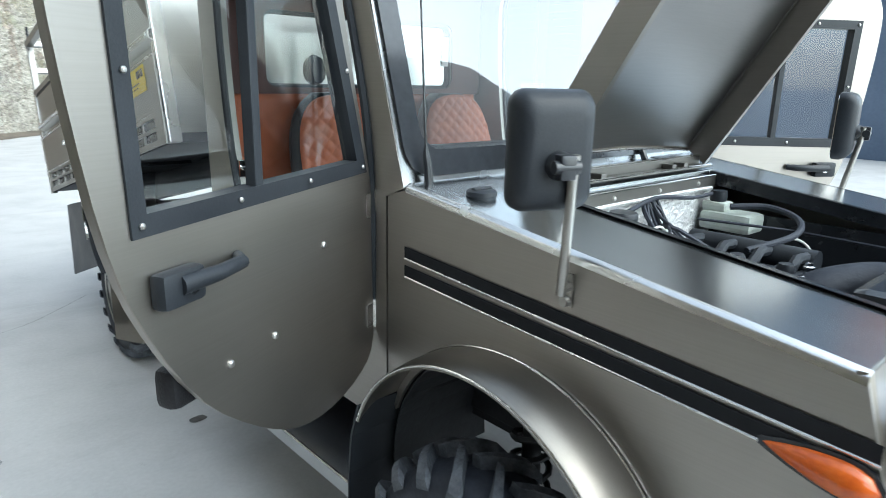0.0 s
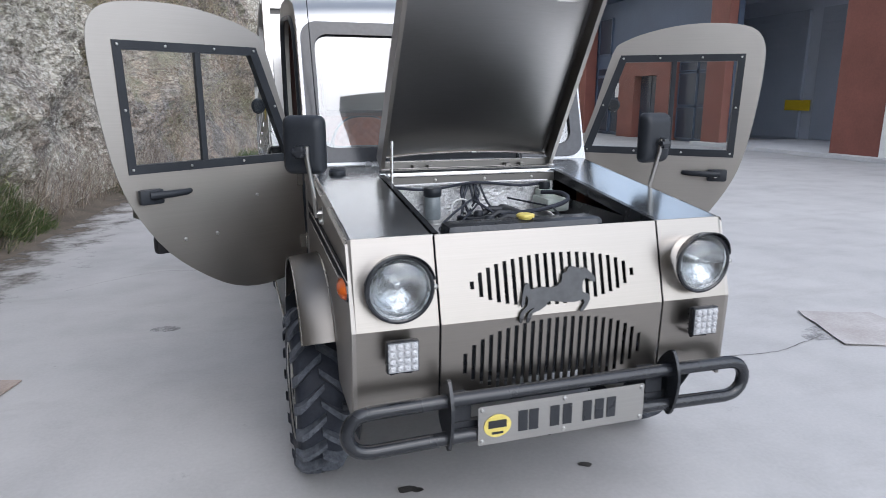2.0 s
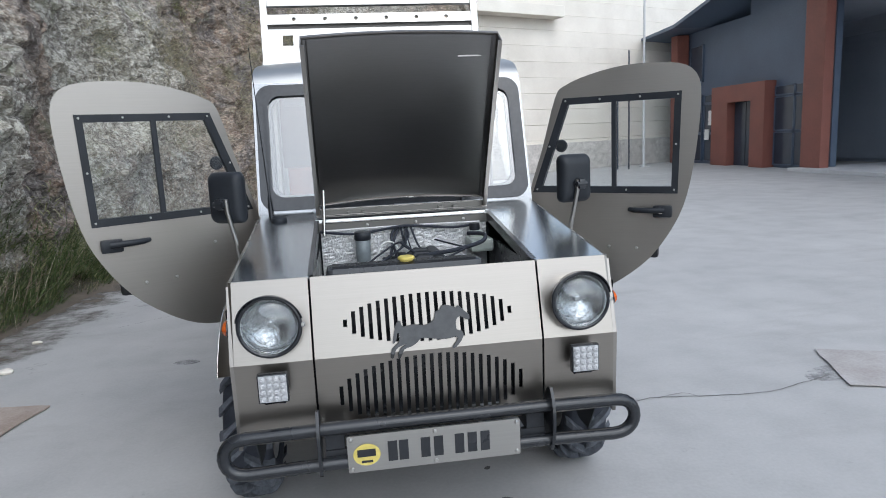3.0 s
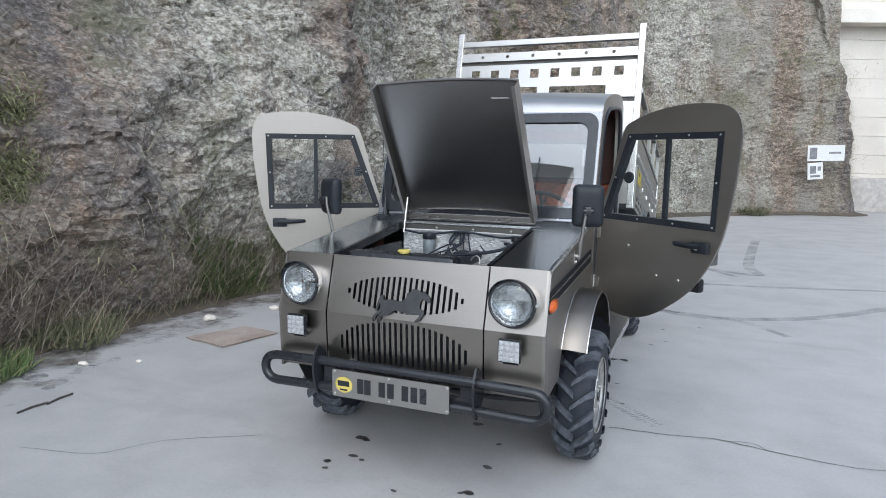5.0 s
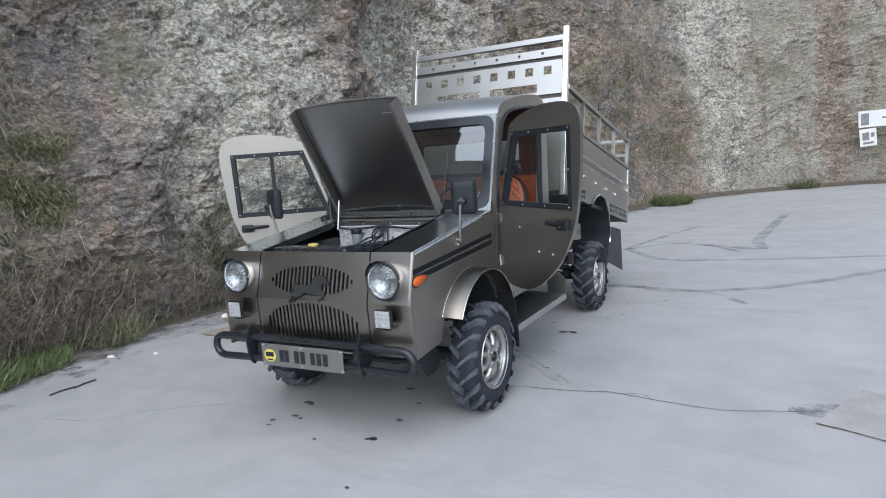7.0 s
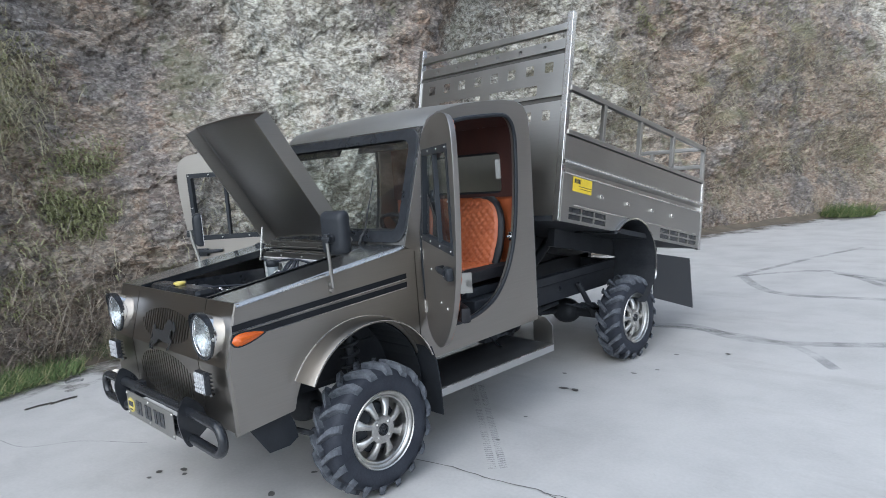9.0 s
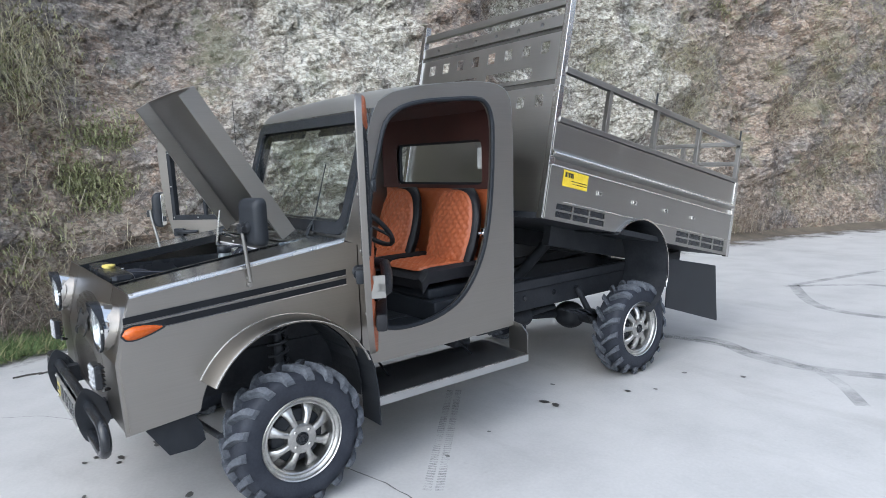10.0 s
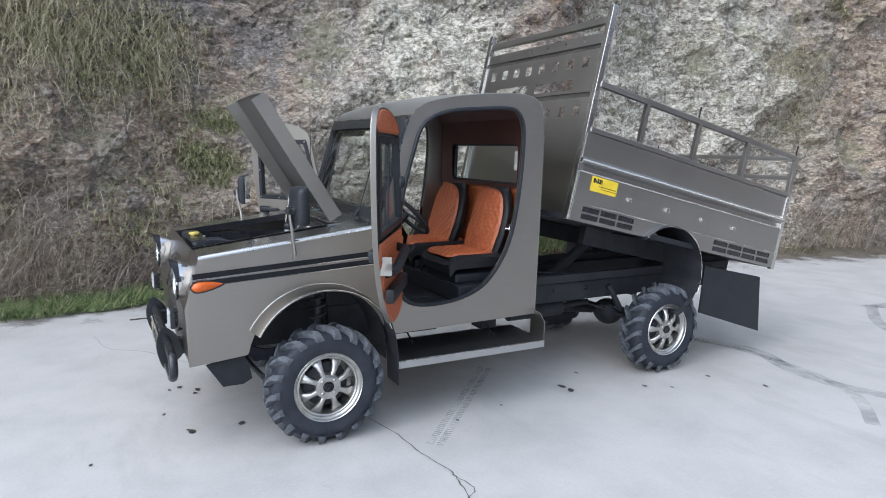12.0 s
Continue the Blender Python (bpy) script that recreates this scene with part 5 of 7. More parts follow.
for s in (1, -1):
    # lower side sheet, cut round the wheel arch and for the vents
    bm = bm_new()
    loops = [[(0.0, 0.0)] + ARC[::-1] + [(BL, 0.0), (BL, 0.305), (0.0, 0.305)]] + slots(0.085, 0.53, 0.022, 0.10, 3, 2) + slots(1.325, 1.97, 0.022, 0.10, 4, 2)
    sheet(bm, loops, lambda u, v: (s * BW, u, v), (-s * 0.006, 0, 0))
    sp = part("bed_side", bm, M_BED, bed, "bed side of brushed steel with slotted vents")
    bm = bm_new()
    box(bm, s * (BW - 0.012), s * (BW - 0.009), 0.07, 0.55, 0.012, 0.11)
    part("vent_back", bm, M_BLACK, sp)
    bm = bm_new()
    box(bm, s * (BW - 0.012), s * (BW - 0.009), 1.31, 1.99, 0.012, 0.11)
    part("vent_back", bm, M_BLACK, sp)
    # folded upper side
    bm = bm_new()
    prof = [(BW, 0.305), (BW - 0.018, 0.312), (BW - 0.020, 0.345), (BW + 0.004, 0.362), (BW + 0.006, 0.386), (BW - 0.006, 0.398), (BW - 0.006, 0.545), (BW - 0.03, 0.55)]
    strip(bm, [[(s * x, y, z) for x, z in prof] for y in (0.0, 0.7, 1.4, BL)])
    thicken(bm, 0.004)
    part("bed_side_fold", bm, M_BED, bed)
    bm = bm_new()
    tube(bm, [(s * (BW + 0.004), 0.01, 0.377), (s * (BW + 0.004), BL - 0.01, 0.377)], 0.008, 8)
    part("bead", bm, M_EDGE, bed, "bright rolled bead", smooth=True)
    bm = bm_new()
    tube(bm, [(s * (BW + 0.002), 0.005, 0.307), (s * (BW + 0.002), BL - 0.005, 0.307)], 0.004, 6)
    tube(bm, [(s * (BW + 0.001), 0.14, 0.115), (s * (BW + 0.001), BL - 0.005, 0.115)], 0.0025, 6)
    part("seam", bm, M_EDGE, bed)
    # rail of square tube
    bm = bm_new()
    box(bm, s * (BW - 0.035), s * BW, 0.02, BL, 0.555, 0.585, 0.003)
    part("lower_rail", bm, M_BED, bed)
    bm = bm_new()
    box(bm, s * (BW - 0.035), s * BW, 0.02, BL, 0.835, 0.87, 0.003)
    part("top_rail", bm, M_BED, bed)
    for y in (0.425, 0.925, 1.45, BL - 0.032):
        bm = bm_new()
        box(bm, s * (BW - 0.033), s * (BW - 0.002), y, y + 0.03, 0.585, 0.835, 0.002)
        part("rail_post", bm, M_BED, bed)
    bm = bm_new()
    box(bm, s * (BW - 0.03), s * (BW + 0.001), BL - 0.03, BL + 0.008, -0.01, 0.56, 0.003)
    part("corner_post", bm, M_EDGE, bed)
    for y in (0.92, BL - 0.02):
        bm = bm_new()
        tube(bm, [(s * (BW - 0.018), y, 0.86), (s * (BW - 0.018), y, 0.95)], 0.006, 6)
        part("rod", bm, M_CHASSIS, bed)
    # rope hooks
    for y in (0.445, 0.80, 1.155, 1.49):
        bm = bm_new()
        for o in (-0.013, 0.013):
            box(bm, s * (BW + 0.001), s * (BW + 0.012), y + o - 0.0045, y + o + 0.0045, 0.198, 0.224, 0.002)
        box(bm, s * (BW + 0.008), s * (BW + 0.012), y - 0.013, y + 0.013, 0.217, 0.224, 0.0015)
        part("rope_hook", bm, M_EDGE, bed, "small pale rope hook", smooth=True)
    # arch lip and black inner arch
    bm = bm_new()
    strip(bm, [[(s * (BW - 0.006), y, z), (s * (BW + 0.028), y, z + 0.001), (s * (BW + 0.030), y, z - 0.010)] for y, z in [(0.914 + 0.338 * math.cos(radians(a)), -0.213 + 0.338 * math.sin(radians(a))) for a in range(-14, 142, 3)]])
    thicken(bm, 0.003)
    part("arch_lip", bm, M_EDGE, bed, "bright wheel arch lip", smooth=True)
    bm = bm_new()
    strip(bm, [[(s * 0.40, y, z), (s * (BW + 0.022), y, z)] for y, z in [(0.914 + 0.332 * math.cos(radians(a)), -0.213 + 0.332 * math.sin(radians(a))) for a in range(-52, 148, 5)]])
    thicken(bm, 0.003)
    part("inner_arch", bm, M_CHASSIS, bed)
# tailgate and rear rail
bm = bm_new()
box(bm, -BW + 0.03, BW - 0.03, BL - 0.02, BL, 0.0, 0.55, 0.003)
part("tailgate", bm, M_BED, bed)
for z in (0.57, 0.70, 0.852):
    bm = bm_new()
    box(bm, -BW + 0.03, BW - 0.03, BL - 0.03, BL, z - 0.015, z + 0.015, 0.003)
    part("tail_rail", bm, M_BED, bed)
for x in (-0.24, 0.24):
    bm = bm_new()
    box(bm, x - 0.015, x + 0.015, BL - 0.028, BL - 0.002, 0.585, 0.84)
    part("rail_post", bm, M_BED, bed)
# headboard: sheet with square holes, dark bands, posts and cross bars
HX = 0.668
bm = bm_new()
loops = [[(-HX, 0.0), (HX, 0.0), (HX, 0.775), (-HX, 0.775)]]
for k in range(8):
    x = -0.54 + 1.08 * k / 7
    loops.append([(x - 0.032, 0.655), (x + 0.032, 0.655), (x + 0.032, 0.725), (x - 0.032, 0.725)])
sheet(bm, loops, lambda u, v: (u, 0.012, v), (0, 0.004, 0))
hb = part("headboard", bm, M_HEAD, bed, "steel headboard with square cut-outs")
bm = bm_new()
loops = [[(-HX, 0.805), (HX, 0.805), (HX, 1.075), (-HX, 1.075)]]
for k in range(8):
    x = -0.545 + 1.09 * k / 7
    loops.append([(x - 0.033, 0.965), (x + 0.033, 0.965), (x + 0.033, 1.033), (x - 0.033, 1.033)])
loops += [rounded(-0.46, -0.045, 0.825, 0.895, 0.01), rounded(0.045, 0.46, 0.825, 0.895, 0.01)]
sheet(bm, loops, lambda u, v: (u, 0.0, v), (0, 0.004, 0))
part("upper_sheet", bm, M_HEAD, hb)
for z0, z1 in ((0.772, 0.808), (1.072, 1.105)):
    bm = bm_new()
    box(bm, -HX, HX, 0.016, 0.045, z0, z1)
    part("dark_band", bm, surface("weathered_olive_band", (0.06, 0.056, 0.05), (0.09, 0.085, 0.078), 8, 0.5, 0.4), hb, "dark folded band")
bm = bm_new()
loops = [[(-HX, 1.105), (HX, 1.105), (HX, 1.17), (-HX, 1.17)]]
for k in range(6):
    x = -0.5 + 1.0 * k / 5
    loops.append([(x + 0.013 * math.cos(a * math.pi / 5), 1.138 + 0.013 * math.sin(a * math.pi / 5)) for a in range(10)])
sheet(bm, loops, lambda u, v: (u, -0.004, v), (0, 0.024, 0))
part("drilled_bar", bm, M_HEAD, hb)
bm = bm_new()
box(bm, -HX, HX, -0.006, 0.026, 1.225, 1.27, 0.004)
part("top_bar", bm, M_HEAD, hb)
for s in (1, -1):
    bm = bm_new()
    box(bm, s * HX, s * (HX + 0.045), -0.012, 0.03, 0.0, 1.335, 0.004)
    part("headboard_post", bm, M_EDGE, hb, "bright steel corner post")
# yellow labels with plain bars
for s in (1, -1):
    bm = bm_new()
    sheet(bm, [rounded(0.105, 0.325, 0.205, 0.298, 0.004)], lambda u, v: (s * (BW + 0.002), u, v), (s * 0.0012, 0, 0))
    lab = part("label", bm, M_YELLOW, bed, "yellow adhesive label")
    for y0, y1, z0, z1 in ((0.120, 0.136, 0.258, 0.286), (0.140, 0.145, 0.258, 0.286), (0.150, 0.164, 0.258, 0.286), (0.168, 0.184, 0.258, 0.286), (0.188, 0.193, 0.258, 0.286), (0.175, 0.318, 0.240, 0.244), (0.190, 0.318, 0.226, 0.229)):
        bm = bm_new()
        box(bm, s * (BW + 0.0032), s * (BW + 0.0042), y0, y1, z0, z1)
        part("label_bar", bm, M_BLACK, lab)

# door strikers on the pillars
for s in (1, -1):
    bm = bm_new()
    box(bm, s * (S - 0.028), s * (S - 0.004), 1.775, 1.80, 1.045, 1.10, 0.003)
    tube(bm, [(s * (S - 0.016), 1.785, 1.072), (s * (S - 0.016), 1.745, 1.075)], 0.007, 8)
    part("door_striker", bm, M_CHROME, truck, "bright door striker")

# ---- chassis ----
for s in (1, -1):
    bm = bm_new()
    box(bm, s * 0.30, s * 0.36, 0.05, 1.95, 0.475, 0.635, 0.006)
    box(bm, s * 0.30, s * 0.36, 1.95, 4.05, 0.505, 0.638, 0.006)
    rail = part("chassis_rail", bm, M_CHASSIS, truck, "dusty black chassis rail")
    for y in (2.1, 2.35, 2.62):
        bm = bm_new()
        lathe(bm, [(0.0, 0.004), (0.016, 0.004), (0.018, 0.0)], 12, Matrix.Translation((s * 0.361, y, 0.585)) @ Matrix.Rotation(radians(0 if s > 0 else 180), 4, "Z"))
        part("rivet", bm, M_BLACK, rail)
    bm = bm_new()                                   # upper frame under the bed
    box(bm, s * 0.34, s * 0.39, 2.02, 4.05, 0.645, 0.70, 0.004)
    part("upper_frame", bm, M_CHASSIS, truck)
    # side plate behind the rear wheel
    bm = bm_new()
    sheet(bm, [[(3.44, 0.39), (4.13, 0.17), (4.095, 0.605), (3.98, 0.63), (3.47, 0.735)]], lambda u, v: (s * 0.66, u, v), (-s * 0.006, 0, 0))
    fl = part("rear_mudguard", bm, M_MATT, truck, "black side mudguard plate")
    bm = bm_new()
    box(bm, s * 0.36, s * 0.655, 3.95, 3.98, 0.55, 0.60)
    part("mudguard_stay", bm, M_CHASSIS, fl)
    # running board with end plate
    bm = bm_new()
    strip(bm, [[(s * 0.37, y, 0.392), (s * 0.742, y, 0.385), (s * 0.746, y, 0.380), (s * 0.746, y, 0.342)] for y in (1.0, 1.5, 1.985)])
    thicken(bm, 0.004)
    rb = part("running_board", bm, brushed("board_steel", (0.46, 0.465, 0.47), (260, 3, 260), 0.3), truck, "folded steel running board")
    bm = bm_new()
    tube(bm, [(s * 0.744, 1.0, 0.383), (s * 0.744, 1.985, 0.383)], 0.004, 6)
    part("board_edge", bm, M_EDGE, rb)
    bm = bm_new()
    sheet(bm, [[(0.60, 0.385), (0.745, 0.385), (0.745, 0.50), (0.70, 0.545), (0.62, 0.555), (0.60, 0.50)]], lambda u, v: (s * u, 1.98, v), (0, 0.004, 0))
    part("end_plate", bm, M_BED, rb)
    for y in (1.2, 1.75):
        bm = bm_new()
        tube(bm, [(s * 0.36, y, 0.48), (s * 0.55, y, 0.376), (s * 0.73, y, 0.374)], 0.006, 6)
        part("board_stay", bm, M_CHASSIS, rb)
    # springs and dampers at the front
    bm = bm_new()
    tube(bm, [(s * 0.52 + 0.042 * math.cos(0.55 * k), 0.62 + 0.042 * math.sin(0.55 * k), 0.38 + 0.0045 * k) for k in range(90)], 0.008, 6)
    part("coil_spring", bm, M_CHASSIS, truck, "black coil spring", smooth=True)
    bm = bm_new()
    tube(bm, [(s * 0.52, 0.62, 0.34), (s * 0.52, 0.62, 0.80)], [0.026, 0.018], 10)
    part("damper", bm, M_CHASSIS, truck, smooth=True)
    # leaf spring at the rear
    bm = bm_new()
    for k in range(4):
        L_ = 0.48 - 0.09 * k
        strip(bm, [[(s * 0.415, 3.095 + L_ * t, 0.375 - 0.013 * k + 0.10 * t * t), (s * 0.475, 3.095 + L_ * t, 0.375 - 0.013 * k + 0.10 * t * t)] for t in (-1, -0.66, -0.33, 0, 0.33, 0.66, 1)])
    thicken(bm, 0.010)
    part("leaf_spring", bm, M_CHASSIS, truck)
    bm = bm_new()
    tube(bm, [(s * 0.445, 2.93, 0.34), (s * 0.40, 2.80, 0.60)], [0.024, 0.018], 10)
    part("damper", bm, M_CHASSIS, truck, smooth=True)
for y in (0.60, 3.095):
    bm = bm_new()
    tube(bm, [(-0.62, y, 0.304), (0.62, y, 0.304)], 0.036, 12)
    bmesh.ops.create_uvsphere(bm, u_segments=16, v_segments=10, radius=0.105, matrix=Matrix.Translation((0.08, y, 0.304)) @ Matrix.Diagonal((1.15, 1.0, 0.95, 1)))
    part("axle", bm, M_CHASSIS, truck, "black axle with round casing", smooth=True)
bm = bm_new()
tube(bm, [(0.02, 1.9, 0.46), (0.06, 2.95, 0.33)], 0.03, 10)
part("drive_shaft", bm, M_CHASSIS, truck, smooth=True)
bm = bm_new()
tube(bm, [(0.2, 1.4, 0.44), (0.22, 2.02, 0.43), (0.22, 2.06, 0.43), (0.22, 2.5, 0.43), (0.22, 2.54, 0.43), (0.24, 2.75, 0.45)], [0.02, 0.02, 0.062, 0.062, 0.02, 0.02], 14)
part("exhaust", bm, M_CHASSIS, truck, "dusty exhaust pipe and silencer", smooth=True)
bm = bm_new()
box(bm, -0.16, 0.14, 1.95, 2.2, 0.36, 0.52, 0.03)
part("transfer_box", bm, M_CHASSIS, truck)
for y in (0.12, 1.1, 2.05, 2.75, 3.9):
    bm = bm_new()
    box(bm, -0.31, 0.31, y, y + 0.06, 0.50, 0.60)
    part("cross_member", bm, M_CHASSIS, truck)
bm = bm_new()
tube(bm, [(-0.62, 0.30, 0.36), (-0.3, 0.30, 0.33), (0.3, 0.30, 0.33), (0.62, 0.30, 0.36)], 0.014, 8)
part("track_rod", bm, M_CHASSIS, truck, smooth=True)
bm = bm_new()
tube(bm, [(0.10, 2.38, 0.55), (0.10, 2.86, 0.885)], 0.037, 16)
tube(bm, [(0.10, 2.84, 0.872), (0.10, 2.87, 0.892)], 0.042, 16)
ram = part("tipping_ram", bm, M_CHASSIS, truck, "hydraulic tipping ram", smooth=True)
bm = bm_new()
tube(bm, [(0.10, 2.86, 0.885), (0.10, 3.0, 0.982)], 0.026, 12)
part("ram_rod", bm, M_CHROME, ram, smooth=True)
bm = bm_new()
tube(bm, [(0.30, 2.1, 0.70), (0.26, 2.15, 0.74), (0.2, 2.2, 0.73), (0.14, 2.2, 0.68)], 0.007, 6)
tube(bm, [(0.34, 2.0, 0.66), (0.3, 2.2, 0.72), (0.32, 2.5, 0.69), (0.34, 2.8, 0.70)], 0.006, 6)
part("hydraulic_hose", bm, M_RUBBER, truck, "black hydraulic hoses", smooth=True)
bm = bm_new()
box(bm, -0.25, 0.25, 1.0, 1.5, 0.38, 0.52, 0.02)
box(bm, 0.30, 0.42, 1.72, 1.84, 0.40, 0.52, 0.01)
part("gearbox", bm, M_CHASSIS, truck)

# ---- cab inside ----
bm = bm_new()
box(bm, -S + 0.035, S - 0.035, 0.95, 1.96, 0.60, 0.63)
box(bm, -S + 0.035, S - 0.035, 1.45, 1.96, 0.63, 0.74, 0.01)
box(bm, -S + 0.035, S - 0.035, 0.93, 0.95, 0.60, 1.10)
part("cab_floor", bm, M_MATT, truck, "black rubber cab floor")
bm = bm_new()
strip(bm, [[(x, y, z) for x in (-S + 0.04, 0, S - 0.04)] for y, z in ((0.95, 0.95), (1.10, 0.98), (1.12, 1.06), (1.08, 1.115), (0.96, 1.13))])
dash = part("dashboard", bm, M_MATT, truck, "black dashboard", smooth=True)
bm = bm_new()
c, ax, bx = Vector((0.30, 1.25, 1.15)), Vector((1, 0, 0)), Vector((0, -0.70, 0.71)).normalized()
tube(bm, [c + 0.165 * (math.cos(2 * math.pi * k / 36) * ax + math.sin(2 * math.pi * k / 36) * bx) for k in range(36)], 0.013, 8, True)
for a in (90, 210, 330):
    tube(bm, [c + Vector((0, -0.03, 0.02)) * 0.5, c + 0.162 * (math.cos(radians(a)) * ax + math.sin(radians(a)) * bx)], 0.009, 6)
tube(bm, [c, (0.30, 1.08, 0.98)], 0.022, 10)
part("steering_wheel", bm, M_LEATHER, truck, "black steering wheel on its column", smooth=True)
for x in (0.22, 0.16, 0.40):
    bm = bm_new()
    tube(bm, [(x, 1.05, 0.85), (x, 1.08, 0.72), (x, 1.12, 0.68)], 0.008, 6)
    box(bm, x - 0.025, x + 0.025, 1.11, 1.13, 0.65, 0.70, 0.004)
    part("pedal", bm, M_MATT, truck)
bm = bm_new()
tube(bm, [(0.0, 1.25, 0.63), (0.02, 1.28, 0.80), (0.03, 1.25, 0.93)], [0.012, 0.009, 0.009], 8)
bmesh.ops.create_uvsphere(bm, u_segments=12, v_segments=8, radius=0.024, matrix=Matrix.Translation((0.03, 1.25, 0.945)))
part("gear_lever", bm, M_MATT, truck, smooth=True)


def seat(x):
    bm = bm_new()
    box(bm, x - 0.20, x + 0.20, 1.46, 1.91, 0.74, 0.80, 0.02)
    st = part("seat", bm, M_MATT, truck, "orange quilted seat with black bolsters")
    bm = bm_new()                                    # cushion edges
    rows = []
    for y, z, w in ((1.43, 0.80, 0.19), (1.42, 0.85, 0.205), (1.46, 0.90, 0.21), (1.65, 0.905, 0.215), (1.88, 0.90, 0.21)):
        rows.append([(x - w, y, z - 0.07), (x - w, y, z - 0.01), (x - w + 0.03, y, z + 0.008), (x - w + 0.065, y, z - 0.002), (x + w - 0.065, y, z - 0.002), (x + w - 0.03, y, z + 0.008), (x + w, y, z - 0.01), (x + w, y, z - 0.07)])
    strip(bm, rows)
    part("cushion", bm, M_LEATHER, st, "black leather cushion edge", smooth=True)
    bm = bm_new()
    quilt(bm, rounded(x - 0.165, x + 0.165, 1.435, 1.87, 0.05), lambda u, v, h: (u, v, 0.917 + 0.020 * math.sin(min(1, (v - 1.42) / 0.10) * 1.57) - 0.020 + h), 0.0075, 0.05, 0.005)
    part("cushion_top", bm, M_ORANGE, st, "quilted orange leather", smooth=True)
    bm = bm_new()                                    # backrest shell
    rows = []
    for t in range(15):
        q = t / 14
        z = 0.86 + 0.445 * q
        y = 1.745 + 0.13 * q
        w = 0.205 * math.sqrt(max(0.04, 1 - max(0, (q - 0.35) / 0.68) ** 2.8)) * (0.86 + 0.14 * min(1, q / 0.3))
        d = 0.115 * (1 - 0.35 * q)
        rows.append([(x + w * math.cos(a), y + (d if math.sin(a) > 0 else 0.040) * math.sin(a), z) for a in [2 * math.pi * k / 24 for k in range(25)]])
    vs = strip(bm, rows)
    bm.faces.new(vs[-1][:-1])
    bmesh.ops.remove_doubles(bm, verts=bm.verts, dist=0.0003)
    part("backrest", bm, M_LEATHER, st, "black leather backrest shell", smooth=True)
    bm = bm_new()
    poly = [(x - 0.135, 0.895), (x + 0.135, 0.895), (x + 0.175, 0.99), (x + 0.182, 1.08), (x + 0.166, 1.19), (x + 0.125, 1.265), (x + 0.055, 1.298), (x - 0.055, 1.298), (x - 0.125, 1.265), (x - 0.166, 1.19), (x - 0.182, 1.08), (x - 0.175, 0.99)]
    quilt(bm, smooth_loop(poly, 3), lambda u, v, h: (u, 1.686 + 0.13 * (v - 0.86) / 0.445 + 0.7 * (u - x) ** 2 - h, v), 0.0075, 0.05, 0.005)
    part("backrest_pad", bm, M_ORANGE, st, "quilted orange leather", smooth=True)


seat(0.34)
seat(-0.225)
bm = bm_new()
quilt(bm, [(-0.58, 0.75), (0.58, 0.75), (0.58, 1.30), (-0.58, 1.30)], lambda u, v, h: (u, 1.955 - h, v), 0.007, 0.07, 0.016)
part("rear_lining", bm, M_ORANGE, truck, "quilted orange rear lining", smooth=True)
bm = bm_new()
sheet(bm, [[(-0.60, 1.30), (0.60, 1.30), (0.60, 1.74), (-0.60, 1.74)], rounded(-0.435, 0.435, 1.322, 1.582, 0.04)], lambda u, v: (u, 1.952, v), (0, 0.006, 0))
strip(bm, [[(x, y, z) for x in (-0.60, -0.3, 0, 0.3, 0.60)] for y, z in ((1.95, 1.74), (1.90, 1.80), (1.6, 1.825), (1.3, 1.79), (1.16, 1.73))])
for s in (1, -1):
    strip(bm, [[(s * 0.60, y, z), (s * 0.604, y, z + 0.02)] for y, z in ((1.95, 1.74), (1.90, 1.80), (1.6, 1.825), (1.3, 1.79))])
part("head_lining", bm, M_LINING, truck, "dark maroon padded head lining")
bm = bm_new()
for k in range(5):
    box(bm, 0.385, 0.420, 1.962, 1.966, 1.425 + 0.022 * k, 1.437 + 0.022 * k)
box(bm, 0.38, 0.425, 1.9665, 1.9675, 1.415, 1.535)
part("window_notice", bm, M_WHITE, truck, "small white notice on the rear window")

# ---- engine bay ----
bm = bm_new()
box(bm, -CAP + 0.012, CAP - 0.012, 0.1, 0.70, 0.66, 0.68)
part("bay_floor", bm, M_CHASSIS, truck)
bm = bm_new()
box(bm, -0.15, 0.12, 0.24, 0.64, 0.68, 0.895, 0.015)
eng = part("engine", bm, M_CHASSIS, truck, "black engine with valve cover, hoses and clips")
bm = bm_new()                                        # ribbed valve cover
box(bm, -0.10, 0.05, 0.28, 0.63, 0.895, 0.950, 0.02)
cover = part("valve_cover", bm, M_MATT, eng, "black ribbed valve cover")
for k in range(6):
    bm = bm_new()
    box(bm, -0.085, 0.035, 0.30 + 0.055 * k, 0.314 + 0.055 * k, 0.948, 0.957, 0.003)
    part("cover_rib", bm, M_MATT, cover)
for y in (0.33, 0.44, 0.55):
    bm = bm_new()
    lathe(bm, [(0.0, 0.02), (0.016, 0.018), (0.02, 0.008), (0.02, -0.006)], 12, Matrix.Translation((-0.03, y, 0.958)) @ Matrix.Rotation(radians(-90), 4, "Y"))
    part("cover_cap", bm, M_MATT, eng, smooth=True)
bm = bm_new()                                        # long inlet pipe beside the cover
tube(bm, [(0.105, 0.31, 0.955), (0.105, 0.40, 0.955), (0.10, 0.62, 0.955)], 0.032, 14)
for k in range(4):
    tube(bm, [(0.09, 0.33 + 0.085 * k, 0.97), (0.03, 0.33 + 0.085 * k, 0.975), (-0.01, 0.33 + 0.085 * k, 0.95)], 0.013, 8)
part("inlet_pipe", bm, M_MATT, eng, smooth=True)
bm = bm_new()                                        # fat elbow hose to the radiator tank
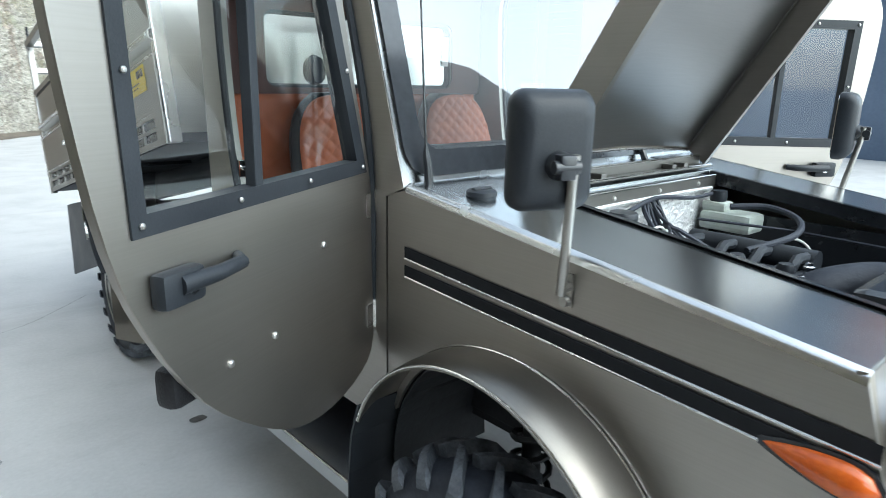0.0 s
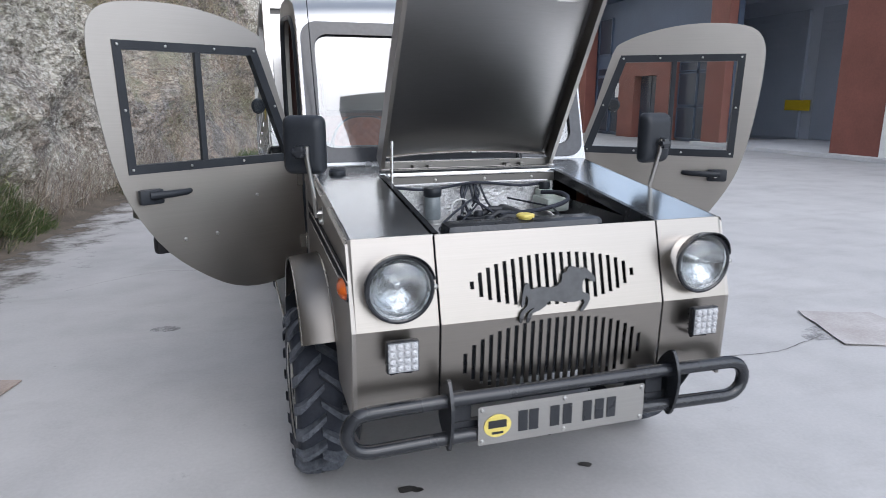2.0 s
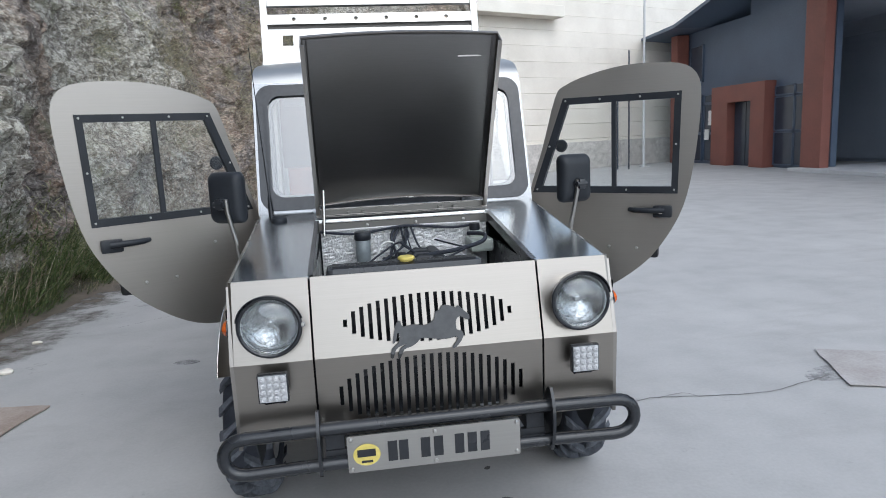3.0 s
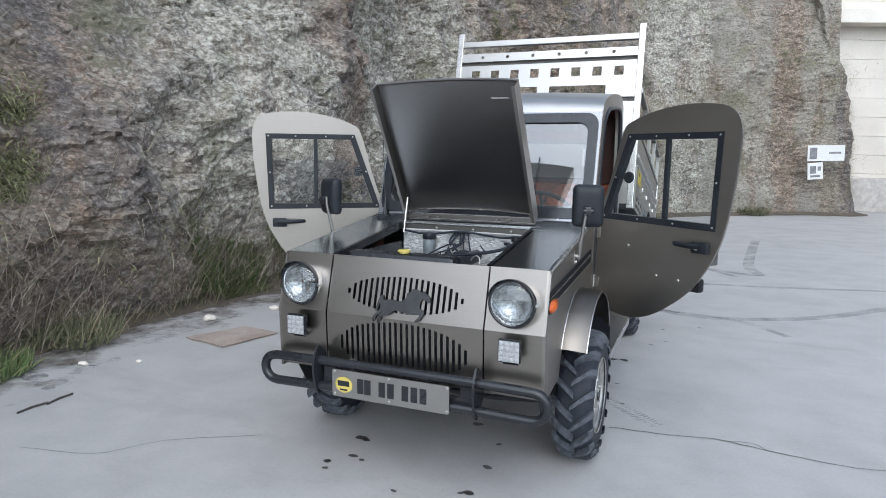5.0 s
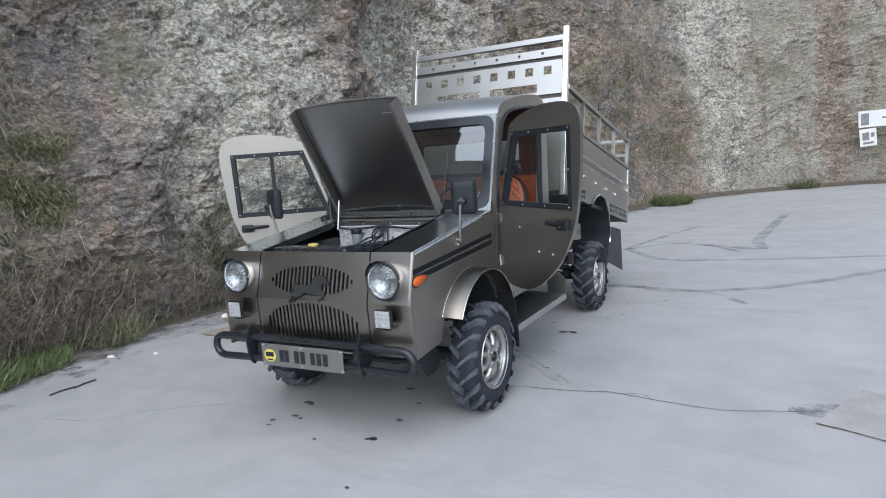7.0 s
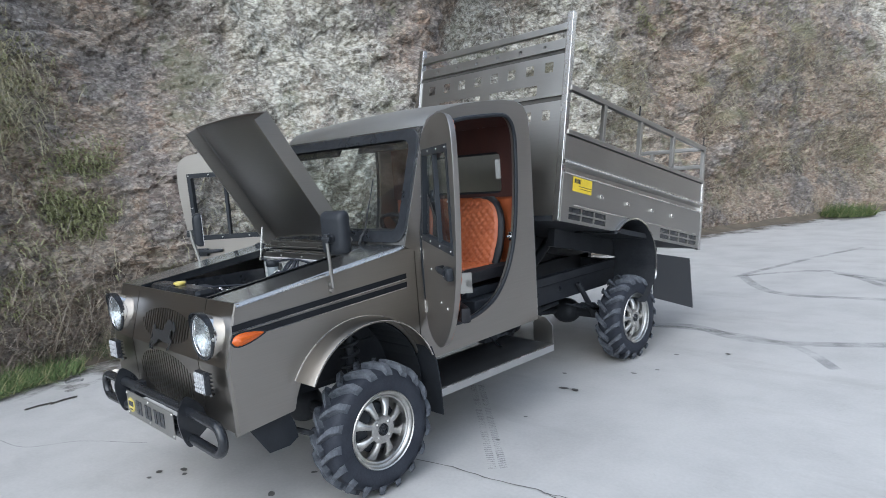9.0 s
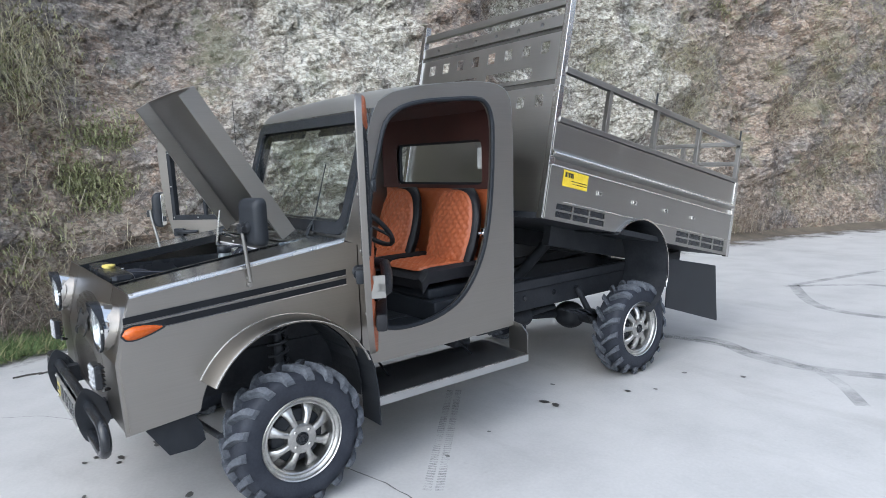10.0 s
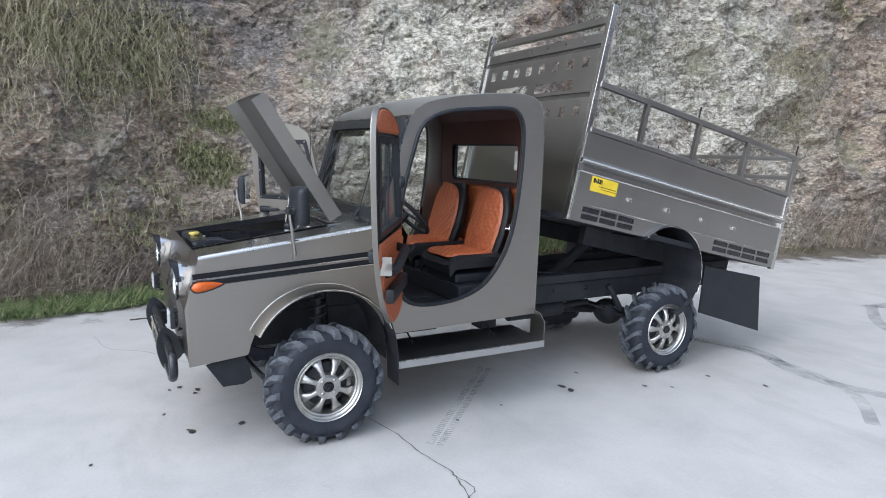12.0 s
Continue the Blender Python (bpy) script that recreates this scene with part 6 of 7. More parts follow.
elbow = smooth_loop([(-0.02, 0.105, 0.965), (-0.03, 0.155, 0.972), (-0.07, 0.205, 0.966), (-0.11, 0.245, 0.940), (-0.13, 0.275, 0.895)], 5, False)
tube(bm, elbow, [0.044 + 0.003 * math.sin(k * 0.5) for k in range(len(elbow))], 18)
part("elbow_hose", bm, M_RUBBER, eng, "fat black elbow hose", smooth=True)
for p, turn in ((elbow[2], 90), (elbow[-4], 25)):
    bm = bm_new()
    lathe(bm, [(0.0475, -0.006), (0.0490, 0.0), (0.0475, 0.006)], 20, Matrix.Translation(p) @ Matrix.Rotation(radians(turn), 4, "Z"))
    box(bm, p[0] - 0.008, p[0] + 0.008, p[1] - 0.006, p[1] + 0.006, p[2] + 0.045, p[2] + 0.060, 0.002)
    part("hose_clip", bm, M_CHROME, eng, "bright hose clip", smooth=True)
bm = bm_new()
lathe(bm, [(0.0, 0.05), (0.05, 0.045), (0.062, 0.03), (0.062, -0.05), (0.0, -0.05)], 20, Matrix.Translation((-0.20, 0.33, 0.89)) @ Matrix.Rotation(radians(90), 4, "Z"))
box(bm, -0.25, -0.15, 0.28, 0.40, 0.82, 0.88, 0.012)
part("alternator", bm, M_CHASSIS, eng, "round black alternator", smooth=True)
for k, (x, y, z) in enumerate(((-0.12, 0.30, 0.965), (-0.10, 0.33, 0.955), (0.02, 0.30, 0.965), (-0.08, 0.42, 0.955), (-0.08, 0.58, 0.955))):
    bm = bm_new()
    lathe(bm, [(0.0, 0.012), (0.008, 0.011), (0.009, 0.004), (0.013, 0.002), (0.013, -0.02)], 8, Matrix.Translation((x, y, z)) @ Matrix.Rotation(radians(-90), 4, "Y"))
    part("union_nut", bm, M_CHROME, eng)
M_PALEPIPE = surface("pale_pipe", (0.55, 0.55, 0.53), (0.68, 0.68, 0.66), 20, 0.4)
for pts in ([(0.12, 0.45, 0.94), (0.16, 0.42, 0.985), (0.20, 0.38, 0.98), (0.21, 0.34, 0.93)], [(-0.13, 0.60, 0.93), (-0.11, 0.62, 1.0), (-0.06, 0.62, 1.01), (-0.03, 0.60, 0.96)]):
    bm = bm_new()
    tube(bm, smooth_loop(pts, 5, False), 0.0032, 8)
    part("pale_pipe", bm, M_PALEPIPE, eng, "thin pale pipe", smooth=True)
bm = bm_new()
tube(bm, [(0.12, 0.62, 1.01), (0.22, 0.42, 1.0), (0.10, 0.13, 1.02)], 0.004, 6)
part("throttle_cable", bm, M_RUBBER, eng)
bm = bm_new()                                        # folded top edge of the foil
tube(bm, [(-0.34, 0.696, 1.064), (-0.1, 0.694, 1.067), (0.15, 0.696, 1.066), (0.33, 0.695, 1.064)], 0.006, 6)
part("foil_fold", bm, M_FOIL, truck, "folded edge of the foil", smooth=True)
bm = bm_new()
lathe(bm, [(0.0, -0.07), (0.030, -0.07), (0.032, -0.06), (0.032, 0.02), (0.029, 0.026)], 20, Matrix.Translation((-0.185, 0.655, 1.004)) @ Matrix.Rotation(radians(-90), 4, "Y"))
res = part("reservoir", bm, M_POT, truck, "smoky fluid reservoir with black cap", smooth=True)
bm = bm_new()
lathe(bm, [(0.033, 0.02), (0.036, 0.024), (0.036, 0.050), (0.032, 0.055), (0.0, 0.055)], 20, Matrix.Translation((-0.185, 0.655, 1.004)) @ Matrix.Rotation(radians(-90), 4, "Y"))
part("cap", bm, M_MATT, res, smooth=True)
bm = bm_new()
box(bm, 0.26, 0.36, 0.54, 0.69, 0.955, 1.01, 0.016)
box(bm, 0.27, 0.33, 0.62, 0.69, 1.005, 1.035, 0.01)
part("brake_reservoir", bm, M_TANK, truck, "milky brake fluid tank")
bm = bm_new()
lathe(bm, [(0.0, 0.0), (0.022, 0.0), (0.024, 0.012), (0.022, 0.03), (0.0, 0.03)], 16, Matrix.Translation((0.30, 0.655, 1.035)) @ Matrix.Rotation(radians(-90), 4, "Y"))
part("brake_cap", bm, M_MATT, truck, smooth=True)
random.seed(4)
for k in range(8):
    x0 = random.uniform(-0.15, 0.1)
    pts = [(x0 * 0.3, 0.69, 1.06), (x0 * 0.4 + random.uniform(-0.02, 0.02), 0.66, 1.03 - random.uniform(0, 0.04)), (x0 * 0.6 + random.uniform(-0.04, 0.04), 0.60, 0.96 + random.uniform(-0.03, 0.05)), (x0 + random.uniform(-0.15, 0.2), 0.50 + random.uniform(-0.05, 0.05), 0.93 + random.uniform(-0.03, 0.04)), (x0 + random.uniform(-0.2, 0.2), 0.36 + random.uniform(-0.08, 0.08), 0.91)]
    bm = bm_new()
    tube(bm, smooth_loop(pts, 4, False), random.choice((0.003, 0.0045, 0.006)), 6)
    part("cable", bm, M_RUBBER, truck, smooth=True)
bm = bm_new()
tube(bm, smooth_loop([(0.26, 0.60, 1.03), (0.31, 0.52, 1.035), (0.285, 0.43, 1.02), (0.17, 0.39, 1.0), (0.02, 0.44, 0.975)], 5, False), 0.0085, 8)
tube(bm, smooth_loop([(-0.36, 0.68, 1.065), (-0.2, 0.66, 1.05), (0.0, 0.68, 1.07), (0.2, 0.68, 1.05), (0.3, 0.66, 1.06)], 4, False), 0.006, 6)
part("brake_hose", bm, M_RUBBER, truck, smooth=True)
bm = bm_new()
tube(bm, [(-0.345, 0.672, 1.05), (-0.336, 0.70, 1.24)], 0.0065, 8)
part("bonnet_stay", bm, M_EDGE, truck, "thin steel bonnet stay", smooth=True)
bm = bm_new()
lathe(bm, [(0.0, -0.012), (0.034, -0.012), (0.035, 0.0), (0.031, 0.003), (0.031, 0.010), (0.034, 0.014), (0.033, 0.022), (0.027, 0.026), (0.0, 0.026)], 20, Matrix.Translation((-0.536, 0.785, 1.103)) @ Matrix.Rotation(radians(-90), 4, "Y"))
box(bm, -0.562, -0.510, 0.779, 0.791, 1.126, 1.134, 0.003)
part("fuel_cap", bm, M_MATT, truck, "black screw cap on the fender", smooth=True)
bm = bm_new()
tube(bm, [(0.30, 0.90, 1.125), (0.30, 0.925, 1.17), (0.305, 0.945, 1.20), (0.32, 1.02, 1.47)], [0.011, 0.009, 0.004, 0.003], 8)
part("wiper", bm, M_BLACK, truck, "black windscreen wiper", smooth=True)
bm = bm_new()
tube(bm, [(-0.582, 0.905, 1.122), (-0.584, 0.91, 1.175), (-0.585, 0.915, 1.20), (-0.586, 0.915, 1.22), (-0.616, 0.925, 1.86)], [0.011, 0.009, 0.007, 0.0026, 0.0016], 8)
part("aerial", bm, M_BLACK, truck, "thin black whip aerial", smooth=True)


# ---- stains, cracks and tyre marks on the concrete ----
def marks_material(name, colour, cover, scale, most=0.85):
    """Thin dirt: patches of colour with the bare ground showing through."""
    m, ns, ls, b = shader(name)
    out = ns["Material Output"]
    b.inputs["Base Color"].default_value, b.inputs["Roughness"].default_value = (*colour, 1), 0.75
    tr, mx = ns.new("ShaderNodeBsdfTransparent"), ns.new("ShaderNodeMixShader")
    fac = ramp(ns, ls, noise_node(ns, ls, scale, 8, place(ns, ls), 0.7), (cover, (0, 0, 0)), (cover + 0.28, (most, most, most)))
    ls.new(fac, mx.inputs["Fac"])
    ls.new(tr.outputs["BSDF"], mx.inputs[1])
    ls.new(b.outputs["BSDF"], mx.inputs[2])
    ls.new(mx.outputs["Shader"], out.inputs["Surface"])
    return m


M_SKID = marks_material("tyre_rub", (0.22, 0.22, 0.225), 0.36, 3.0, 0.42)
M_PRINT = marks_material("tread_dust", (0.33, 0.33, 0.33), 0.38, 8.0, 0.2)
M_DAMP = marks_material("damp_patch", (0.25, 0.245, 0.245), 0.42, 9.0)
random.seed(11)


def ribbon(bm, pts, w, jitter=0.0, z=0.003):
    pts = smooth_loop([(x, y) for x, y in pts], 6, False)
    rows = []
    for i, (x, y) in enumerate(pts):
        a, b_ = Vector(pts[max(0, i - 1)]), Vector(pts[min(len(pts) - 1, i + 1)])
        d = (b_ - a).normalized()
        n = Vector((-d.y, d.x))
        o = Vector((x, y)) + n * random.uniform(-jitter, jitter)
        ww = w * random.uniform(0.5, 1.3) if jitter else w
        rows.append([(*(o - n * ww / 2), z), (*(o + n * ww / 2), z)])
    strip(bm, rows)


def blot(x, y, r, mat, name, label, stretch=1.5, z=0.004):
    bm = bm_new()
    a0 = random.uniform(0, 3)
    ang = random.uniform(-0.4, 0.4)
    pts = []
    for k in range(18):
        a = 2 * math.pi * k / 18
        q = r * (1 + 0.35 * noise.noise(Vector((a0 + math.cos(a), math.sin(a), x * 3 + y))))
        u, v = q * stretch * math.cos(a), q * math.sin(a)
        pts.append((x + u * math.cos(ang) - v * math.sin(ang), y + u * math.sin(ang) + v * math.cos(ang)))
    sheet(bm, [pts], lambda u, v: (u, v, z), None)
    for f in bm.faces:
        if f.normal.z < 0:
            f.normal_flip()
    thing(name, bm, mat, label, "stain", "oil spots under the truck", "structure")


for x, y, r in ((-0.397, 0.286, 0.030), (-0.36, 0.27, 0.02), (-0.332, 0.086, 0.022), (-0.417, -0.011, 0.020), (-0.391, -0.075, 0.015), (0.312, -0.025, 0.026), (0.28, -0.04, 0.014), (0.311, 0.238, 0.024), (0.284, 0.499, 0.016), (0.62, 2.24, 0.030), (0.70, 2.25, 0.028), (0.002, -0.14, 0.014), (-0.271, 0.063, 0.016), (-0.66, 2.237, 0.035), (-0.55, 2.3, 0.016), (0.72, 1.7, 0.012), (0.45, 2.5, 0.018), (0.85, 2.75, 0.02), (0.95, 2.9, 0.014), (0.9, 3.3, 0.02), (1.2, 3.5, 0.02), (0.499, -0.509, 0.012), (0.8, 1.35, 0.014), (0.1, 0.7, 0.03), (-0.1, 1.2, 0.04)):
    blot(x, y, r * 0.72, M_STAIN, "oil_spot", "dark oil spot on the concrete")
for x, y, r in ((0.35, -1.05, 0.04), (0.55, -1.0, 0.03), (-2.85, 0.25, 0.07), (-2.76, 0.56, 0.06), (-2.6, 0.15, 0.05), (1.9, -0.2, 0.04), (2.5, 1.1, 0.12), (-1.4, 2.4, 0.05)):
    blot(x, y, r, M_DAMP, "damp_patch", "faint damp patch on the concrete", 1.8, 0.002)
crack_lines = ([(0.55, 0.90), (0.78, 0.958), (1.07, 0.985), (1.30, 1.03), (1.44, 1.012), (1.70, 0.97), (1.94, 0.952), (2.2, 1.02), (2.39, 1.078)], [(-0.9, 0.1), (-1.3, -0.15), (-1.5, -0.4), (-1.9, -0.5)], [(1.34, 1.02), (1.46, 1.05), (1.52, 1.039), (1.56, 0.98)], [(-2.2, 3.5), (-1.6, 3.9), (-1.1, 3.8), (-0.6, 4.2)])
for c, w in zip(crack_lines, (0.0065, 0.003, 0.005, 0.004)):
    bm = bm_new()
    ribbon(bm, c, w, 0.004)
    thing("crack", bm, M_CRACK, "fine crack across the concrete", "crack", "cracks in the yard", "structure")
skids = (([(0.2, 3.97), (0.64, 4.15), (1.06, 3.98), (1.5, 4.0), (2.23, 4.4), (3.05, 5.26), (4.3, 6.6)], 0.13), ([(0.1, 6.7), (0.75, 5.83), (1.6, 5.85), (2.8, 6.14), (4.2, 6.6)], 0.11), ([(0.07, 6.57), (0.4, 6.95), (0.74, 7.23), (1.2, 7.0), (1.6, 6.5)], 0.09), ([(0.8, 7.29), (1.3, 7.0), (1.85, 6.75), (1.78, 7.5), (1.9, 9.2), (2.06, 10.95)], 0.15), ([(0.11, 6.72), (0.45, 8.2), (0.78, 9.35)], 0.09), ([(0.2, 3.97), (0.76, 4.08), (1.49, 3.94), (1.9, 3.5)], 0.08))
for c, w in skids:
    bm = bm_new()
    ribbon(bm, c, w, 0, 0.0025)
    thing("tyre_mark", bm, M_SKID, "faint dark tyre mark on the concrete", "tyre mark", "tyre marks in the yard", "structure")
# tread print beside the running board
bm = bm_new()
for k in range(52):
    t = k / 51
    x, y = 1.02 - 0.92 * t, 1.09 + 0.87 * t
    for o in (-0.028, 0.028):
        box(bm, o - 0.020, o + 0.020, -0.006, 0.006, 0.001, 0.003, 0, Matrix.Translation((x, y, 0)) @ Matrix.Rotation(radians(45 + (12 if o > 0 else -12)), 4, "Z"))
tagged(thing("tread_print", bm, M_PRINT, "tractor tread print on the concrete", "tyre mark", "", "stuff"))
# dirt along the foot of the rock
bm = bm_new()
rows = []
for i in range(161):
    p, w = along(FOOT, LEN * i / 160)
    n = Vector((-w.y, w.x, 0))
    e = 0.40 + 0.12 * noise.noise(Vector((i * 0.8, 1, 2)))
    rows.append([(*(Vector((p.x, p.y)) + Vector((n.x, n.y)) * k), z) for k, z in ((0.5, 0.16), (0.0, 0.08), (-0.35 * e, 0.035), (-0.8 * e, 0.006))])
strip(bm, rows)
thing("dirt_verge", bm, surface("dark_soil", (0.065, 0.055, 0.04), (0.16, 0.13, 0.10), 3, 0.95, 0, 0.8, 40), "dark soil verge at the foot of the rock", "soil", kind="structure", smooth=True)
def dirt_material():
    """Loose soil that thins out away from the verge; V runs from the verge outwards."""
    m, ns, ls, b = shader("loose_dirt")
    b.inputs["Base Color"].default_value, b.inputs["Roughness"].default_value = (0.15, 0.125, 0.10, 1), 0.9
    tc, sep, mx, tr, ad = ns.new("ShaderNodeTexCoord"), ns.new("ShaderNodeSeparateXYZ"), ns.new("ShaderNodeMixShader"), ns.new("ShaderNodeBsdfTransparent"), ns.new("ShaderNodeMath")
    ls.new(tc.outputs["UV"], sep.inputs[0])
    ad.operation = "SUBTRACT"
    ls.new(noise_node(ns, ls, 2.4, 9, place(ns, ls), 0.72), ad.inputs[0])
    mul = ns.new("ShaderNodeMath")
    mul.operation = "MULTIPLY"
    mul.inputs[1].default_value = 0.42
    ls.new(sep.outputs["Y"], mul.inputs[0])
    ls.new(mul.outputs[0], ad.inputs[1])
    fac = ramp(ns, ls, ad.outputs[0], (0.22, (0, 0, 0)), (0.46, (0.9, 0.9, 0.9)))
    ls.new(fac, mx.inputs["Fac"])
    ls.new(tr.outputs["BSDF"], mx.inputs[1])
    ls.new(b.outputs["BSDF"], mx.inputs[2])
    ls.new(mx.outputs["Shader"], ns["Material Output"].inputs["Surface"])
    return m


bm = bm_new()
rows = []
for i in range(161):
    p, w = along(FOOT, 8 + 29 * i / 160)
    n = Vector((-w.y, w.x, 0))
    rows.append([(*(Vector((p.x, p.y)) - Vector((n.x, n.y)) * k), 0.0045) for k in (0.0, 0.4, 0.8, 1.2)])
vs = strip(bm, rows)
uv = bm.loops.layers.uv.new("spread")
across = {v: (i / 160, k / 3) for i, r in enumerate(vs) for k, v in enumerate(r)}
for f in bm.faces:
    for lp in f.loops:
        lp[uv].uv = across[lp.vert]
thing("loose_dirt", bm, dirt_material(), "thin loose dirt beside the verge", "dirt", kind="structure")


# torn cardboard sheets
def cardboard(corners, thick, mat, label):
    bm = bm_new()
    pts = []
    for i in range(len(corners)):
        a, b_ = Vector(corners[i]), Vector(corners[(i + 1) % len(corners)])
        for k in range(5):
            q = a.lerp(b_, k / 5)
            pts.append((q.x + random.uniform(-0.008, 0.008), q.y + random.uniform(-0.008, 0.008)))
    sheet(bm, [pts], lambda u, v: (u, v, 0.006 + 0.012 * abs(noise.noise(Vector((u * 5, v * 5, 0))))), (0, 0, thick))
    thing("cardboard_sheet", bm, mat, label, "cardboard", "cardboard on the yard")


cardboard([(-2.60, 1.35), (-2.15, 1.28), (-2.03, 1.78), (-2.40, 1.83)], 0.008, M_CARD, "torn brown cardboard sheet lying on the concrete")
cardboard([(2.385, 0.91), (2.95, 0.66), (3.05, 1.30), (2.62, 1.47)], 0.004, M_CARDGREY, "grey dusty cardboard sheet lying on the concrete")
for x, y, s_ in ((-2.75, 0.55, 0.03), (-2.6, 2.5, 0.04), (-2.85, 1.9, 0.05), (-2.45, 0.75, 0.02), (-2.7, 3.2, 0.03), (-2.95, -0.3, 0.035)):
    bm = bm_new()
    bmesh.ops.create_icosphere(bm, subdivisions=2, radius=s_, matrix=Matrix.Translation((x, y, s_ * 0.45)) @ Matrix.Diagonal((1.3, 0.9, 0.55, 1)))
    for v_ in bm.verts:
        v_.co += 0.3 * s_ * noise.noise_vector(v_.co * 25)
    thing("loose_stone", bm, M_SLAB, "small pale stone on the yard", "stone", "loose stones")
for x, y, a in ((-2.315, -0.13, 88), (-2.30, 0.03, 96)):
    bm = bm_new()
    tube(bm, [(-0.09, 0, 0.007), (0.0, 0.008, 0.009), (0.09, 0, 0.007)], 0.007, 6)
    thing("stick", bm, surface("dark_stick", (0.05, 0.045, 0.04), (0.09, 0.08, 0.07), 20, 0.8), "short dark stick on the concrete", "stick", "sticks", m=Matrix.Translation((x, y, 0)) @ Matrix.Rotation(radians(a), 4, "Z"))


# ---- grass, reeds and hanging scrub on the rock ----
def blade_material(name, stops):
    m, ns, ls, b = shader(name)
    g = ns.new("ShaderNodeNewGeometry")
    ls.new(ramp(ns, ls, g.outputs["Random Per Island"], *stops), b.inputs["Base Color"])
    b.inputs["Roughness"].default_value = 0.8
    return m


def blades(name, mat, label, category, items):
    """Many narrow bent blades: (root, way, length, width, droop)."""
    verts, faces = [], []
    for root, way, ln, wd_, droop in items:
        sd_ = way.cross(Vector((0.3, 0.2, 1))).normalized() * wd_ / 2
        base, p, d = len(verts), root.copy(), way.normalized()
        for k in range(4):
            f_ = 1 - k / 3.3
            verts += [p - sd_ * f_, p + sd_ * f_]
            d = (d + Vector((0, 0, -droop / 3))).normalized()
            p = p + d * ln / 3
        faces += [(base + 2 * k, base + 2 * k + 1, base + 2 * k + 3, base + 2 * k + 2) for k in range(3)]
    me = bpy.data.meshes.new(name)
    me.from_pydata([tuple(v) for v in verts], [], faces)
    me.materials.append(mat)
    tagged(new(name, me), label, category, "", "stuff")


def rv(s_):
    return Vector((random.uniform(-s_, s_), random.uniform(-s_, s_), random.uniform(-s_, s_)))


FEET = [(k * 0.05, along(FOOT, k * 0.05)[0].y) for k in range(int(LEN / 0.05))]


def foot_at(y):
    """How far along the foot the face reaches y."""
    return next(d for d, fy in FEET if fy >= y)


items = []
for _ in range(11000):                              # green verge grass
    d = random.uniform(13, 36)
    if noise.noise(Vector((d * 0.5, 4, 0))) < -0.15 + (0.25 if d > 26 else 0):
        continue
    p, w = along(FOOT, d)
    n = Vector((-w.y, w.x, 0))
    o = random.uniform(-0.28, 0.25)
    items.append((Vector((p.x, p.y, max(0.0, 0.05 + 0.1 * o))) + n * o, Vector((0, 0, 1)) - n * 0.2 + rv(0.5), random.uniform(0.06, 0.18), 0.007, random.uniform(0.3, 1.3)))
for x, y, r, count in ((2.35, 17.7, 0.28, 900), (-3.25, 0.9, 0.2, 400)):
    for _ in range(count):                          # leafier clumps
        a, q = random.uniform(0, 2 * math.pi), r * math.sqrt(random.random())
        items.append((Vector((x + q * math.cos(a) * 1.5, y + q * math.sin(a) * 1.5, 0.03)), Vector((0, 0, 1)) + rv(0.7), random.uniform(0.12, 0.36), 0.012, random.uniform(0.3, 1.2)))
blades("verge_grass", blade_material("green_grass", ((0.0, (0.065, 0.078, 0.036)), (0.55, (0.135, 0.148, 0.075)), (0.75, (0.25, 0.22, 0.14)), (1.0, (0.38, 0.32, 0.22)))), "green and yellowing grass along the verge", "grass", items)
fresh = []
for _ in range(16000):                              # fresh green grass up the foot of the rock
    y = random.uniform(2.3, 6.2)
    h = 0.85 * abs(random.gauss(0, 0.42)) * (1.0 - 0.5 * max(0.0, (y - 4.0) / 2.2))
    if noise.noise(Vector((y * 1.1, h * 1.8, 5))) < -0.12:
        continue
    d = foot_at(y)
    q, n = rock_point(d, h)
    fresh.append((q - n * random.uniform(-0.02, 0.06 + 0.40 * max(0.0, 0.6 - h)), Vector((0, 0, 1)) - n * random.uniform(0.1, 0.7) + rv(0.45), random.uniform(0.07, 0.17), 0.009, random.uniform(0.4, 1.6)))
for x, y, r, count in ((-3.1, 0.05, 0.24, 900), (-2.98, -0.45, 0.26, 1100), (-2.92, -0.95, 0.26, 900), (-2.9, -1.5, 0.3, 700)):
    for _ in range(count):                          # low green clumps on the verge
        a, q = random.uniform(0, 2 * math.pi), 1.5 * r * math.sqrt(random.random())
        fresh.append((Vector((x + q * math.cos(a) * 0.7, y + q * math.sin(a), 0.02)), Vector((0, 0, 1)) + rv(0.8), random.uniform(0.07, 0.2), 0.011, random.uniform(0.4, 1.3)))
for _ in range(1500):
    a, q = random.uniform(0, 2 * math.pi), 0.48 * math.sqrt(random.random())
    fresh.append((Vector((-0.45 + q * math.cos(a), 13.75 + q * math.sin(a), 0.03)), Vector((0, 0, 1)) + rv(0.7), random.uniform(0.12, 0.36), 0.012, random.uniform(0.3, 1.2)))
blades("fresh_grass", blade_material("fresh_green", ((0.0, (0.055, 0.085, 0.026)), (0.6, (0.11, 0.16, 0.055)), (0.85, (0.19, 0.22, 0.085)), (1.0, (0.32, 0.29, 0.16)))), "fresh green grass growing up the foot of the rock", "grass", fresh)
items = []
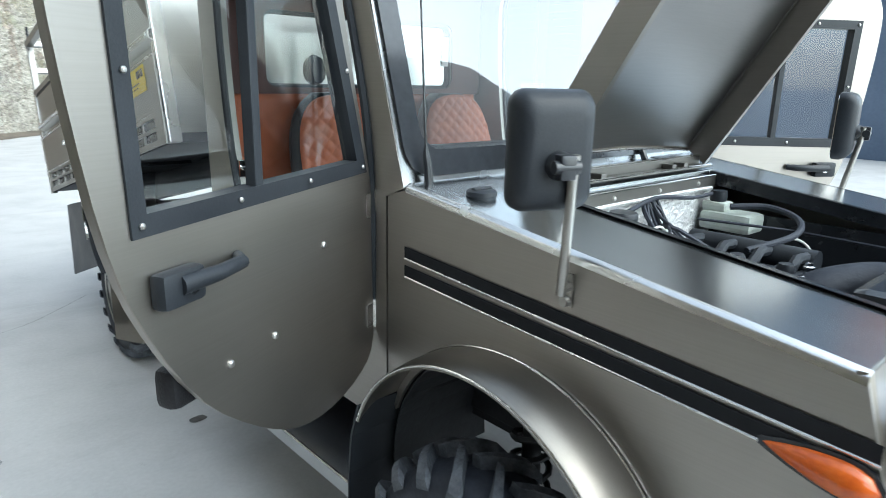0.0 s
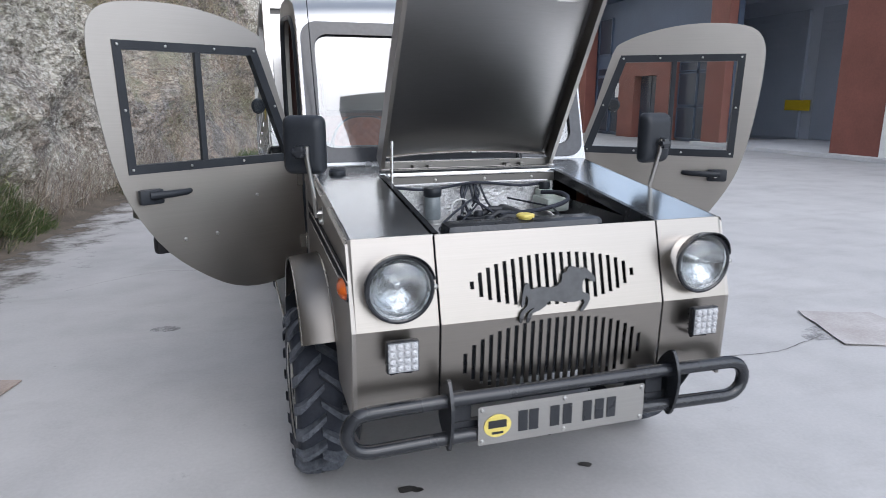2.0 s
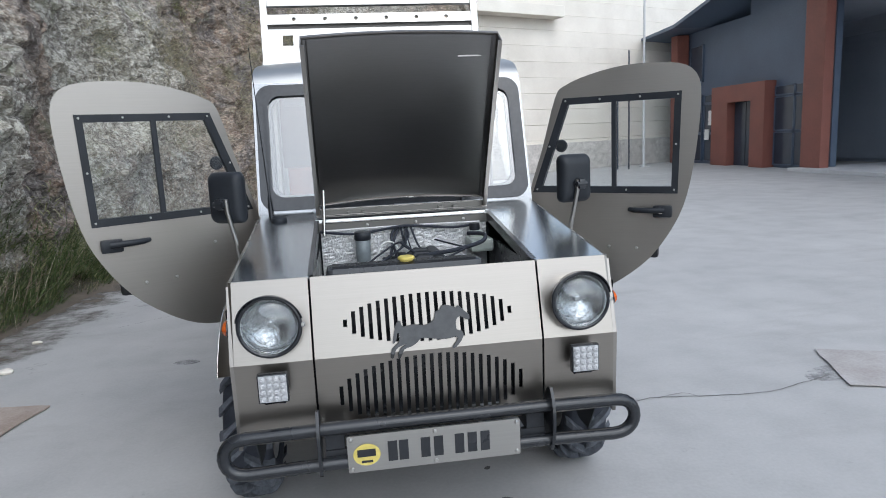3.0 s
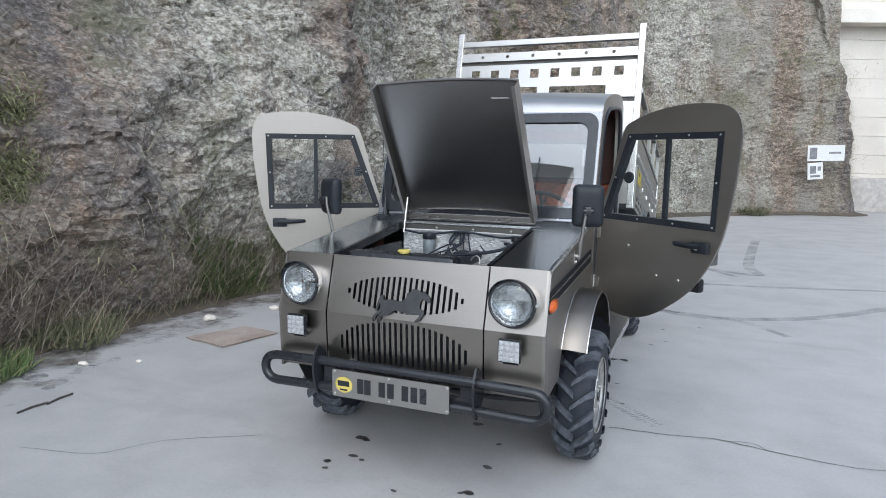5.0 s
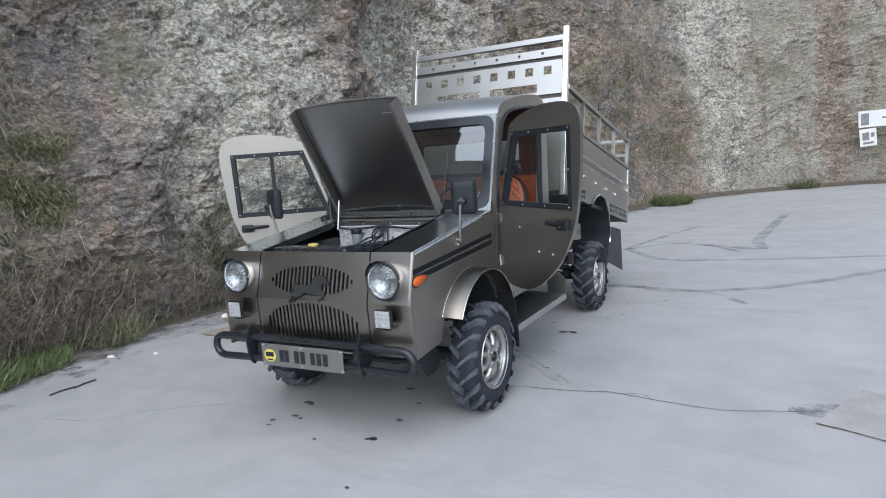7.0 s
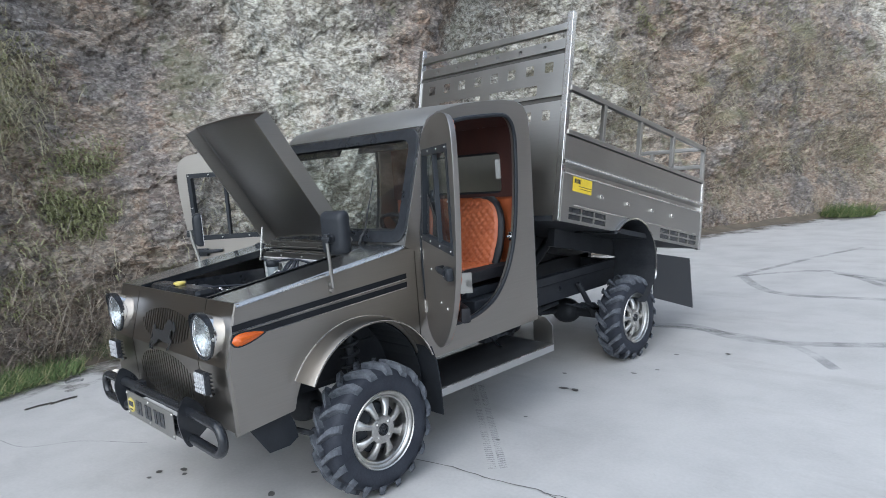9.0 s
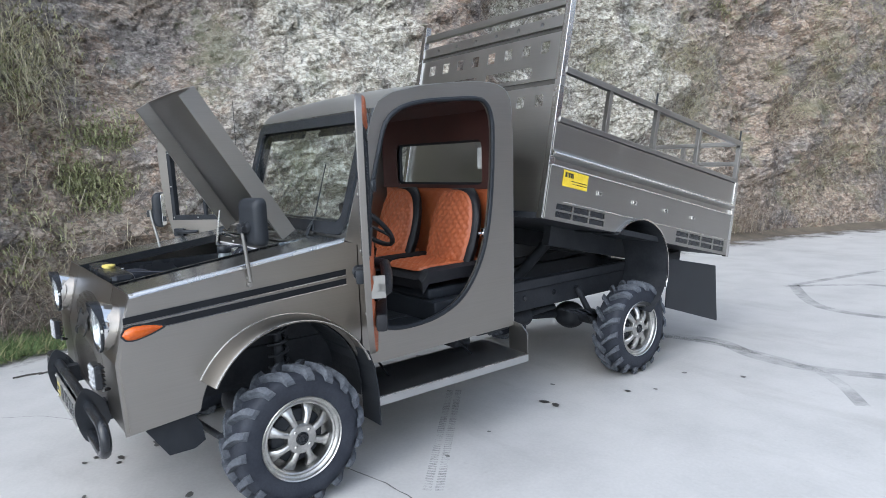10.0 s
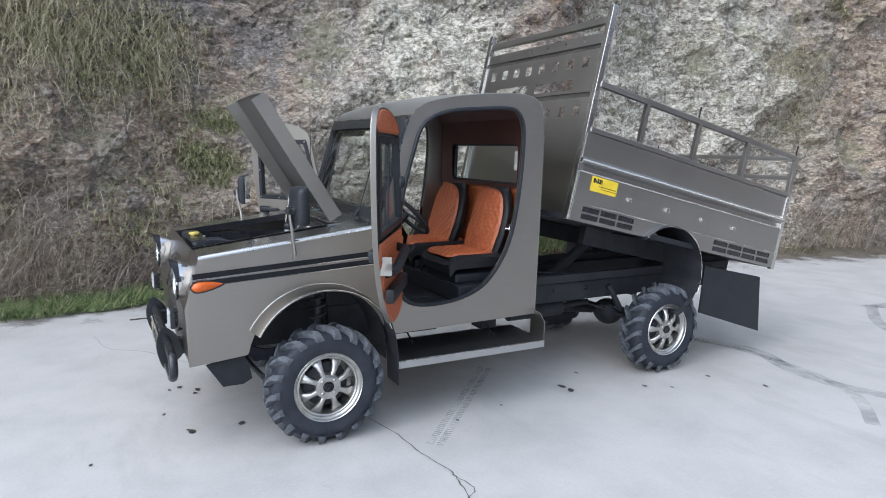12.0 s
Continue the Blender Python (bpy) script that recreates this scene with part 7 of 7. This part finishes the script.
for _ in range(3600):                               # dry reeds standing before the rock
    d = random.uniform(10, 38)
    if noise.noise(Vector((d * 0.9, 9, 3))) < -0.1:
        continue
    p, w = along(FOOT, d)
    n = Vector((-w.y, w.x, 0))
    o = random.uniform(-0.15, 0.4)
    items.append((Vector((p.x, p.y, 0.08)) + n * o, Vector((0, 0, 1)) + rv(0.35), random.uniform(0.25, 0.75), 0.007, random.uniform(0.0, 0.7)))
blades("dry_reeds", blade_material("dry_reed", ((0.0, (0.16, 0.12, 0.085)), (0.5, (0.32, 0.26, 0.19)), (1.0, (0.52, 0.45, 0.35)))), "dry brown reeds standing against the rock", "reeds", items)
items, green = [], []


def tuft(q, n, w, spread, count, leafy):
    for _ in range(int(count * (2.2 if leafy else 1.6))):
        o = w * random.gauss(0, spread) + Vector((0, 0, random.gauss(0, spread * 0.8)))
        wy = -n * random.uniform(0.4, 1.0) + Vector((0, 0, random.uniform(0.0, 1.0))) + rv(0.5)
        it = (q + n * 0.05 + o, wy, random.uniform(0.05, 0.12) if leafy else random.uniform(0.14, 0.40), 0.016 if leafy else 0.008, random.uniform(0.6, 2.4))
        (green if leafy else items).append(it)


BARE = ((2.0, 4.8), (6.9, 11.6), (16.4, 18.6))        # stretches of clean pale rock
for _ in range(520):                                 # hanging tufts, thick in some places
    d, h = random.uniform(6, LEN - 4), random.uniform(0.5, 7.2)
    c = Vector((d * 0.24, h * 0.30, 2.5))
    q, n = rock_point(d, h)
    bare = any(a < q.y < b_ for a, b_ in BARE)
    if noise.noise(c) + 0.3 * noise.noise(c * 3.1) < (0.32 if bare else 0.10):
        continue
    p_, w_ = along(FOOT, d)
    tuft(q, n, Vector((w_.x, w_.y, 0)), random.uniform(0.18, 0.45), random.randint(50, 120), noise.noise(Vector((d * 0.6, h * 0.6, 8))) > 0.25)


for y, h, spread, count, leafy in ((-0.95, 2.5, 0.30, 420, False), (-0.4, 2.75, 0.28, 420, False), (-0.2, 2.25, 0.22, 260, True), (-1.2, 2.0, 0.3, 260, False), (-1.0, 2.5, 0.34, 520, False), (-0.5, 2.35, 0.34, 600, False), (0.05, 2.35, 0.28, 520, False), (0.35, 2.75, 0.28, 420, False), (-0.7, 2.95, 0.40, 520, False), (-1.5, 2.35, 0.36, 420, False), (-1.9, 2.6, 0.4, 400, False), (0.0, 2.6, 0.3, 300, True), (-0.7, 2.25, 0.3, 300, True), (0.85, 1.75, 0.2, 420, True), (9.2, 2.8, 0.45, 620, False), (9.6, 2.1, 0.45, 420, False), (7.9, 3.0, 0.3, 200, False), (0.75, 1.5, 0.24, 700, True), (0.9, 1.1, 0.24, 600, True), (0.45, 1.35, 0.22, 500, True), (-0.1, 0.9, 0.25, 220, True), (3.6, 0.35, 0.3, 420, True), (4.3, 0.45, 0.32, 520, True), (5.0, 0.5, 0.32, 520, True), (5.8, 0.4, 0.3, 420, True), (10.4, 4.1, 0.25, 260, True), (18.7, 4.2, 0.5, 420, True), (13.5, 3.6, 0.5, 420, False), (14.6, 3.0, 0.5, 300, False), (15.4, 2.6, 0.4, 260, False)):
    d = foot_at(y)
    q, n = rock_point(d, h)
    w_ = along(FOOT, d)[1]
    tuft(q, n, Vector((w_.x, w_.y, 0)), spread, count, leafy)
blades("hanging_grass", blade_material("straw_grass", ((0.0, (0.22, 0.20, 0.115)), (0.5, (0.38, 0.345, 0.215)), (1.0, (0.58, 0.53, 0.38)))), "dry straw-coloured grass hanging from the rock", "grass", items)
blades("rock_scrub", blade_material("olive_scrub", ((0.0, (0.14, 0.15, 0.065)), (0.6, (0.27, 0.275, 0.13)), (1.0, (0.46, 0.45, 0.26)))), "olive-green scrub growing on the rock", "scrub", green)

# dead shrubs at the foot of the rock
twigs = []
for y0, h0, count in ((-2.5, 0.6, 420), (-1.3, 0.55, 560), (-0.8, 0.6, 620), (-0.35, 0.55, 560), (0.1, 0.5, 420), (0.5, 0.4, 320), (1.6, 0.3, 160), (2.4, 0.3, 140), (-1.9, 0.5, 260), (3.4, 0.25, 140), (0.9, 0.45, 320), (1.5, 0.5, 380), (2.0, 0.5, 380), (2.6, 0.45, 340), (3.0, 0.4, 160), (4.0, 0.4, 60), (4.8, 0.45, 60), (5.6, 0.45, 120), (6.5, 0.4, 300), (7.5, 0.4, 260), (8.5, 0.4, 260), (9.6, 0.4, 320), (10.4, 0.4, 300)):
    p, w = along(FOOT, foot_at(y0))
    n = Vector((-w.y, w.x, 0))
    for _ in range(count):
        root = Vector((p.x, p.y, 0.05)) + n * random.uniform(-0.2, 0.15) + Vector((w.x, w.y, 0)) * random.gauss(0, 0.22) + Vector((0, 0, abs(random.gauss(0, h0))))
        twigs.append((root, Vector((0, 0, random.uniform(0.1, 1.0))) - n * random.uniform(0, 0.5) + rv(0.8), random.uniform(0.18, 0.6), 0.006, random.uniform(-0.3, 0.8)))
blades("dead_shrubs", blade_material("dead_twigs", ((0.0, (0.14, 0.105, 0.085)), (0.6, (0.28, 0.225, 0.18)), (1.0, (0.52, 0.45, 0.37)))), "leafless brown shrubs at the foot of the rock", "shrub", twigs)
